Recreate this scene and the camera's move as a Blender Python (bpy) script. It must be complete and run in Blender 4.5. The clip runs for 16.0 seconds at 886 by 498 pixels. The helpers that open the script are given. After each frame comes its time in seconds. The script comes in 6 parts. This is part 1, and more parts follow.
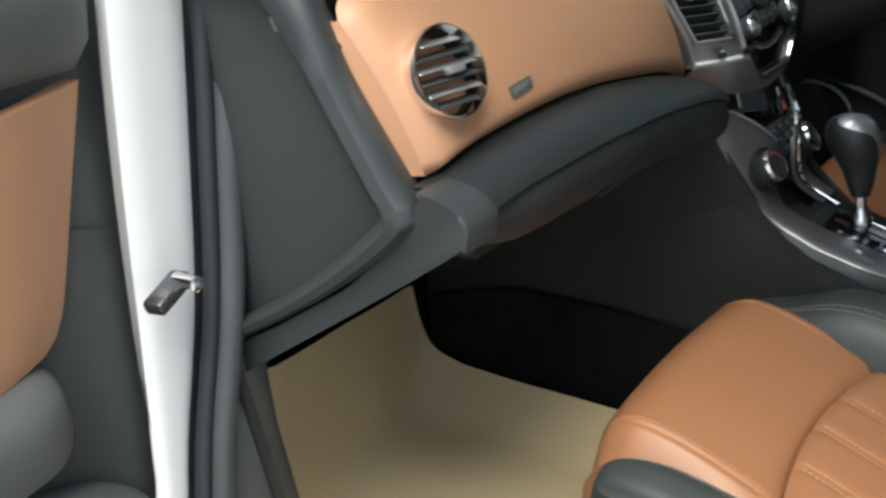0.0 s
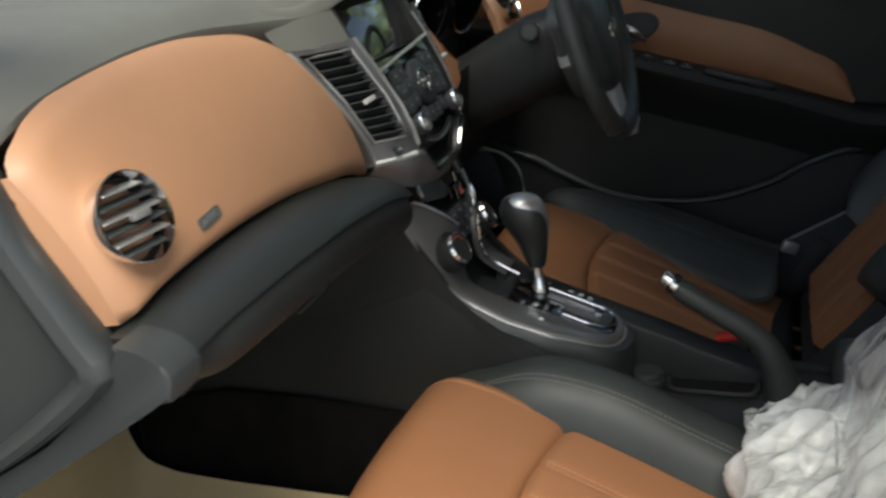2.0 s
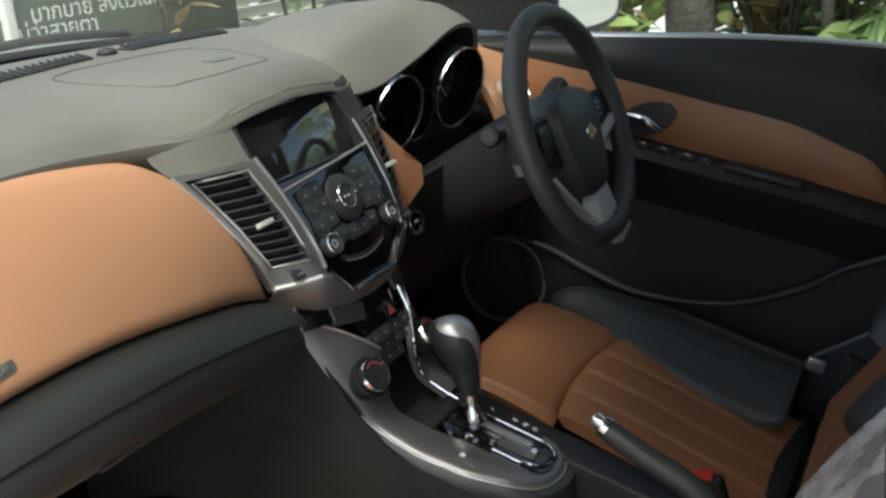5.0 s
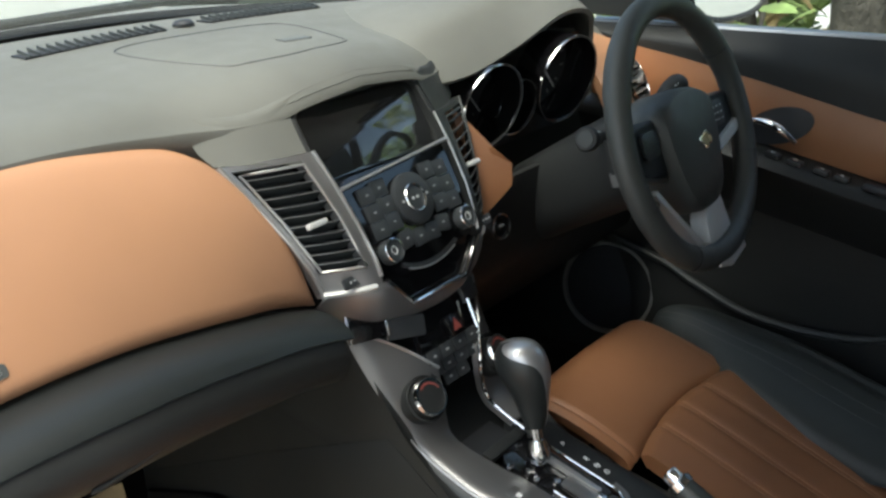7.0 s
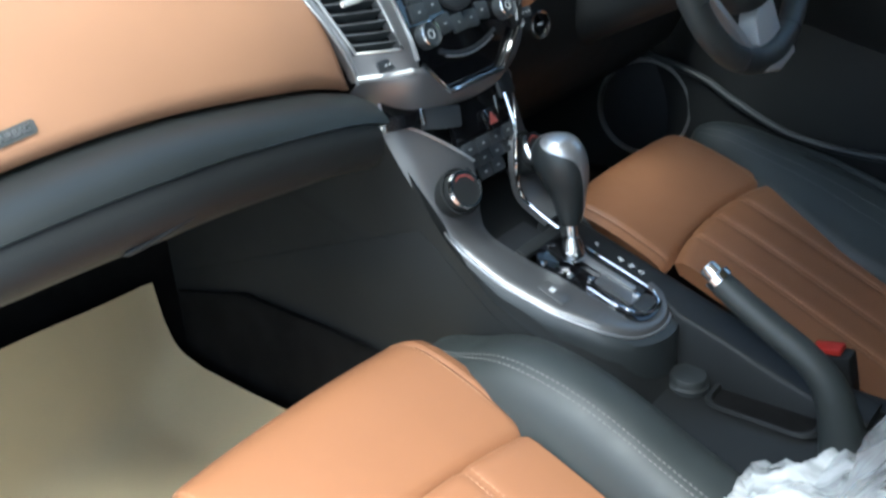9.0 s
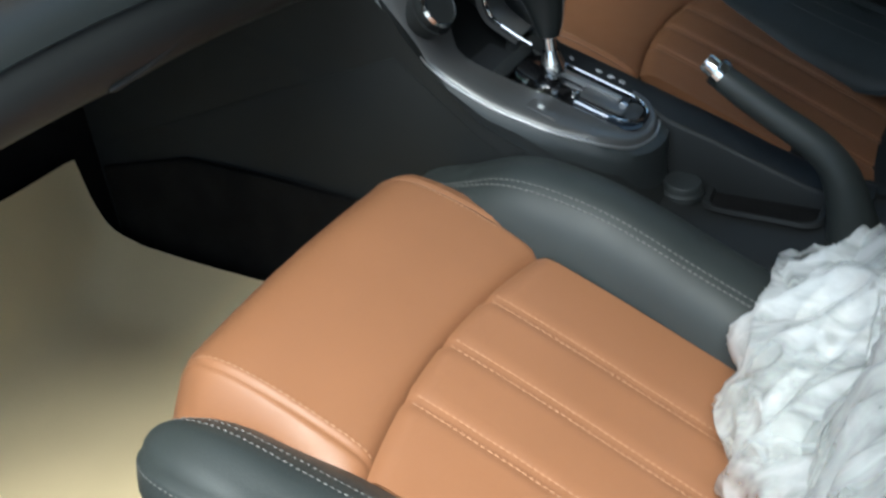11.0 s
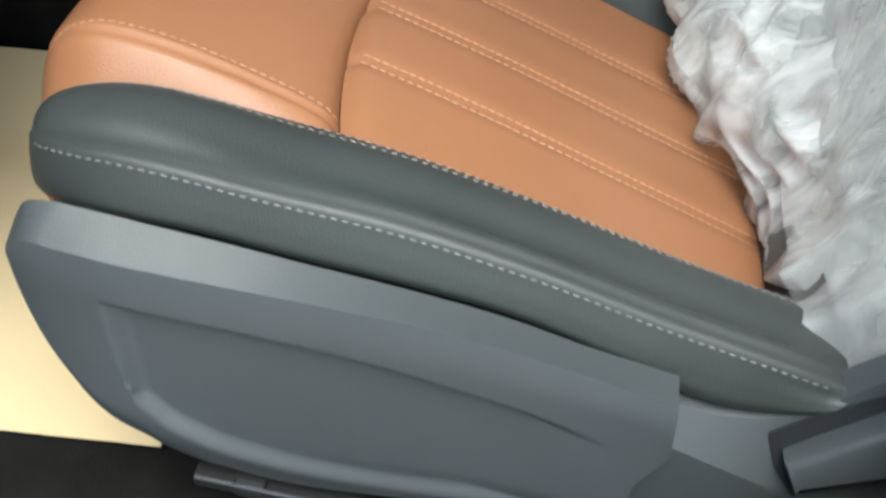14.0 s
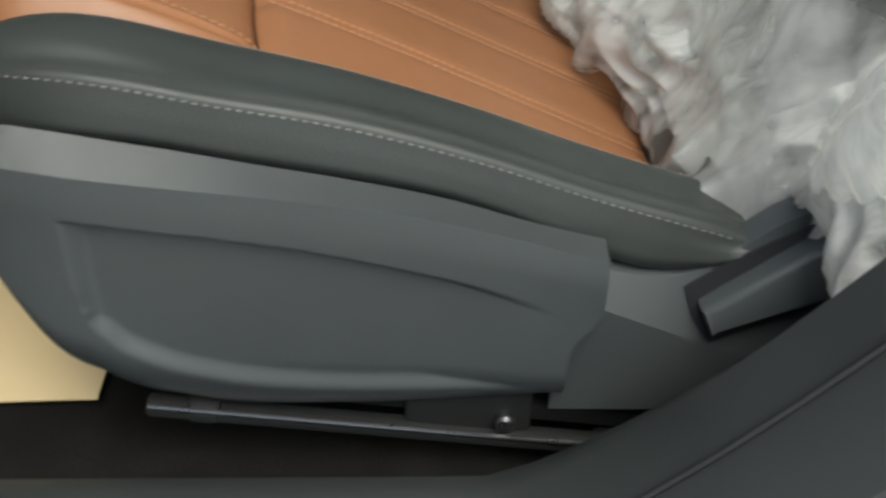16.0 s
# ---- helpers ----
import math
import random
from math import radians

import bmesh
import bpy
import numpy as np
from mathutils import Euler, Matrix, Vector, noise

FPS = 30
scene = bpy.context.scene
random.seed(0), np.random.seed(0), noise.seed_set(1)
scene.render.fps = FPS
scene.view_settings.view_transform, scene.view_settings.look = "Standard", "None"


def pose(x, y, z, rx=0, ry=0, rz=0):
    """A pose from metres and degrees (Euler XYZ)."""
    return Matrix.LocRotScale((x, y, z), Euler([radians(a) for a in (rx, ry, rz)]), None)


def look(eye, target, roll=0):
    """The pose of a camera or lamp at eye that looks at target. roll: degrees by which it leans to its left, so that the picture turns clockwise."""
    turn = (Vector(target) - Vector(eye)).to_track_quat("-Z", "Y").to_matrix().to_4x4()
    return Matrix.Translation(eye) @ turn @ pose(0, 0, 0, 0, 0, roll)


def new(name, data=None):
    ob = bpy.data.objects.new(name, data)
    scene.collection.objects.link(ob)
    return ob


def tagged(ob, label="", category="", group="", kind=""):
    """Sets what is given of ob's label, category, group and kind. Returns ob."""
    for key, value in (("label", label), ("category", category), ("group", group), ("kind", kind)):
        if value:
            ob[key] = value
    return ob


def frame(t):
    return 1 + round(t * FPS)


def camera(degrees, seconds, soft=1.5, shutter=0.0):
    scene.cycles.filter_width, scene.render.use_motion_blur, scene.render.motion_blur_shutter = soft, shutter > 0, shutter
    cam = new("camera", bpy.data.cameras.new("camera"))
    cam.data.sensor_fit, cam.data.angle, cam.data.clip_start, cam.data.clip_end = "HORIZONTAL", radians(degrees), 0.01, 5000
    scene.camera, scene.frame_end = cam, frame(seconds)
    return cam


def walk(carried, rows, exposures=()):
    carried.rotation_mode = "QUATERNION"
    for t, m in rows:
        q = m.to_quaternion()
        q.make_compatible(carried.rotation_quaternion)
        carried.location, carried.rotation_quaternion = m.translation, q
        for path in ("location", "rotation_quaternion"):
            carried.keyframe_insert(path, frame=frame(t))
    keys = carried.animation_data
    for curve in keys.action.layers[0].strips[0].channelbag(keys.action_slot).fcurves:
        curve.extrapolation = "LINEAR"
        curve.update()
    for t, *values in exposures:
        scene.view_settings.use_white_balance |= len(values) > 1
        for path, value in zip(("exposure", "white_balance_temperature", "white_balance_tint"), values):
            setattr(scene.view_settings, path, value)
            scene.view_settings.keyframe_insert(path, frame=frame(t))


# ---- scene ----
# ---------- camera ----------
cam = camera(46.8, 16.0, 2.6, 0.5)
PATH = [
    (0, (-1.259, -0.257, 0.855), (0.228, 0.85, 0.106), -4.3),
    (0.5, (-1.268, -0.252, 0.885), (0.298, 0.728, 0.12), -4.0),
    (1, (-1.267, -0.237, 0.892), (0.395, 0.597, 0.155), -4.9),
    (1.5, (-1.264, -0.245, 0.905), (0.46, 0.473, 0.189), -4.8),
    (2, (-1.253, -0.265, 0.923), (0.518, 0.342, 0.22), -4.2),
    (2.5, (-1.237, -0.309, 0.946), (0.551, 0.248, 0.245), -4.0),
    (3, (-1.195, -0.395, 0.964), (0.581, 0.208, 0.27), -4.6),
    (3.2, (-1.178, -0.419, 0.971), (0.592, 0.202, 0.277), -4.6),
    (5.3, (-0.992, -0.531, 0.983), (0.646, 0.439, 0.369), -5.3),
    (5.5, (-0.972, -0.523, 0.99), (0.653, 0.467, 0.373), -4.8),
    (6, (-0.922, -0.521, 0.999), (0.657, 0.535, 0.375), -4.1),
    (6.5, (-0.888, -0.525, 0.987), (0.653, 0.59, 0.368), -4.1),
    (7, (-0.86, -0.531, 0.977), (0.633, 0.633, 0.331), -4.0),
    (7.5, (-0.852, -0.524, 0.96), (0.611, 0.651, 0.267), -3.7),
    (8, (-0.859, -0.511, 0.926), (0.582, 0.652, 0.17), -3.3),
    (8.5, (-0.867, -0.51, 0.912), (0.544, 0.64, 0.084), -3.3),
    (9, (-0.872, -0.515, 0.899), (0.501, 0.629, 0.001), -3.5),
    (9.2, (-0.877, -0.514, 0.887), (0.489, 0.626, -0.027), -3.6),
    (11.3, (-0.919, -0.349, 0.805), (0.516, 0.438, -0.345), -6.4),
    (11.5, (-0.919, -0.331, 0.785), (0.538, 0.39, -0.38), -6.6),
    (12, (-0.936, -0.254, 0.698), (0.622, 0.196, -0.471), -4.3),
    (12.5, (-0.946, -0.225, 0.657), (0.616, 0.11, -0.546), -4.2),
    (13, (-0.952, -0.194, 0.637), (0.579, 0.085, -0.619), -3.3),
    (13.5, (-0.957, -0.175, 0.619), (0.557, 0.081, -0.662), -1.6),
    (14, (-0.976, -0.176, 0.605), (0.537, 0.069, -0.681), -0.1),
    (14.5, (-1.014, -0.211, 0.57), (0.55, 0.098, -0.638), -0.8),
    (15, (-1.042, -0.211, 0.548), (0.55, 0.084, -0.626), 0.3),
    (15.5, (-1.067, -0.15, 0.556), (0.532, -0.02, -0.639), 2.3),
    (16, (-1.06, -0.126, 0.572), (0.515, -0.197, -0.658), 1.7),
]
EXPOSURES = [(0.0, 1.08, 6600, 2), (1.5, 0.92, 6750, 3), (2.5, 1.05, 7200, 5), (3.2, 1.15, 7150, 4), (6.3, 1.53, 7000, 4), (7.4, 1.74, 6650, 2), (8.0, 2.02, 6200, 1), (8.5, 2.28, 5900, 0), (9.0, 2.26, 5750, 0), (11.0, 1.40, 5950, -2), (12.0, 1.15, 6250, -2), (14.5, 1.35, 6250, 3), (16.0, 0.66, 6800, 2)]
walk(cam, [(t, look(eye, target, roll)) for t, eye, target, roll in PATH], EXPOSURES)

# ---------- world, sun, exposure ----------
world = bpy.data.worlds.new("sky")
scene.world = world
world.use_nodes = True
wn = world.node_tree.nodes
sky = wn.new("ShaderNodeTexSky")
sky.sky_type, sky.sun_disc = "NISHITA", False
sky.sun_elevation, sky.sun_rotation = radians(63), radians(-109)
sky.air_density, sky.dust_density = 1.0, 3.0
world.node_tree.links.new(sky.outputs[0], wn["Background"].inputs[0])
wn["Background"].inputs[1].default_value = 0.12
sun = new("sun", bpy.data.lights.new("sun", "SUN"))
sun.data.energy, sun.data.angle, sun.data.color = 2.1, radians(42), (1.0, 0.985, 0.965)
sun.matrix_world = look((-3.0, -1.05, 6.2), (0, 0, 0))


# ---------- materials ----------
def mat(name, col, rough=0.5, metal=0.0, var=0.12, scale=6.0, grain=700.0, bump=0.15, kind="noise", coat=0.0, spec=0.5, depth=0.0006, sheen=0.0, rvar=0.1):
    m = bpy.data.materials.new(name)
    m.use_nodes = True
    n, k = m.node_tree.nodes, m.node_tree.links
    b = n["Principled BSDF"]
    b.inputs["Metallic"].default_value = metal
    b.inputs["Coat Weight"].default_value = coat
    b.inputs["Coat Roughness"].default_value = 0.05
    b.inputs["Specular IOR Level"].default_value = spec
    b.inputs["Sheen Weight"].default_value = sheen
    tc = n.new("ShaderNodeTexCoord")
    big = n.new("ShaderNodeTexNoise")
    big.inputs["Scale"].default_value, big.inputs["Detail"].default_value = scale, 6
    k.new(tc.outputs["Object"], big.inputs["Vector"])
    ramp = n.new("ShaderNodeMapRange")
    ramp.inputs["From Min"].default_value, ramp.inputs["From Max"].default_value = 0.3, 0.7
    ramp.inputs["To Min"].default_value, ramp.inputs["To Max"].default_value = 1 - var, 1 + var
    k.new(big.outputs["Fac"], ramp.inputs["Value"])
    mul = n.new("ShaderNodeMix")
    mul.data_type, mul.blend_type = "RGBA", "MULTIPLY"
    mul.inputs["Factor"].default_value = 1
    mul.inputs["A"].default_value = (*col, 1)
    k.new(ramp.outputs["Result"], mul.inputs["B"])
    k.new(mul.outputs["Result"], b.inputs["Base Color"])
    if kind == "leather":
        fine = n.new("ShaderNodeTexVoronoi")
        fine.feature = "DISTANCE_TO_EDGE"
    else:
        fine = n.new("ShaderNodeTexNoise")
        fine.inputs["Detail"].default_value = 3
    fine.inputs["Scale"].default_value = grain
    k.new(tc.outputs["Object"], fine.inputs["Vector"])
    mid = n.new("ShaderNodeTexNoise")
    mid.inputs["Scale"].default_value = scale * 7
    k.new(tc.outputs["Object"], mid.inputs["Vector"])
    rr = n.new("ShaderNodeMapRange")
    rr.inputs["To Min"].default_value, rr.inputs["To Max"].default_value = max(rough - rvar, 0.02), min(rough + rvar, 1)
    k.new(mid.outputs["Fac"], rr.inputs["Value"])
    k.new(rr.outputs["Result"], b.inputs["Roughness"])
    if bump:
        bp = n.new("ShaderNodeBump")
        bp.inputs["Strength"].default_value, bp.inputs["Distance"].default_value = bump, depth
        k.new(fine.outputs[0], bp.inputs["Height"])
        k.new(bp.outputs["Normal"], b.inputs["Normal"])
    return m


# One leather, two colours: sheen is put into the first, shade into the second.
TAN = mat("tan_leather", (0.45, 0.236, 0.132), 0.44, var=0.05, scale=5, grain=620, bump=0.35, kind="leather")
TAN_SEAT_AND_SHADE = mat("tan_leather_seat_and_shade", (0.312, 0.140, 0.066), 0.42, var=0.05, scale=7, grain=560, bump=0.4, kind="leather")
BLACK_LEATHER = mat("black_leather", (0.036, 0.042, 0.040), 0.46, var=0.15, scale=8, grain=560, bump=0.4, kind="leather")
PAD = mat("soft_dash_plastic", (0.120, 0.121, 0.108), 0.6, var=0.1, scale=5, grain=500, bump=0.3, kind="leather")
# Black leather in a paler tone for the wheel rim and airbag pad.
WHEEL_LEATHER = mat("paler_black_leather", (0.058, 0.062, 0.058), 0.48, var=0.12, scale=8, grain=560, bump=0.4, kind="leather")
DARK = mat("dark_trim_plastic", (0.020, 0.0215, 0.0215), 0.5, var=0.15, scale=6, grain=900, bump=0.3, spec=0.32, rvar=0.05)
GREY = mat("charcoal_trim_plastic", (0.032, 0.037, 0.038), 0.45, var=0.12, scale=6, grain=900, bump=0.3, rvar=0.05)
DOOR_GREY = mat("grey_door_plastic", (0.10, 0.105, 0.10), 0.5, var=0.08, scale=6, grain=900, bump=0.3)
SEAL = mat("grey_rubber_seal", (0.062, 0.068, 0.072), 0.42, var=0.15, scale=8, grain=400, bump=0.15)
DOOR_DARK = mat("dark_door_plastic", (0.050, 0.055, 0.052), 0.5, var=0.1, scale=6, grain=900, bump=0.3)
BAND = mat("black_satin_plastic", (0.017, 0.020, 0.020), 0.40, var=0.1, scale=6, grain=900, bump=0.2, rvar=0.04)
SLATE = mat("slate_seat_plastic", (0.055, 0.063, 0.066), 0.42, var=0.1, scale=6, grain=900, bump=0.3)
GLOSS = mat("piano_black", (0.006, 0.006, 0.007), 0.06, var=0.05, bump=0.0, coat=0.5, rvar=0.02)
SATIN = mat("satin_silver_paint", (0.50, 0.50, 0.495), 0.32, metal=0.75, var=0.015, scale=4, bump=0.0, rvar=0.015)
GUNMETAL = mat("dark_silver_paint", (0.19, 0.19, 0.190), 0.35, metal=0.65, var=0.015, scale=4, bump=0.0, rvar=0.015)
# Satin silver darkened in colour for the dim reflections on wing and belly.
BELLY = mat("shaded_silver_paint", (0.30, 0.30, 0.302), 0.34, metal=0.75, var=0.015, scale=4, bump=0.0, rvar=0.015)
SPOKE = mat("bright_silver_paint", (0.62, 0.62, 0.60), 0.36, metal=0.12, var=0.015, scale=4, bump=0.0, rvar=0.015)
CHROME = mat("chrome", (0.82, 0.82, 0.82), 0.09, metal=1.0, var=0.03, bump=0.0, rvar=0.02)
MIRROR = mat("mirror_coating", (0.52, 0.54, 0.52), 0.04, metal=1.0, var=0.02, bump=0.0, rvar=0.01)
BUTTON = mat("button_rubber", (0.036, 0.040, 0.043), 0.45, var=0.08, bump=0.1)
WHITE_MARK = mat("white_marking", (0.75, 0.77, 0.76), 0.5, var=0.03, bump=0.0)
MARK = mat("grey_marking", (0.36, 0.37, 0.37), 0.5, var=0.03, bump=0.0)
DULL_RED = mat("dull_red_marking", (0.30, 0.07, 0.06), 0.4, var=0.05, bump=0.0)
RED = mat("red_plastic", (0.55, 0.04, 0.03), 0.35, var=0.05, bump=0.0)
GOLD = mat("gold_emblem", (0.85, 0.72, 0.42), 0.28, metal=0.45, var=0.05, bump=0.0)
SCREEN = mat("display_glass", (0.012, 0.013, 0.014), 0.04, var=0.02, bump=0.0, coat=1.0)
BODY = mat("white_car_paint", (0.80, 0.80, 0.79), 0.22, var=0.02, bump=0.0, coat=0.8, rvar=0.02)
RUBBER = mat("black_rubber", (0.020, 0.022, 0.025), 0.5, var=0.15, grain=400, bump=0.15)
CARPET = mat("dark_carpet", (0.014, 0.0135, 0.013), 0.95, var=0.3, scale=20, grain=900, bump=1.0, depth=0.003, spec=0.1)
THREAD = mat("cream_thread", (0.18, 0.176, 0.165), 0.7, var=0.1, bump=0.0)
ORANGE_THREAD = mat("peach_thread", (0.47, 0.26, 0.145), 0.7, var=0.1, bump=0.0)
HEADLINER = mat("grey_headliner", (0.42, 0.41, 0.38), 0.9, var=0.05, grain=500, bump=0.3)
STEEL = mat("seat_rail_steel", (0.16, 0.16, 0.17), 0.3, metal=0.9, var=0.15, scale=14, bump=0.05)
WEBBING = mat("belt_webbing", (0.02, 0.021, 0.024), 0.7, var=0.1, grain=300, bump=0.4)
KRAFT = mat("kraft_paper", (0.62, 0.50, 0.30), 0.75, var=0.08, scale=4, grain=160, bump=0.12, depth=0.002, spec=0.3)
GROUND = mat("concrete_paving", (0.50, 0.49, 0.47), 0.85, var=0.2, scale=1.2, grain=60, bump=0.4, depth=0.004)
SIGN = mat("grey_green_board", (0.085, 0.105, 0.09), 0.5, var=0.06, scale=2, bump=0.0)
OFFWHITE = mat("white_painted_metal", (0.78, 0.78, 0.75), 0.5, var=0.04, scale=2, bump=0.0)
BARK = mat("dark_bark", (0.055, 0.05, 0.042), 0.9, var=0.4, scale=9, grain=40, bump=1.0, depth=0.02)
LEAF = [mat("leaf_" + n, c, 0.45, var=0.35, scale=9, bump=0.0) for n, c in
        (("mid", (0.21, 0.29, 0.10)), ("dark", (0.09, 0.15, 0.055)), ("lime", (0.30, 0.35, 0.12)), ("dry", (0.25, 0.19, 0.09)))]


def glass(name, tint, rough):
    m = bpy.data.materials.new(name)
    m.use_nodes = True
    n, k = m.node_tree.nodes, m.node_tree.links
    t = n.new("ShaderNodeBsdfTransparent")
    t.inputs[0].default_value = (*tint, 1)
    g = n.new("ShaderNodeBsdfGlossy")
    g.inputs["Roughness"].default_value = rough
    lw = n.new("ShaderNodeLayerWeight")
    lw.inputs[0].default_value = 0.5
    pw = n.new("ShaderNodeMath")
    pw.operation = "POWER"
    pw.inputs[1].default_value = 5
    k.new(lw.outputs["Facing"], pw.inputs[0])
    f = n.new("ShaderNodeMath")
    f.operation = "MULTIPLY_ADD"
    f.inputs[1].default_value, f.inputs[2].default_value = 0.9, 0.03
    k.new(pw.outputs[0], f.inputs[0])
    x = n.new("ShaderNodeMixShader")
    k.new(f.outputs[0], x.inputs[0]), k.new(t.outputs[0], x.inputs[1]), k.new(g.outputs[0], x.inputs[2])
    k.new(x.outputs[0], n["Material Output"].inputs[0])
    return m


GLASS = glass("window_glass", (0.93, 0.96, 0.94), 0.02)
TINTED = glass("tinted_glass", (0.16, 0.18, 0.17), 0.02)


def film(name, least, most, lo, hi, size, seed, through_=0.30):
    """Thin milky polythene: part clear, part scattering, with fine creases."""
    m = bpy.data.materials.new(name)
    m.use_nodes = True
    n, k = m.node_tree.nodes, m.node_tree.links
    b = n["Principled BSDF"]
    b.inputs["Base Color"].default_value = (0.93, 0.945, 0.93, 1)
    b.inputs["Roughness"].default_value = 0.16
    t = n.new("ShaderNodeBsdfTransparent")
    t.inputs[0].default_value = (0.96, 0.97, 0.96, 1)
    tl = n.new("ShaderNodeBsdfTranslucent")
    tl.inputs[0].default_value = (0.93, 0.945, 0.93, 1)
    tc = n.new("ShaderNodeTexCoord")
    mp = n.new("ShaderNodeMapping")
    mp.inputs["Scale"].default_value, mp.inputs["Rotation"].default_value = (1.7, 0.6, 0.55), (0.5, 0.2, 0.3)
    mp.inputs["Location"].default_value = (seed, 2.3 * seed, 0.7 * seed)
    k.new(tc.outputs["Object"], mp.inputs["Vector"])
    no, fine = n.new("ShaderNodeTexNoise"), n.new("ShaderNodeTexNoise")
    for q, sc, det, dis in ((no, size, 5, 1.4), (fine, size * 3.1, 4, 0.8)):
        q.inputs["Scale"].default_value, q.inputs["Detail"].default_value, q.inputs["Distortion"].default_value = sc, det, dis
        k.new(mp.outputs["Vector"], q.inputs["Vector"])
    mix = n.new("ShaderNodeMath")
    mix.operation = "MULTIPLY_ADD"
    mix.inputs[1].default_value = 0.35
    k.new(fine.outputs["Fac"], mix.inputs[0]), k.new(no.outputs["Fac"], mix.inputs[2])
    r = n.new("ShaderNodeMapRange")
    r.inputs["From Min"].default_value, r.inputs["From Max"].default_value = lo + 0.175, hi + 0.175
    r.inputs["To Min"].default_value, r.inputs["To Max"].default_value = least, most
    k.new(mix.outputs[0], r.inputs["Value"])
    bp = n.new("ShaderNodeBump")
    bp.inputs["Strength"].default_value, bp.inputs["Distance"].default_value = 0.5, 0.008
    k.new(mix.outputs[0], bp.inputs["Height"])
    k.new(bp.outputs["Normal"], b.inputs["Normal"])
    a, c = n.new("ShaderNodeMixShader"), n.new("ShaderNodeMixShader")
    a.inputs[0].default_value = through_
    k.new(b.outputs[0], a.inputs[1]), k.new(tl.outputs[0], a.inputs[2])
    k.new(r.outputs["Result"], c.inputs[0]), k.new(t.outputs[0], c.inputs[1]), k.new(a.outputs[0], c.inputs[2])
    k.new(c.outputs[0], n["Material Output"].inputs[0])
    return m


FILMS = [film("bunched_polythene", least, most, 0.38, 0.60, 12, seed) for least, most, seed in ((0.16, 0.72, 1.0), (0.22, 0.80, 4.0), (0.30, 0.88, 9.0))]
FILM_THIN = film("clear_polythene", 0.12, 0.58, 0.34, 0.66, 10, 2.0)


# ---------- mesh helpers ----------
def thing(name, at, label, category, group="", kind=""):
    e = new(name)
    e.location = at
    e.empty_display_size = 0.05
    return tagged(e, label, category, group, kind)


def link_mesh(name, me, material, parent=None, label="", sharp=35):
    me.materials.append(material)
    me.polygons.foreach_set("use_smooth", [True] * len(me.polygons))
    me.set_sharp_from_angle(angle=radians(sharp))
    ob = new(name, me)
    if parent is not None:
        ob.parent = parent
        ob.matrix_parent_inverse = Matrix.Translation(-world_at(parent))
    return tagged(ob, label)


def world_at(ob):
    p = Vector(ob.location)
    while ob.parent is not None:
        p = p + ob.parent.location + ob.matrix_parent_inverse.translation
        ob = ob.parent
    return p


def part(name, bm, material, parent=None, label="", sharp=35):
    bmesh.ops.recalc_face_normals(bm, faces=bm.faces)
    me = bpy.data.meshes.new(name)
    bm.to_mesh(me)
    bm.free()
    return link_mesh(name, me, material, parent, label, sharp)


def raw(name, verts, faces, material, parent=None, label="", sharp=35, fix=True):
    bm = bmesh.new()
    vs = [bm.verts.new(v) for v in verts]
    for f in faces:
        try:
            bm.faces.new([vs[i] for i in f])
        except ValueError:
            pass
    if fix:
        bmesh.ops.remove_doubles(bm, verts=bm.verts, dist=1e-6)
    return part(name, bm, material, parent, label, sharp)


def spl(pts, n, closed=False):
    """n points on a smooth line through pts."""
    p = np.array(pts, float)
    m = len(p)
    if closed:
        q = np.vstack([p[-1], p, p[0], p[1]])
        t = np.linspace(0, m, n, endpoint=False)
    else:
        q = np.vstack([2 * p[0] - p[1], p, 2 * p[-1] - p[-2]])
        t = np.linspace(0, m - 1, n)
    i = np.minimum(t.astype(int), (m if closed else m - 1) - 1)
    f = (t - i)[:, None]
    a, b, c, d = q[i], q[i + 1], q[i + 2], q[i + 3]
    return 0.5 * (2 * b + (c - a) * f + (2 * a - 5 * b + 4 * c - d) * f**2 + (3 * b - a - 3 * c + d) * f**3)


def even(pts, n):
    """n points at even steps along a line."""
    p = np.array(pts, float)
    s = np.r_[0, np.cumsum(np.linalg.norm(np.diff(p, axis=0), axis=1))]
    t = np.linspace(0, s[-1], n)
    return np.stack([np.interp(t, s, p[:, k]) for k in range(p.shape[1])], 1)


def coons(bottom, right, top, left):
    """A patch in its four border lines (bottom and top run left to right, left and right run upwards)."""
    nu, nv = len(bottom), len(left)
    u, v = np.linspace(0, 1, nu)[:, None, None], np.linspace(0, 1, nv)[None, :, None]
    b, t, l, r = bottom[:, None], top[:, None], left[None], right[None]
    c = (1 - u) * (1 - v) * bottom[0] + u * (1 - v) * bottom[-1] + (1 - u) * v * top[0] + u * v * top[-1]
    return (1 - v) * b + v * t + (1 - u) * l + u * r - c


def normals(g):
    du, dv = np.gradient(g, axis=0), np.gradient(g, axis=1)
    n = np.cross(du, dv)
    return n / np.maximum(np.linalg.norm(n, axis=-1, keepdims=True), 1e-12)


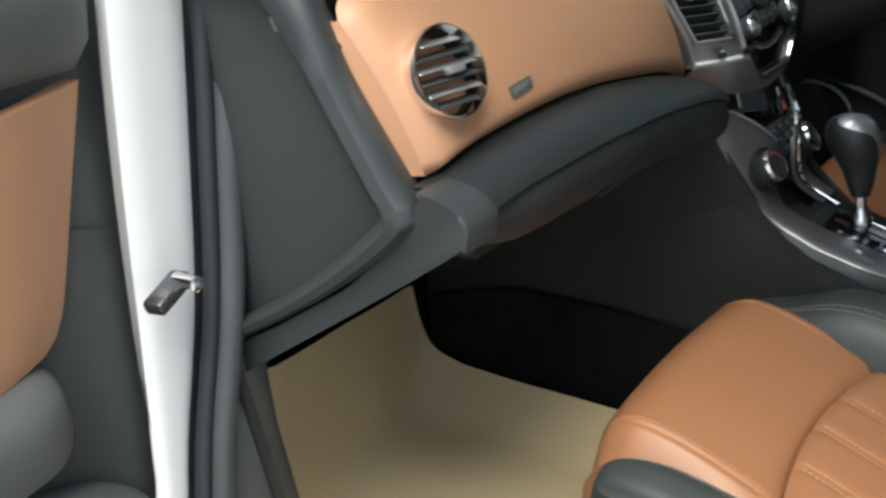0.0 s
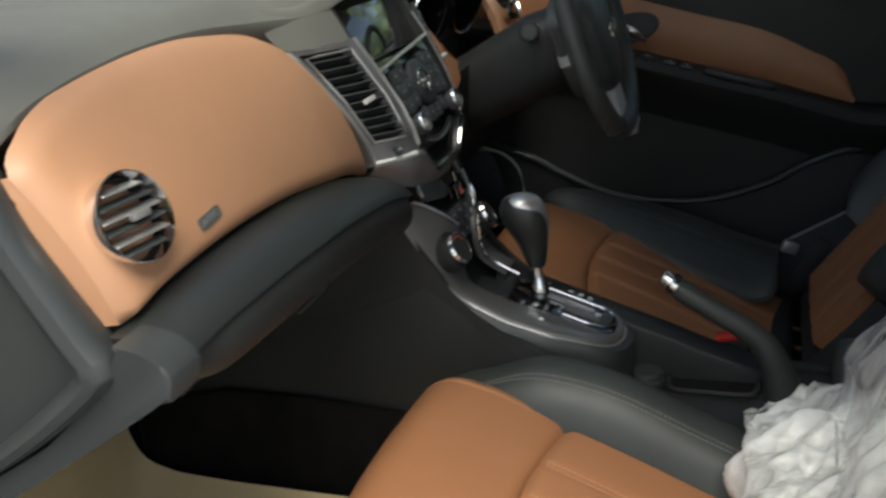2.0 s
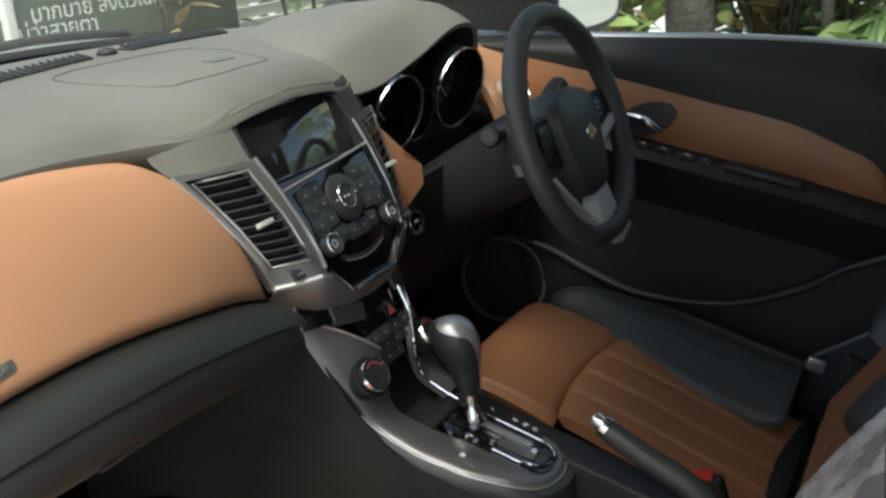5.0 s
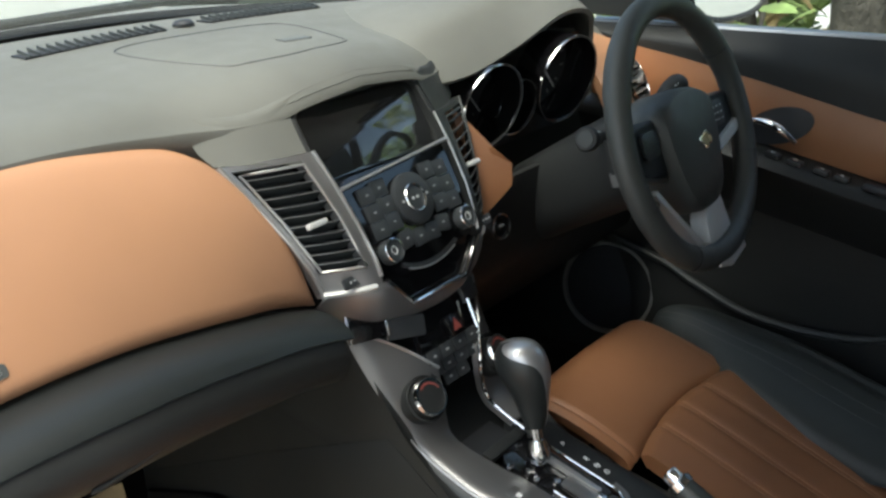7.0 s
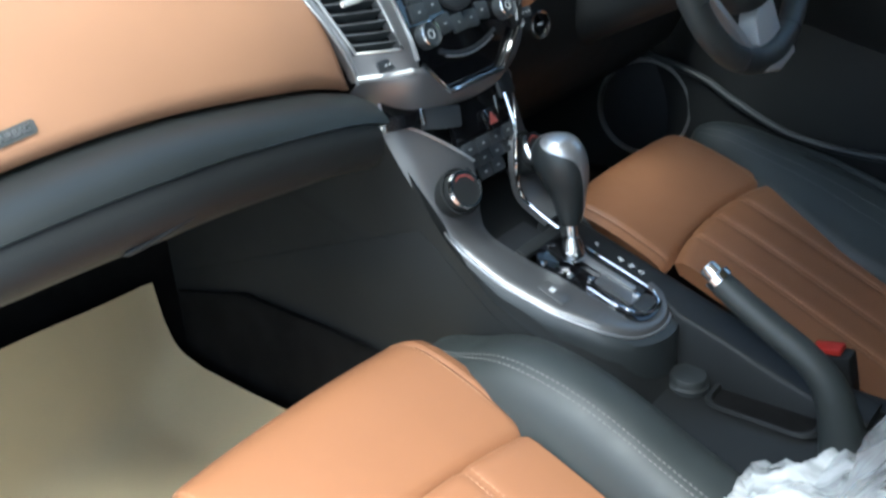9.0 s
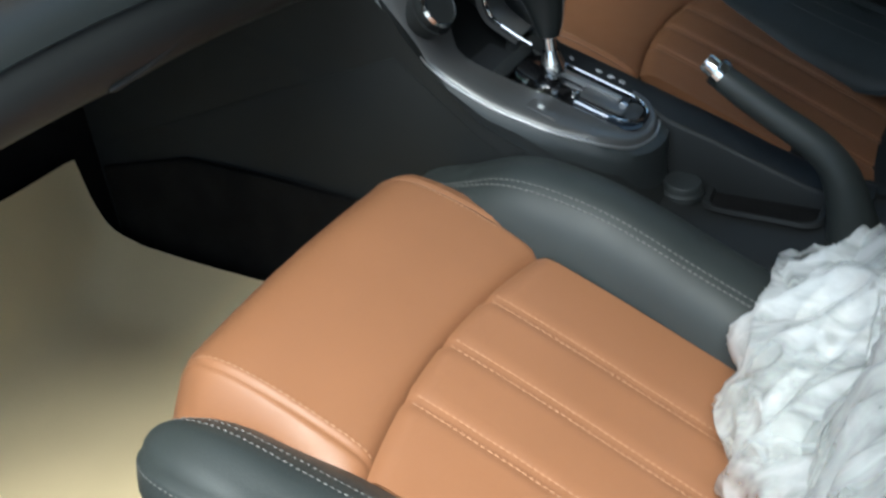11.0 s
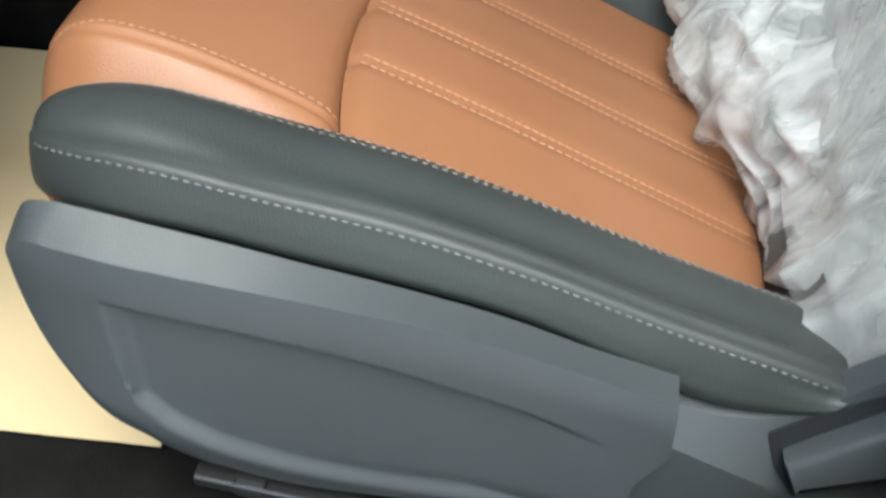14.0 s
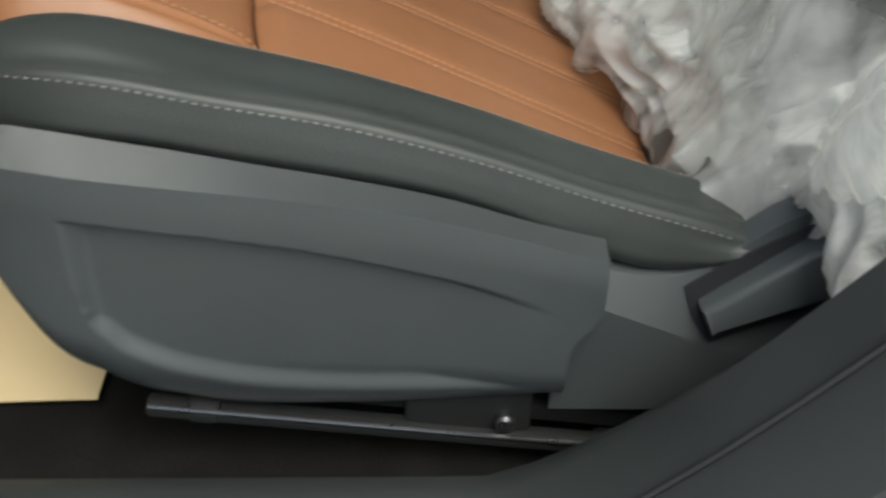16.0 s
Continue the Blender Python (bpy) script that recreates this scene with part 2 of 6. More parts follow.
def sheet(name, g, thick, material, parent=None, label="", sharp=40):
    """A closed slab over a grid of points; thick goes against the grid's normal."""
    g = np.array(g, float)
    nu, nv = g.shape[:2]
    back = g - normals(g) * thick
    verts = np.concatenate([g.reshape(-1, 3), back.reshape(-1, 3)])
    o, faces = nu * nv, []
    for i in range(nu - 1):
        for j in range(nv - 1):
            a = i * nv + j
            faces += [(a, a + nv, a + nv + 1, a + 1), (o + a, o + a + 1, o + a + nv + 1, o + a + nv)]
    rim = [i * nv for i in range(nu)] + [(nu - 1) * nv + j for j in range(1, nv)] + [i * nv + nv - 1 for i in range(nu - 2, -1, -1)] + list(range(nv - 2, 0, -1))
    for a, b in zip(rim, rim[1:] + rim[:1]):
        faces.append((a, b, o + b, o + a))
    return raw(name, verts.tolist(), faces, material, parent, label, sharp)


def loft(name, rings, material, parent=None, label="", caps=True, sharp=40, closed=False):
    r = np.array(rings, float)
    k, n = r.shape[:2]
    faces = []
    for i in range(k if closed else k - 1):
        for j in range(n):
            a, b = i * n + j, i * n + (j + 1) % n
            c, d = ((i + 1) % k) * n + (j + 1) % n, ((i + 1) % k) * n + j
            faces.append((a, b, c, d))
    if caps and not closed:
        faces += [tuple(range(n)), tuple((k - 1) * n + j for j in range(n))]
    return raw(name, r.reshape(-1, 3).tolist(), faces, material, parent, label, sharp)


def frames_along(p, closed=False):
    t = np.gradient(p, axis=0) if not closed else np.roll(p, -1, 0) - np.roll(p, 1, 0)
    t /= np.maximum(np.linalg.norm(t, axis=1, keepdims=True), 1e-12)
    a = np.cross(t, (0.13, 0.21, 0.97))
    a /= np.maximum(np.linalg.norm(a, axis=1, keepdims=True), 1e-12)
    return t, a, np.cross(t, a)


def tube(name, path, r, material, parent=None, label="", n=8, closed=False, flat=1.0):
    p = np.array(path, float)
    _, a, b = frames_along(p, closed)
    w = np.linspace(0, 2 * np.pi, n, endpoint=False)
    r = np.broadcast_to(np.array(r, float), (len(p),))
    rings = p[:, None] + r[:, None, None] * (np.cos(w)[None, :, None] * a[:, None] + flat * np.sin(w)[None, :, None] * b[:, None])
    return loft(name, rings, material, parent, label, closed=closed)


def prism(name, outline, to, depth, material, parent=None, label="", bevel=0.0, seg=2):
    """An outline in a plane, given depth: to(u, v, w) maps it into the world."""
    bm = bmesh.new()
    lo = [bm.verts.new(to(u, v, 0)) for u, v in outline]
    hi = [bm.verts.new(to(u, v, depth)) for u, v in outline]
    bm.faces.new(lo[::-1])
    top = bm.faces.new(hi)
    k = len(lo)
    for i in range(k):
        bm.faces.new((lo[i], lo[(i + 1) % k], hi[(i + 1) % k], hi[i]))
    if bevel:
        bmesh.ops.bevel(bm, geom=list(top.edges), offset=bevel, segments=seg, affect="EDGES", profile=0.5)
    return part(name, bm, material, parent, label)


def block(name, m, size, material, parent=None, label="", bevel=0.003, seg=2):
    bm = bmesh.new()
    bmesh.ops.create_cube(bm, size=1, matrix=m @ Matrix.Diagonal((*size, 1)))
    if bevel:
        bmesh.ops.bevel(bm, geom=list(bm.edges), offset=bevel, segments=seg, affect="EDGES", profile=0.5)
    return part(name, bm, material, parent, label)


def turned(name, profile, m, material, parent=None, label="", n=32, arc=360):
    """A profile of (radius, height) turned about the z axis of the pose m."""
    w = np.linspace(0, radians(arc), n, endpoint=arc < 360)
    rings = [[tuple(m @ Vector((r * math.cos(x), r * math.sin(x), h))) for r, h in profile] for x in w]
    if arc < 360:
        return loft(name, rings, material, parent, label)
    rings = [list(r) for r in zip(*rings)]
    return loft(name, rings, material, parent, label, closed=min(r for r, _ in profile) > 0)


def facing(at, normal, up=(0, 0, 1)):
    """A pose whose z axis is the normal."""
    z = Vector(normal).normalized()
    x = Vector(up).cross(z).normalized()
    y = z.cross(x)
    return Matrix.Translation(at) @ Matrix((x, y, z)).transposed().to_4x4()


def rounded(w, h, r, n=5):
    pts = []
    for cx, cy, a in ((w / 2 - r, h / 2 - r, 0), (-w / 2 + r, h / 2 - r, 90), (-w / 2 + r, -h / 2 + r, 180), (w / 2 - r, -h / 2 + r, 270)):
        pts += [(cx + r * math.cos(radians(a + 90 * k / n)), cy + r * math.sin(radians(a + 90 * k / n))) for k in range(n + 1)]
    return pts


def plate(name, m, outline, depth, material, parent=None, label="", bevel=0.0):
    return prism(name, outline, lambda u, v, w: m @ Vector((u, v, w)), depth, material, parent, label, bevel)


def lettering(name, body, m, size, material, parent=None, label="", extrude=0.0004):
    c = bpy.data.curves.new(name, "FONT")
    c.body, c.size, c.extrude, c.align_x, c.align_y = body, size, extrude, "CENTER", "CENTER"
    t = bpy.data.objects.new(name, c)
    scene.collection.objects.link(t)
    me = bpy.data.meshes.new_from_object(t.evaluated_get(bpy.context.evaluated_depsgraph_get()))
    bpy.data.objects.remove(t)
    me.transform(m)
    return link_mesh(name, me, material, parent, label)


def stitches(name, path, material, parent, step=0.0065, length=0.0042, r=0.0005):
    """A row of single stitches along a line on the leather."""
    p = np.array(path, float)
    s = np.r_[0, np.cumsum(np.linalg.norm(np.diff(p, axis=0), axis=1))]
    n = max(int(s[-1] / step), 2)
    bm = bmesh.new()
    for k in range(n):
        ends = [Vector([np.interp(d, s, p[:, i]) for i in range(3)]) for d in (k * step, k * step + length)]
        way = (ends[1] - ends[0]).normalized()
        a = way.cross((0.1, 0.2, 1)).normalized() * r
        b = way.cross(a).normalized() * r
        ring = [[bm.verts.new(e + q) for q in (a, b, -a, -b)] for e in ends]
        mid = [bm.verts.new((ends[0] + ends[1]) / 2 + q * 1.5) for q in (a, b, -a, -b)]
        for lo, hi in ((ring[0], mid), (mid, ring[1])):
            for i in range(4):
                bm.faces.new((lo[i], lo[(i + 1) % 4], hi[(i + 1) % 4], hi[i]))
        bm.faces.new(ring[0]), bm.faces.new(ring[1])
    ob = part(name, bm, material, parent)
    return tagged(ob, kind="stuff")


def curve(x, xs, ys):
    """A smooth line through the points, at x."""
    xs, ys = np.array(xs, float), np.array(ys, float)
    h = np.diff(xs)
    d = np.diff(ys) / h
    m = np.r_[d[0], (d[:-1] * h[1:] + d[1:] * h[:-1]) / (h[1:] + h[:-1]), d[-1]]
    x = min(max(float(x), xs[0]), xs[-1])
    i = min(int(np.searchsorted(xs, x, "right")) - 1, len(h) - 1)
    t = (x - xs[i]) / h[i]
    return float(ys[i] * (1 + 2 * t) * (1 - t) ** 2 + m[i] * h[i] * t * (1 - t) ** 2 + ys[i + 1] * t * t * (3 - 2 * t) + m[i + 1] * h[i] * t * t * (t - 1))


def lerp(x, xs, ys):
    return np.interp(x, xs, ys)


# ---------- dashboard ----------
dash = thing("dashboard", (0, 0.4, 0.045), "dark grey and tan leather car dashboard across the cabin", "dashboard", kind="")


def droop(x):
    return 0.038 * (abs(x) / 0.69) ** 2


def pad_point(x, v):
    """The soft top of the dashboard: v runs from its rear lip, 0, to the windscreen, 1."""
    a = abs(x)
    yf = curve(a, [0, 0.10, 0.14, 0.22, 0.32, 0.69], [0.236, 0.243, 0.252, 0.284, 0.297, 0.292])
    zf = curve(a, [0, 0.10, 0.14, 0.22, 0.32, 0.49, 0.56, 0.61, 0.64, 0.66, 0.69], [0.797, 0.786, 0.776, 0.778, 0.786, 0.784, 0.777, 0.768, 0.758, 0.748, 0.738])
    ye = 0.88 - 0.22 * (a / 0.70) ** 2.2
    ys = [yf + 0.022, yf, yf + 0.008, yf + 0.035, yf + 0.09, 0.54 - 0.05 * a, 0.68 - 0.12 * a, ye]
    top = 0.846 - droop(x)
    zs = [zf - 0.052 + 0.036 * min(max((a - 0.60) / 0.05, 0), 1) + 0.038 * min(max((0.140 - a) / 0.025, 0), 1), zf - 0.012, zf, zf + (top - zf) * 0.35, zf + (top - zf) * 0.62, top, top - 0.004, top - 0.024]
    t = [0, 0.12, 0.18, 0.27, 0.42, 0.68, 0.85, 1.0]
    p = spl(np.stack([ys, zs], 1), 57)
    s = np.interp(v, t, np.linspace(0, 1, 8)) * 56
    return x, float(np.interp(s, range(57), p[:, 0])), float(np.interp(s, range(57), p[:, 1]))


xs = np.linspace(-0.688, 0.688, 71)
sheet("top_pad", [[pad_point(x, v) for v in np.linspace(0, 1, 34)] for x in xs], 0.012, PAD, dash, "soft grained dark grey dash top")


def pad_at(x, y, up=0.0):
    vs = np.linspace(0.16, 1, 120)
    pts = np.array([pad_point(x, v) for v in vs])
    return Vector((x, y, float(np.interp(y, pts[:, 1], pts[:, 2])) + up))


# lid of the storage tray in the top pad: a fine groove round it, with a finger recess
lid = spl([(-0.150, 0.474), (-0.118, 0.345), (-0.085, 0.318), (-0.02, 0.306), (0.052, 0.312), (0.075, 0.335), (0.09, 0.45), (-0.03, 0.476)], 60, True)
tube("tray_lid_groove", [pad_at(x, y, -0.0003) for x, y in lid], 0.0012, RUBBER, dash, n=6, closed=True)
sheet("tray_finger_recess", [[pad_at(x, y, 0.0012) for y in (0.352, 0.36, 0.368)] for x in (0.0, 0.015, 0.03, 0.045)], 0.001, DOOR_GREY, dash)
# defroster outlet: slot with many vanes in two runs, with the light sensor between
for k, (x0, x1) in enumerate(((-0.235, -0.035), (0.035, 0.235))):
    run = np.linspace(x0, x1, 20)
    sheet("defroster_slot", [[pad_at(x, y - 0.03 * abs(x), 0.0022) for y in (0.522, 0.531, 0.541, 0.55)] for x in run], 0.002, RUBBER, dash, "black defroster outlet")
    for x in np.linspace(x0 + 0.006, x1 - 0.006, 16):
        a, b = pad_at(x, 0.520 - 0.03 * abs(x), 0.004), pad_at(x + 0.004, 0.552 - 0.03 * abs(x), 0.004)
        m = facing((a + b) / 2, (0, 0, 1))
        block("defroster_vane", Matrix.Translation((a + b) / 2) @ pose(0, 0, 0, 8, 0, -8), (0.0016, 0.033, 0.004), GREY, dash, bevel=0)
turned("light_sensor", [(0, 0), (0.014, 0), (0.014, 0.003), (0.010, 0.007), (0, 0.009)], Matrix.Translation(pad_at(0, 0.532, 0.001)), RUBBER, dash, "round black light sensor", 20)
# tweeter grilles at the two ends
for s in (-1, 1):
    sheet("tweeter_grille", [[pad_at(s * x, y, 0.0018) for y in np.linspace(0.37, 0.41, 4)] for x in np.linspace(0.575, 0.645, 6)], 0.002, RUBBER, dash, "small slotted tweeter grille")
    for y in np.linspace(0.375, 0.405, 5):
        tube("grille_bar", [pad_at(s * x, y, 0.003) for x in np.linspace(0.578, 0.642, 6)], 0.0016, PAD, dash, n=5)


def face_y(x, z):
    """How far ahead the tan panel's face stands."""
    q = (z - 0.60) / 0.175
    y = 0.193 + 0.03 * q + 0.068 * q * abs(q)
    return y + 0.3 * max(0.0, -0.635 - x) + 0.10 * max(0.0, x + 0.24)


def on_face(pts):
    return np.array([(x, face_y(x, z), z) for x, z in pts])


bot = even(spl([(-0.648, 0.607), (-0.58, 0.616), (-0.47, 0.6195), (-0.37, 0.616), (-0.27, 0.604), (-0.20, 0.592), (-0.139, 0.574)], 60), 46)
top = even(spl([(-0.662, 0.728), (-0.655, 0.739), (-0.640, 0.749), (-0.613, 0.760), (-0.56, 0.771), (-0.485, 0.780), (-0.40, 0.784), (-0.33, 0.780), (-0.27, 0.770), (-0.232, 0.758), (-0.205, 0.741)], 60), 46)
rig = even(spl([(-0.139, 0.574), (-0.143, 0.60), (-0.155, 0.655), (-0.175, 0.70), (-0.205, 0.741)], 40), 26)
lef = even(spl([(-0.648, 0.607), (-0.653, 0.65), (-0.659, 0.70), (-0.662, 0.728)], 40), 26)
g = coons(bot, rig, top, lef)
G = np.array([[(x, face_y(x, z), z) for x, z in row] for row in g])
e = np.minimum.reduce([np.linspace(0, 1, 46)[:, None] * 24 + np.zeros((46, 26)), (1 - np.linspace(0, 1, 46))[:, None] * 24 + np.zeros((46, 26)),
                       np.linspace(0, 1, 26)[None] * 12 + np.zeros((46, 26)), (1 - np.linspace(0, 1, 26))[None] * 12 + np.zeros((46, 26))])
G[..., 1] += 0.012 * np.clip(1 - e, 0, 1) ** 2
fold = G[0]
ret = [[p + np.array((-0.017 * f ** 1.3, 0.040 * f, 0.0)) * (0.25 + 0.75 * math.sin(math.pi * min(i / 21, 1)) ** 0.6) for f in np.linspace(0, 1, 6)] for i, p in enumerate(fold)]
sheet("passenger_panel", G[:, ::-1], -0.012, TAN, dash, "tan leather panel before the passenger")
sheet("panel_return", ret, 0.008, TAN, dash, "folded tan leather end of the panel")

# badge pressed into the panel
BADGE = facing((-0.507, face_y(-0.507, 0.646) - 0.0005, 0.646), (0.02, -0.95, 0.30))
plate("badge", BADGE @ pose(0, 0, 0, 0, 0, 4), rounded(0.038, 0.0115, 0.003), 0.0012, DOOR_GREY, dash, "small grey badge")
lettering("badge_lettering", "AIRBAG", BADGE @ pose(0, 0, 0.0018, 0, 0, 4), 0.0080, SATIN, dash)


def round_vent(x, tilt):
    m = facing((x * 1.007, 0.206, 0.683), (tilt, -0.93, 0.36)) @ Matrix.Diagonal((0.93, 0.93, 0.93, 1))
    v = turned("round_vent", [(0.037, -0.03), (0.0395, -0.008), (0.0412, 0.000), (0.0406, 0.0032), (0.0392, 0.0036), (0.0368, -0.008), (0.0363, -0.03)], m, CHROME, dash, "round air vent with a chrome ring", 48)
    turned("vent_barrel", [(0.0, -0.028), (0.0362, -0.028), (0.0362, -0.008), (0.0354, -0.008), (0.0348, -0.024), (0, -0.024)], m, DARK, v, n=40)
    for k, h in enumerate((-0.026, -0.0155, -0.005, 0.0055, 0.016, 0.0265)):
        w = math.sqrt(0.0355**2 - h**2)
        block("slat", m @ pose(0, h, -0.004, 25, 0, 0), (2 * w - 0.001, 0.0022, 0.013), SATIN if k % 2 else GREY, v, bevel=0.0008, seg=1)
    block("vent_tab", m @ pose(0.004, 0, 0.003), (0.020, 0.007, 0.010), SATIN, v, "satin silver adjuster tab", bevel=0.002)
    return v


round_vent(-0.607, -0.15)
round_vent(0.612, 0.15)

# piping lip of the tan panel and the grey band under it, then the glove box lid
zb = lambda x: float(np.interp(x, bot[:, 0], bot[:, 1]))
size = lambda x: lerp(x, [-0.65, -0.55, -0.42, -0.26, -0.165, -0.118], [0.85, 0.97, 1.05, 1.0, 0.94, 0.88])
xs = np.linspace(-0.664, -0.148, 46)
sheet("glove_band", [[(x, 0.198 - 0.056 * size(x) * math.sin(a), zb(x) - 0.003 - 0.030 * size(x) * (1 - math.cos(a))) for a in np.linspace(-0.32, 1.35, 10)] for x in xs],
      -0.006, BAND, dash, "smooth black band over the glove box")
LID = [(0.148, 0.027), (0.141, 0.045), (0.146, 0.066), (0.168, 0.085), (0.205, 0.096)]
xs = np.linspace(-0.650, -0.163, 44)
prof = spl(LID, 14)
tuck = lambda x: 1 - 0.5 * max(0, (-0.575 - x) / 0.075) ** 2
lid_box = sheet("glove_box_lid", [[(x, 0.198 - (0.198 - y) * min(size(x) * 1.02, 1.06) * tuck(x), zb(x) - d * size(x) * tuck(x)) for y, d in prof] for x in xs], -0.008, DARK, dash, "dark plastic glove box lid")
h0 = np.array([(-0.47, 0.151, 0.541), (-0.44, 0.147, 0.545), (-0.40, 0.144, 0.553), (-0.372, 0.146, 0.565)])
tube("glove_box_handle", spl(h0, 20), np.r_[0.001, np.linspace(0.0028, 0.0034, 18), 0.001], DARK, lid_box, "moulded glove box pull", n=8)
sheet("underside", [[(x, y, 0.519 - 0.02 * (y - 0.2)) for y in np.linspace(0.20, 0.66, 6)] for x in (-0.60, -0.5, -0.3, -0.112)], -0.012, DARK, dash, "dark dash underside")

# end cover: a recessed flat with a thick rounded rim, on the side that the open door bares
outer = spl([(0.47, 0.795), (0.36, 0.780), (0.292, 0.760), (0.255, 0.685), (0.212, 0.612), (0.198, 0.590), (0.206, 0.569), (0.276, 0.514), (0.36, 0.462), (0.47, 0.402)], 50)
inner = spl([(0.47, 0.765), (0.385, 0.755), (0.330, 0.740), (0.285, 0.672), (0.246, 0.604), (0.236, 0.587), (0.243, 0.570), (0.305, 0.520), (0.375, 0.474), (0.47, 0.425)], 50)
rows = []
for f, x in ((0.35, -0.648), (0.10, -0.664), (0, -0.674), (0, -0.684), (0.18, -0.693), (0.5, -0.696), (0.82, -0.690), (1.0, -0.676), (1.0, -0.66)):
    q = outer * (1 - f) + inner * f
    rows.append([(x, y, z) for y, z in q])
sheet("end_rim", rows, 0.004, GREY, dash, "rounded charcoal rim of the end cover")
raw("end_cover", [(-0.672, y, z) for y, z in inner] + [(-0.666, y, z) for y, z in inner],
    [tuple(range(50)), tuple(range(99, 49, -1))] + [(i, i + 1, 51 + i, 50 + i) for i in range(49)], GREY, dash, "flat charcoal end cover")
low = [(0.47, 0.400), (0.36, 0.458), (0.276, 0.510), (0.204, 0.566), (0.194, 0.590)] + [(0.196 - 0.0490 * math.sin(a), zb(-0.655) - 0.0015 - 0.0270 * (1 - math.cos(a))) for a in np.linspace(0.0, 1.45, 10)] + [(0.152, zb(-0.655) - 0.044), (0.170, 0.560), (0.21, 0.528), (0.293, 0.474), (0.40, 0.405), (0.47, 0.362)]
prism("end_trim", low, lambda u, v, w: (-0.641 - w, u, v), 0.042, GREY, dash, "charcoal end trim below the cover", bevel=0.004)

# tan piece beside the right vent, and the tan panel beyond the wheel
g = coons(np.array([(0.158, 0.192, 0.592), (0.19, 0.192, 0.602), (0.228, 0.194, 0.615)]), np.array([(0.228, 0.194, 0.615), (0.242, 0.202, 0.640), (0.222, 0.216, 0.664)]),
          np.array([(0.168, 0.244, 0.728), (0.195, 0.232, 0.70), (0.222, 0.216, 0.664)]), np.array([(0.158, 0.192, 0.592), (0.160, 0.216, 0.66), (0.168, 0.244, 0.728)]))
# Same leather as the big panel; its shade is put into the deeper tan.
sheet("tan_corner_panel", g[:, ::-1], -0.01, TAN_SEAT_AND_SHADE, dash, "small tan leather piece beside the vent")
g = coons(even([(0.545, 0.605), (0.60, 0.612), (0.685, 0.610)], 12), even([(0.685, 0.610), (0.690, 0.73)], 10), even([(0.555, 0.765), (0.60, 0.772), (0.690, 0.75)], 12), even([(0.545, 0.605), (0.555, 0.765)], 10))
sheet("driver_tan_panel", [[(x, face_y(-0.3, z) + 0.01, z) for x, z in row[::-1]] for row in g], -0.012, TAN, dash, "tan leather panel before the driver's window")

# lower driver side: knee panel with the start button
g = [[(x, lerp(z, [0.36, 0.42, 0.50, 0.60], [0.34, 0.26, 0.215, 0.205]), z) for z in np.linspace(0.62, 0.36, 14)] for x in np.linspace(0.112, 0.685, 20)]
sheet("knee_panel", g, -0.01, DARK, dash, "dark panel over the driver's knees")
m = facing((0.208, 0.204, 0.562), (-0.1, -0.95, 0.12))
b = turned("start_button", [(0.0185, -0.006), (0.0185, 0.003), (0.0170, 0.005), (0.0155, 0.004), (0.0155, -0.006)], m, CHROME, dash, "chrome-ringed round start button", 28)
turned("button_face", [(0, -0.006), (0.0155, -0.006), (0.0150, 0.002), (0.012, 0.003), (0, 0.003)], m, GLOSS, b, n=24)
block("button_mark", m @ pose(0, 0.001, 0.0032), (0.010, 0.003, 0.0006), WHITE_MARK, b, bevel=0)

# ---------- centre stack ----------
stack = thing("centre_stack", (0, 0.2, 0.045), "centre stack with satin silver frame, display, radio and air vents", "centre stack")
SY = lambda z: float(np.interp(z, [0.50, 0.54, 0.56, 0.59, 0.62, 0.655, 0.70, 0.735, 0.80], [0.150, 0.150, 0.151, 0.154, 0.160, 0.174, 0.199, 0.222, 0.262]))
SN = (0, -0.89, 0.45)


def face(x, z, out=0.0):
    return Vector((x, SY(z) - 0.89 * out, z + 0.45 * out))


# gloss black radio panel in its shield-shaped opening
half = lambda z: float(np.interp(z, [0.555, 0.592, 0.625, 0.70, 0.745], [0.050, 0.084, 0.086, 0.093, 0.098]))
zs = np.r_[np.linspace(0.556, 0.592, 8), np.linspace(0.60, 0.702, 12)]
sheet("radio_panel", [[face(half(z) * u, z, -0.004) for z in zs] for u in np.linspace(-1, 1, 15)], 0.01, GLOSS, stack, "glossy black radio panel")
# display: hood, recess and glass
sheet("display_recess", [[face(x, z, -0.024 + 0.013 * (abs(x) / 0.1) ** 4) for z in np.linspace(0.698, 0.782, 8)] for x in np.linspace(-0.102, 0.102, 15)], 0.004, DARK, stack, "dark display recess")
m = facing(face(0, 0.741, -0.015), (-0.02, -0.885, 0.46))
dsp = plate("display", m, rounded(0.198, 0.084, 0.010), 0.004, SCREEN, stack, "dark reflective display screen", 0.001)
hood_o = spl([(-0.112, 0.720), (-0.111, 0.757), (-0.102, 0.777), (-0.05, 0.788), (0.0, 0.791), (0.05, 0.788), (0.102, 0.777), (0.111, 0.757), (0.112, 0.720)], 44)
hood_i = spl([(-0.104, 0.715), (-0.103, 0.755), (-0.096, 0.773), (-0.05, 0.783), (0.0, 0.786), (0.05, 0.783), (0.096, 0.773), (0.103, 0.755), (0.104, 0.715)], 44)
rows = []
for f, o in ((0, -0.014), (0, -0.005), (0.3, -0.0025), (0.75, -0.0015), (1, -0.003), (1, -0.022)):
    q = hood_o * (1 - f) + hood_i * f
    rows.append([face(x, z, o) for x, z in q])
sheet("display_hood", rows, 0.003, DARK, stack, "dark grey hood round the display")
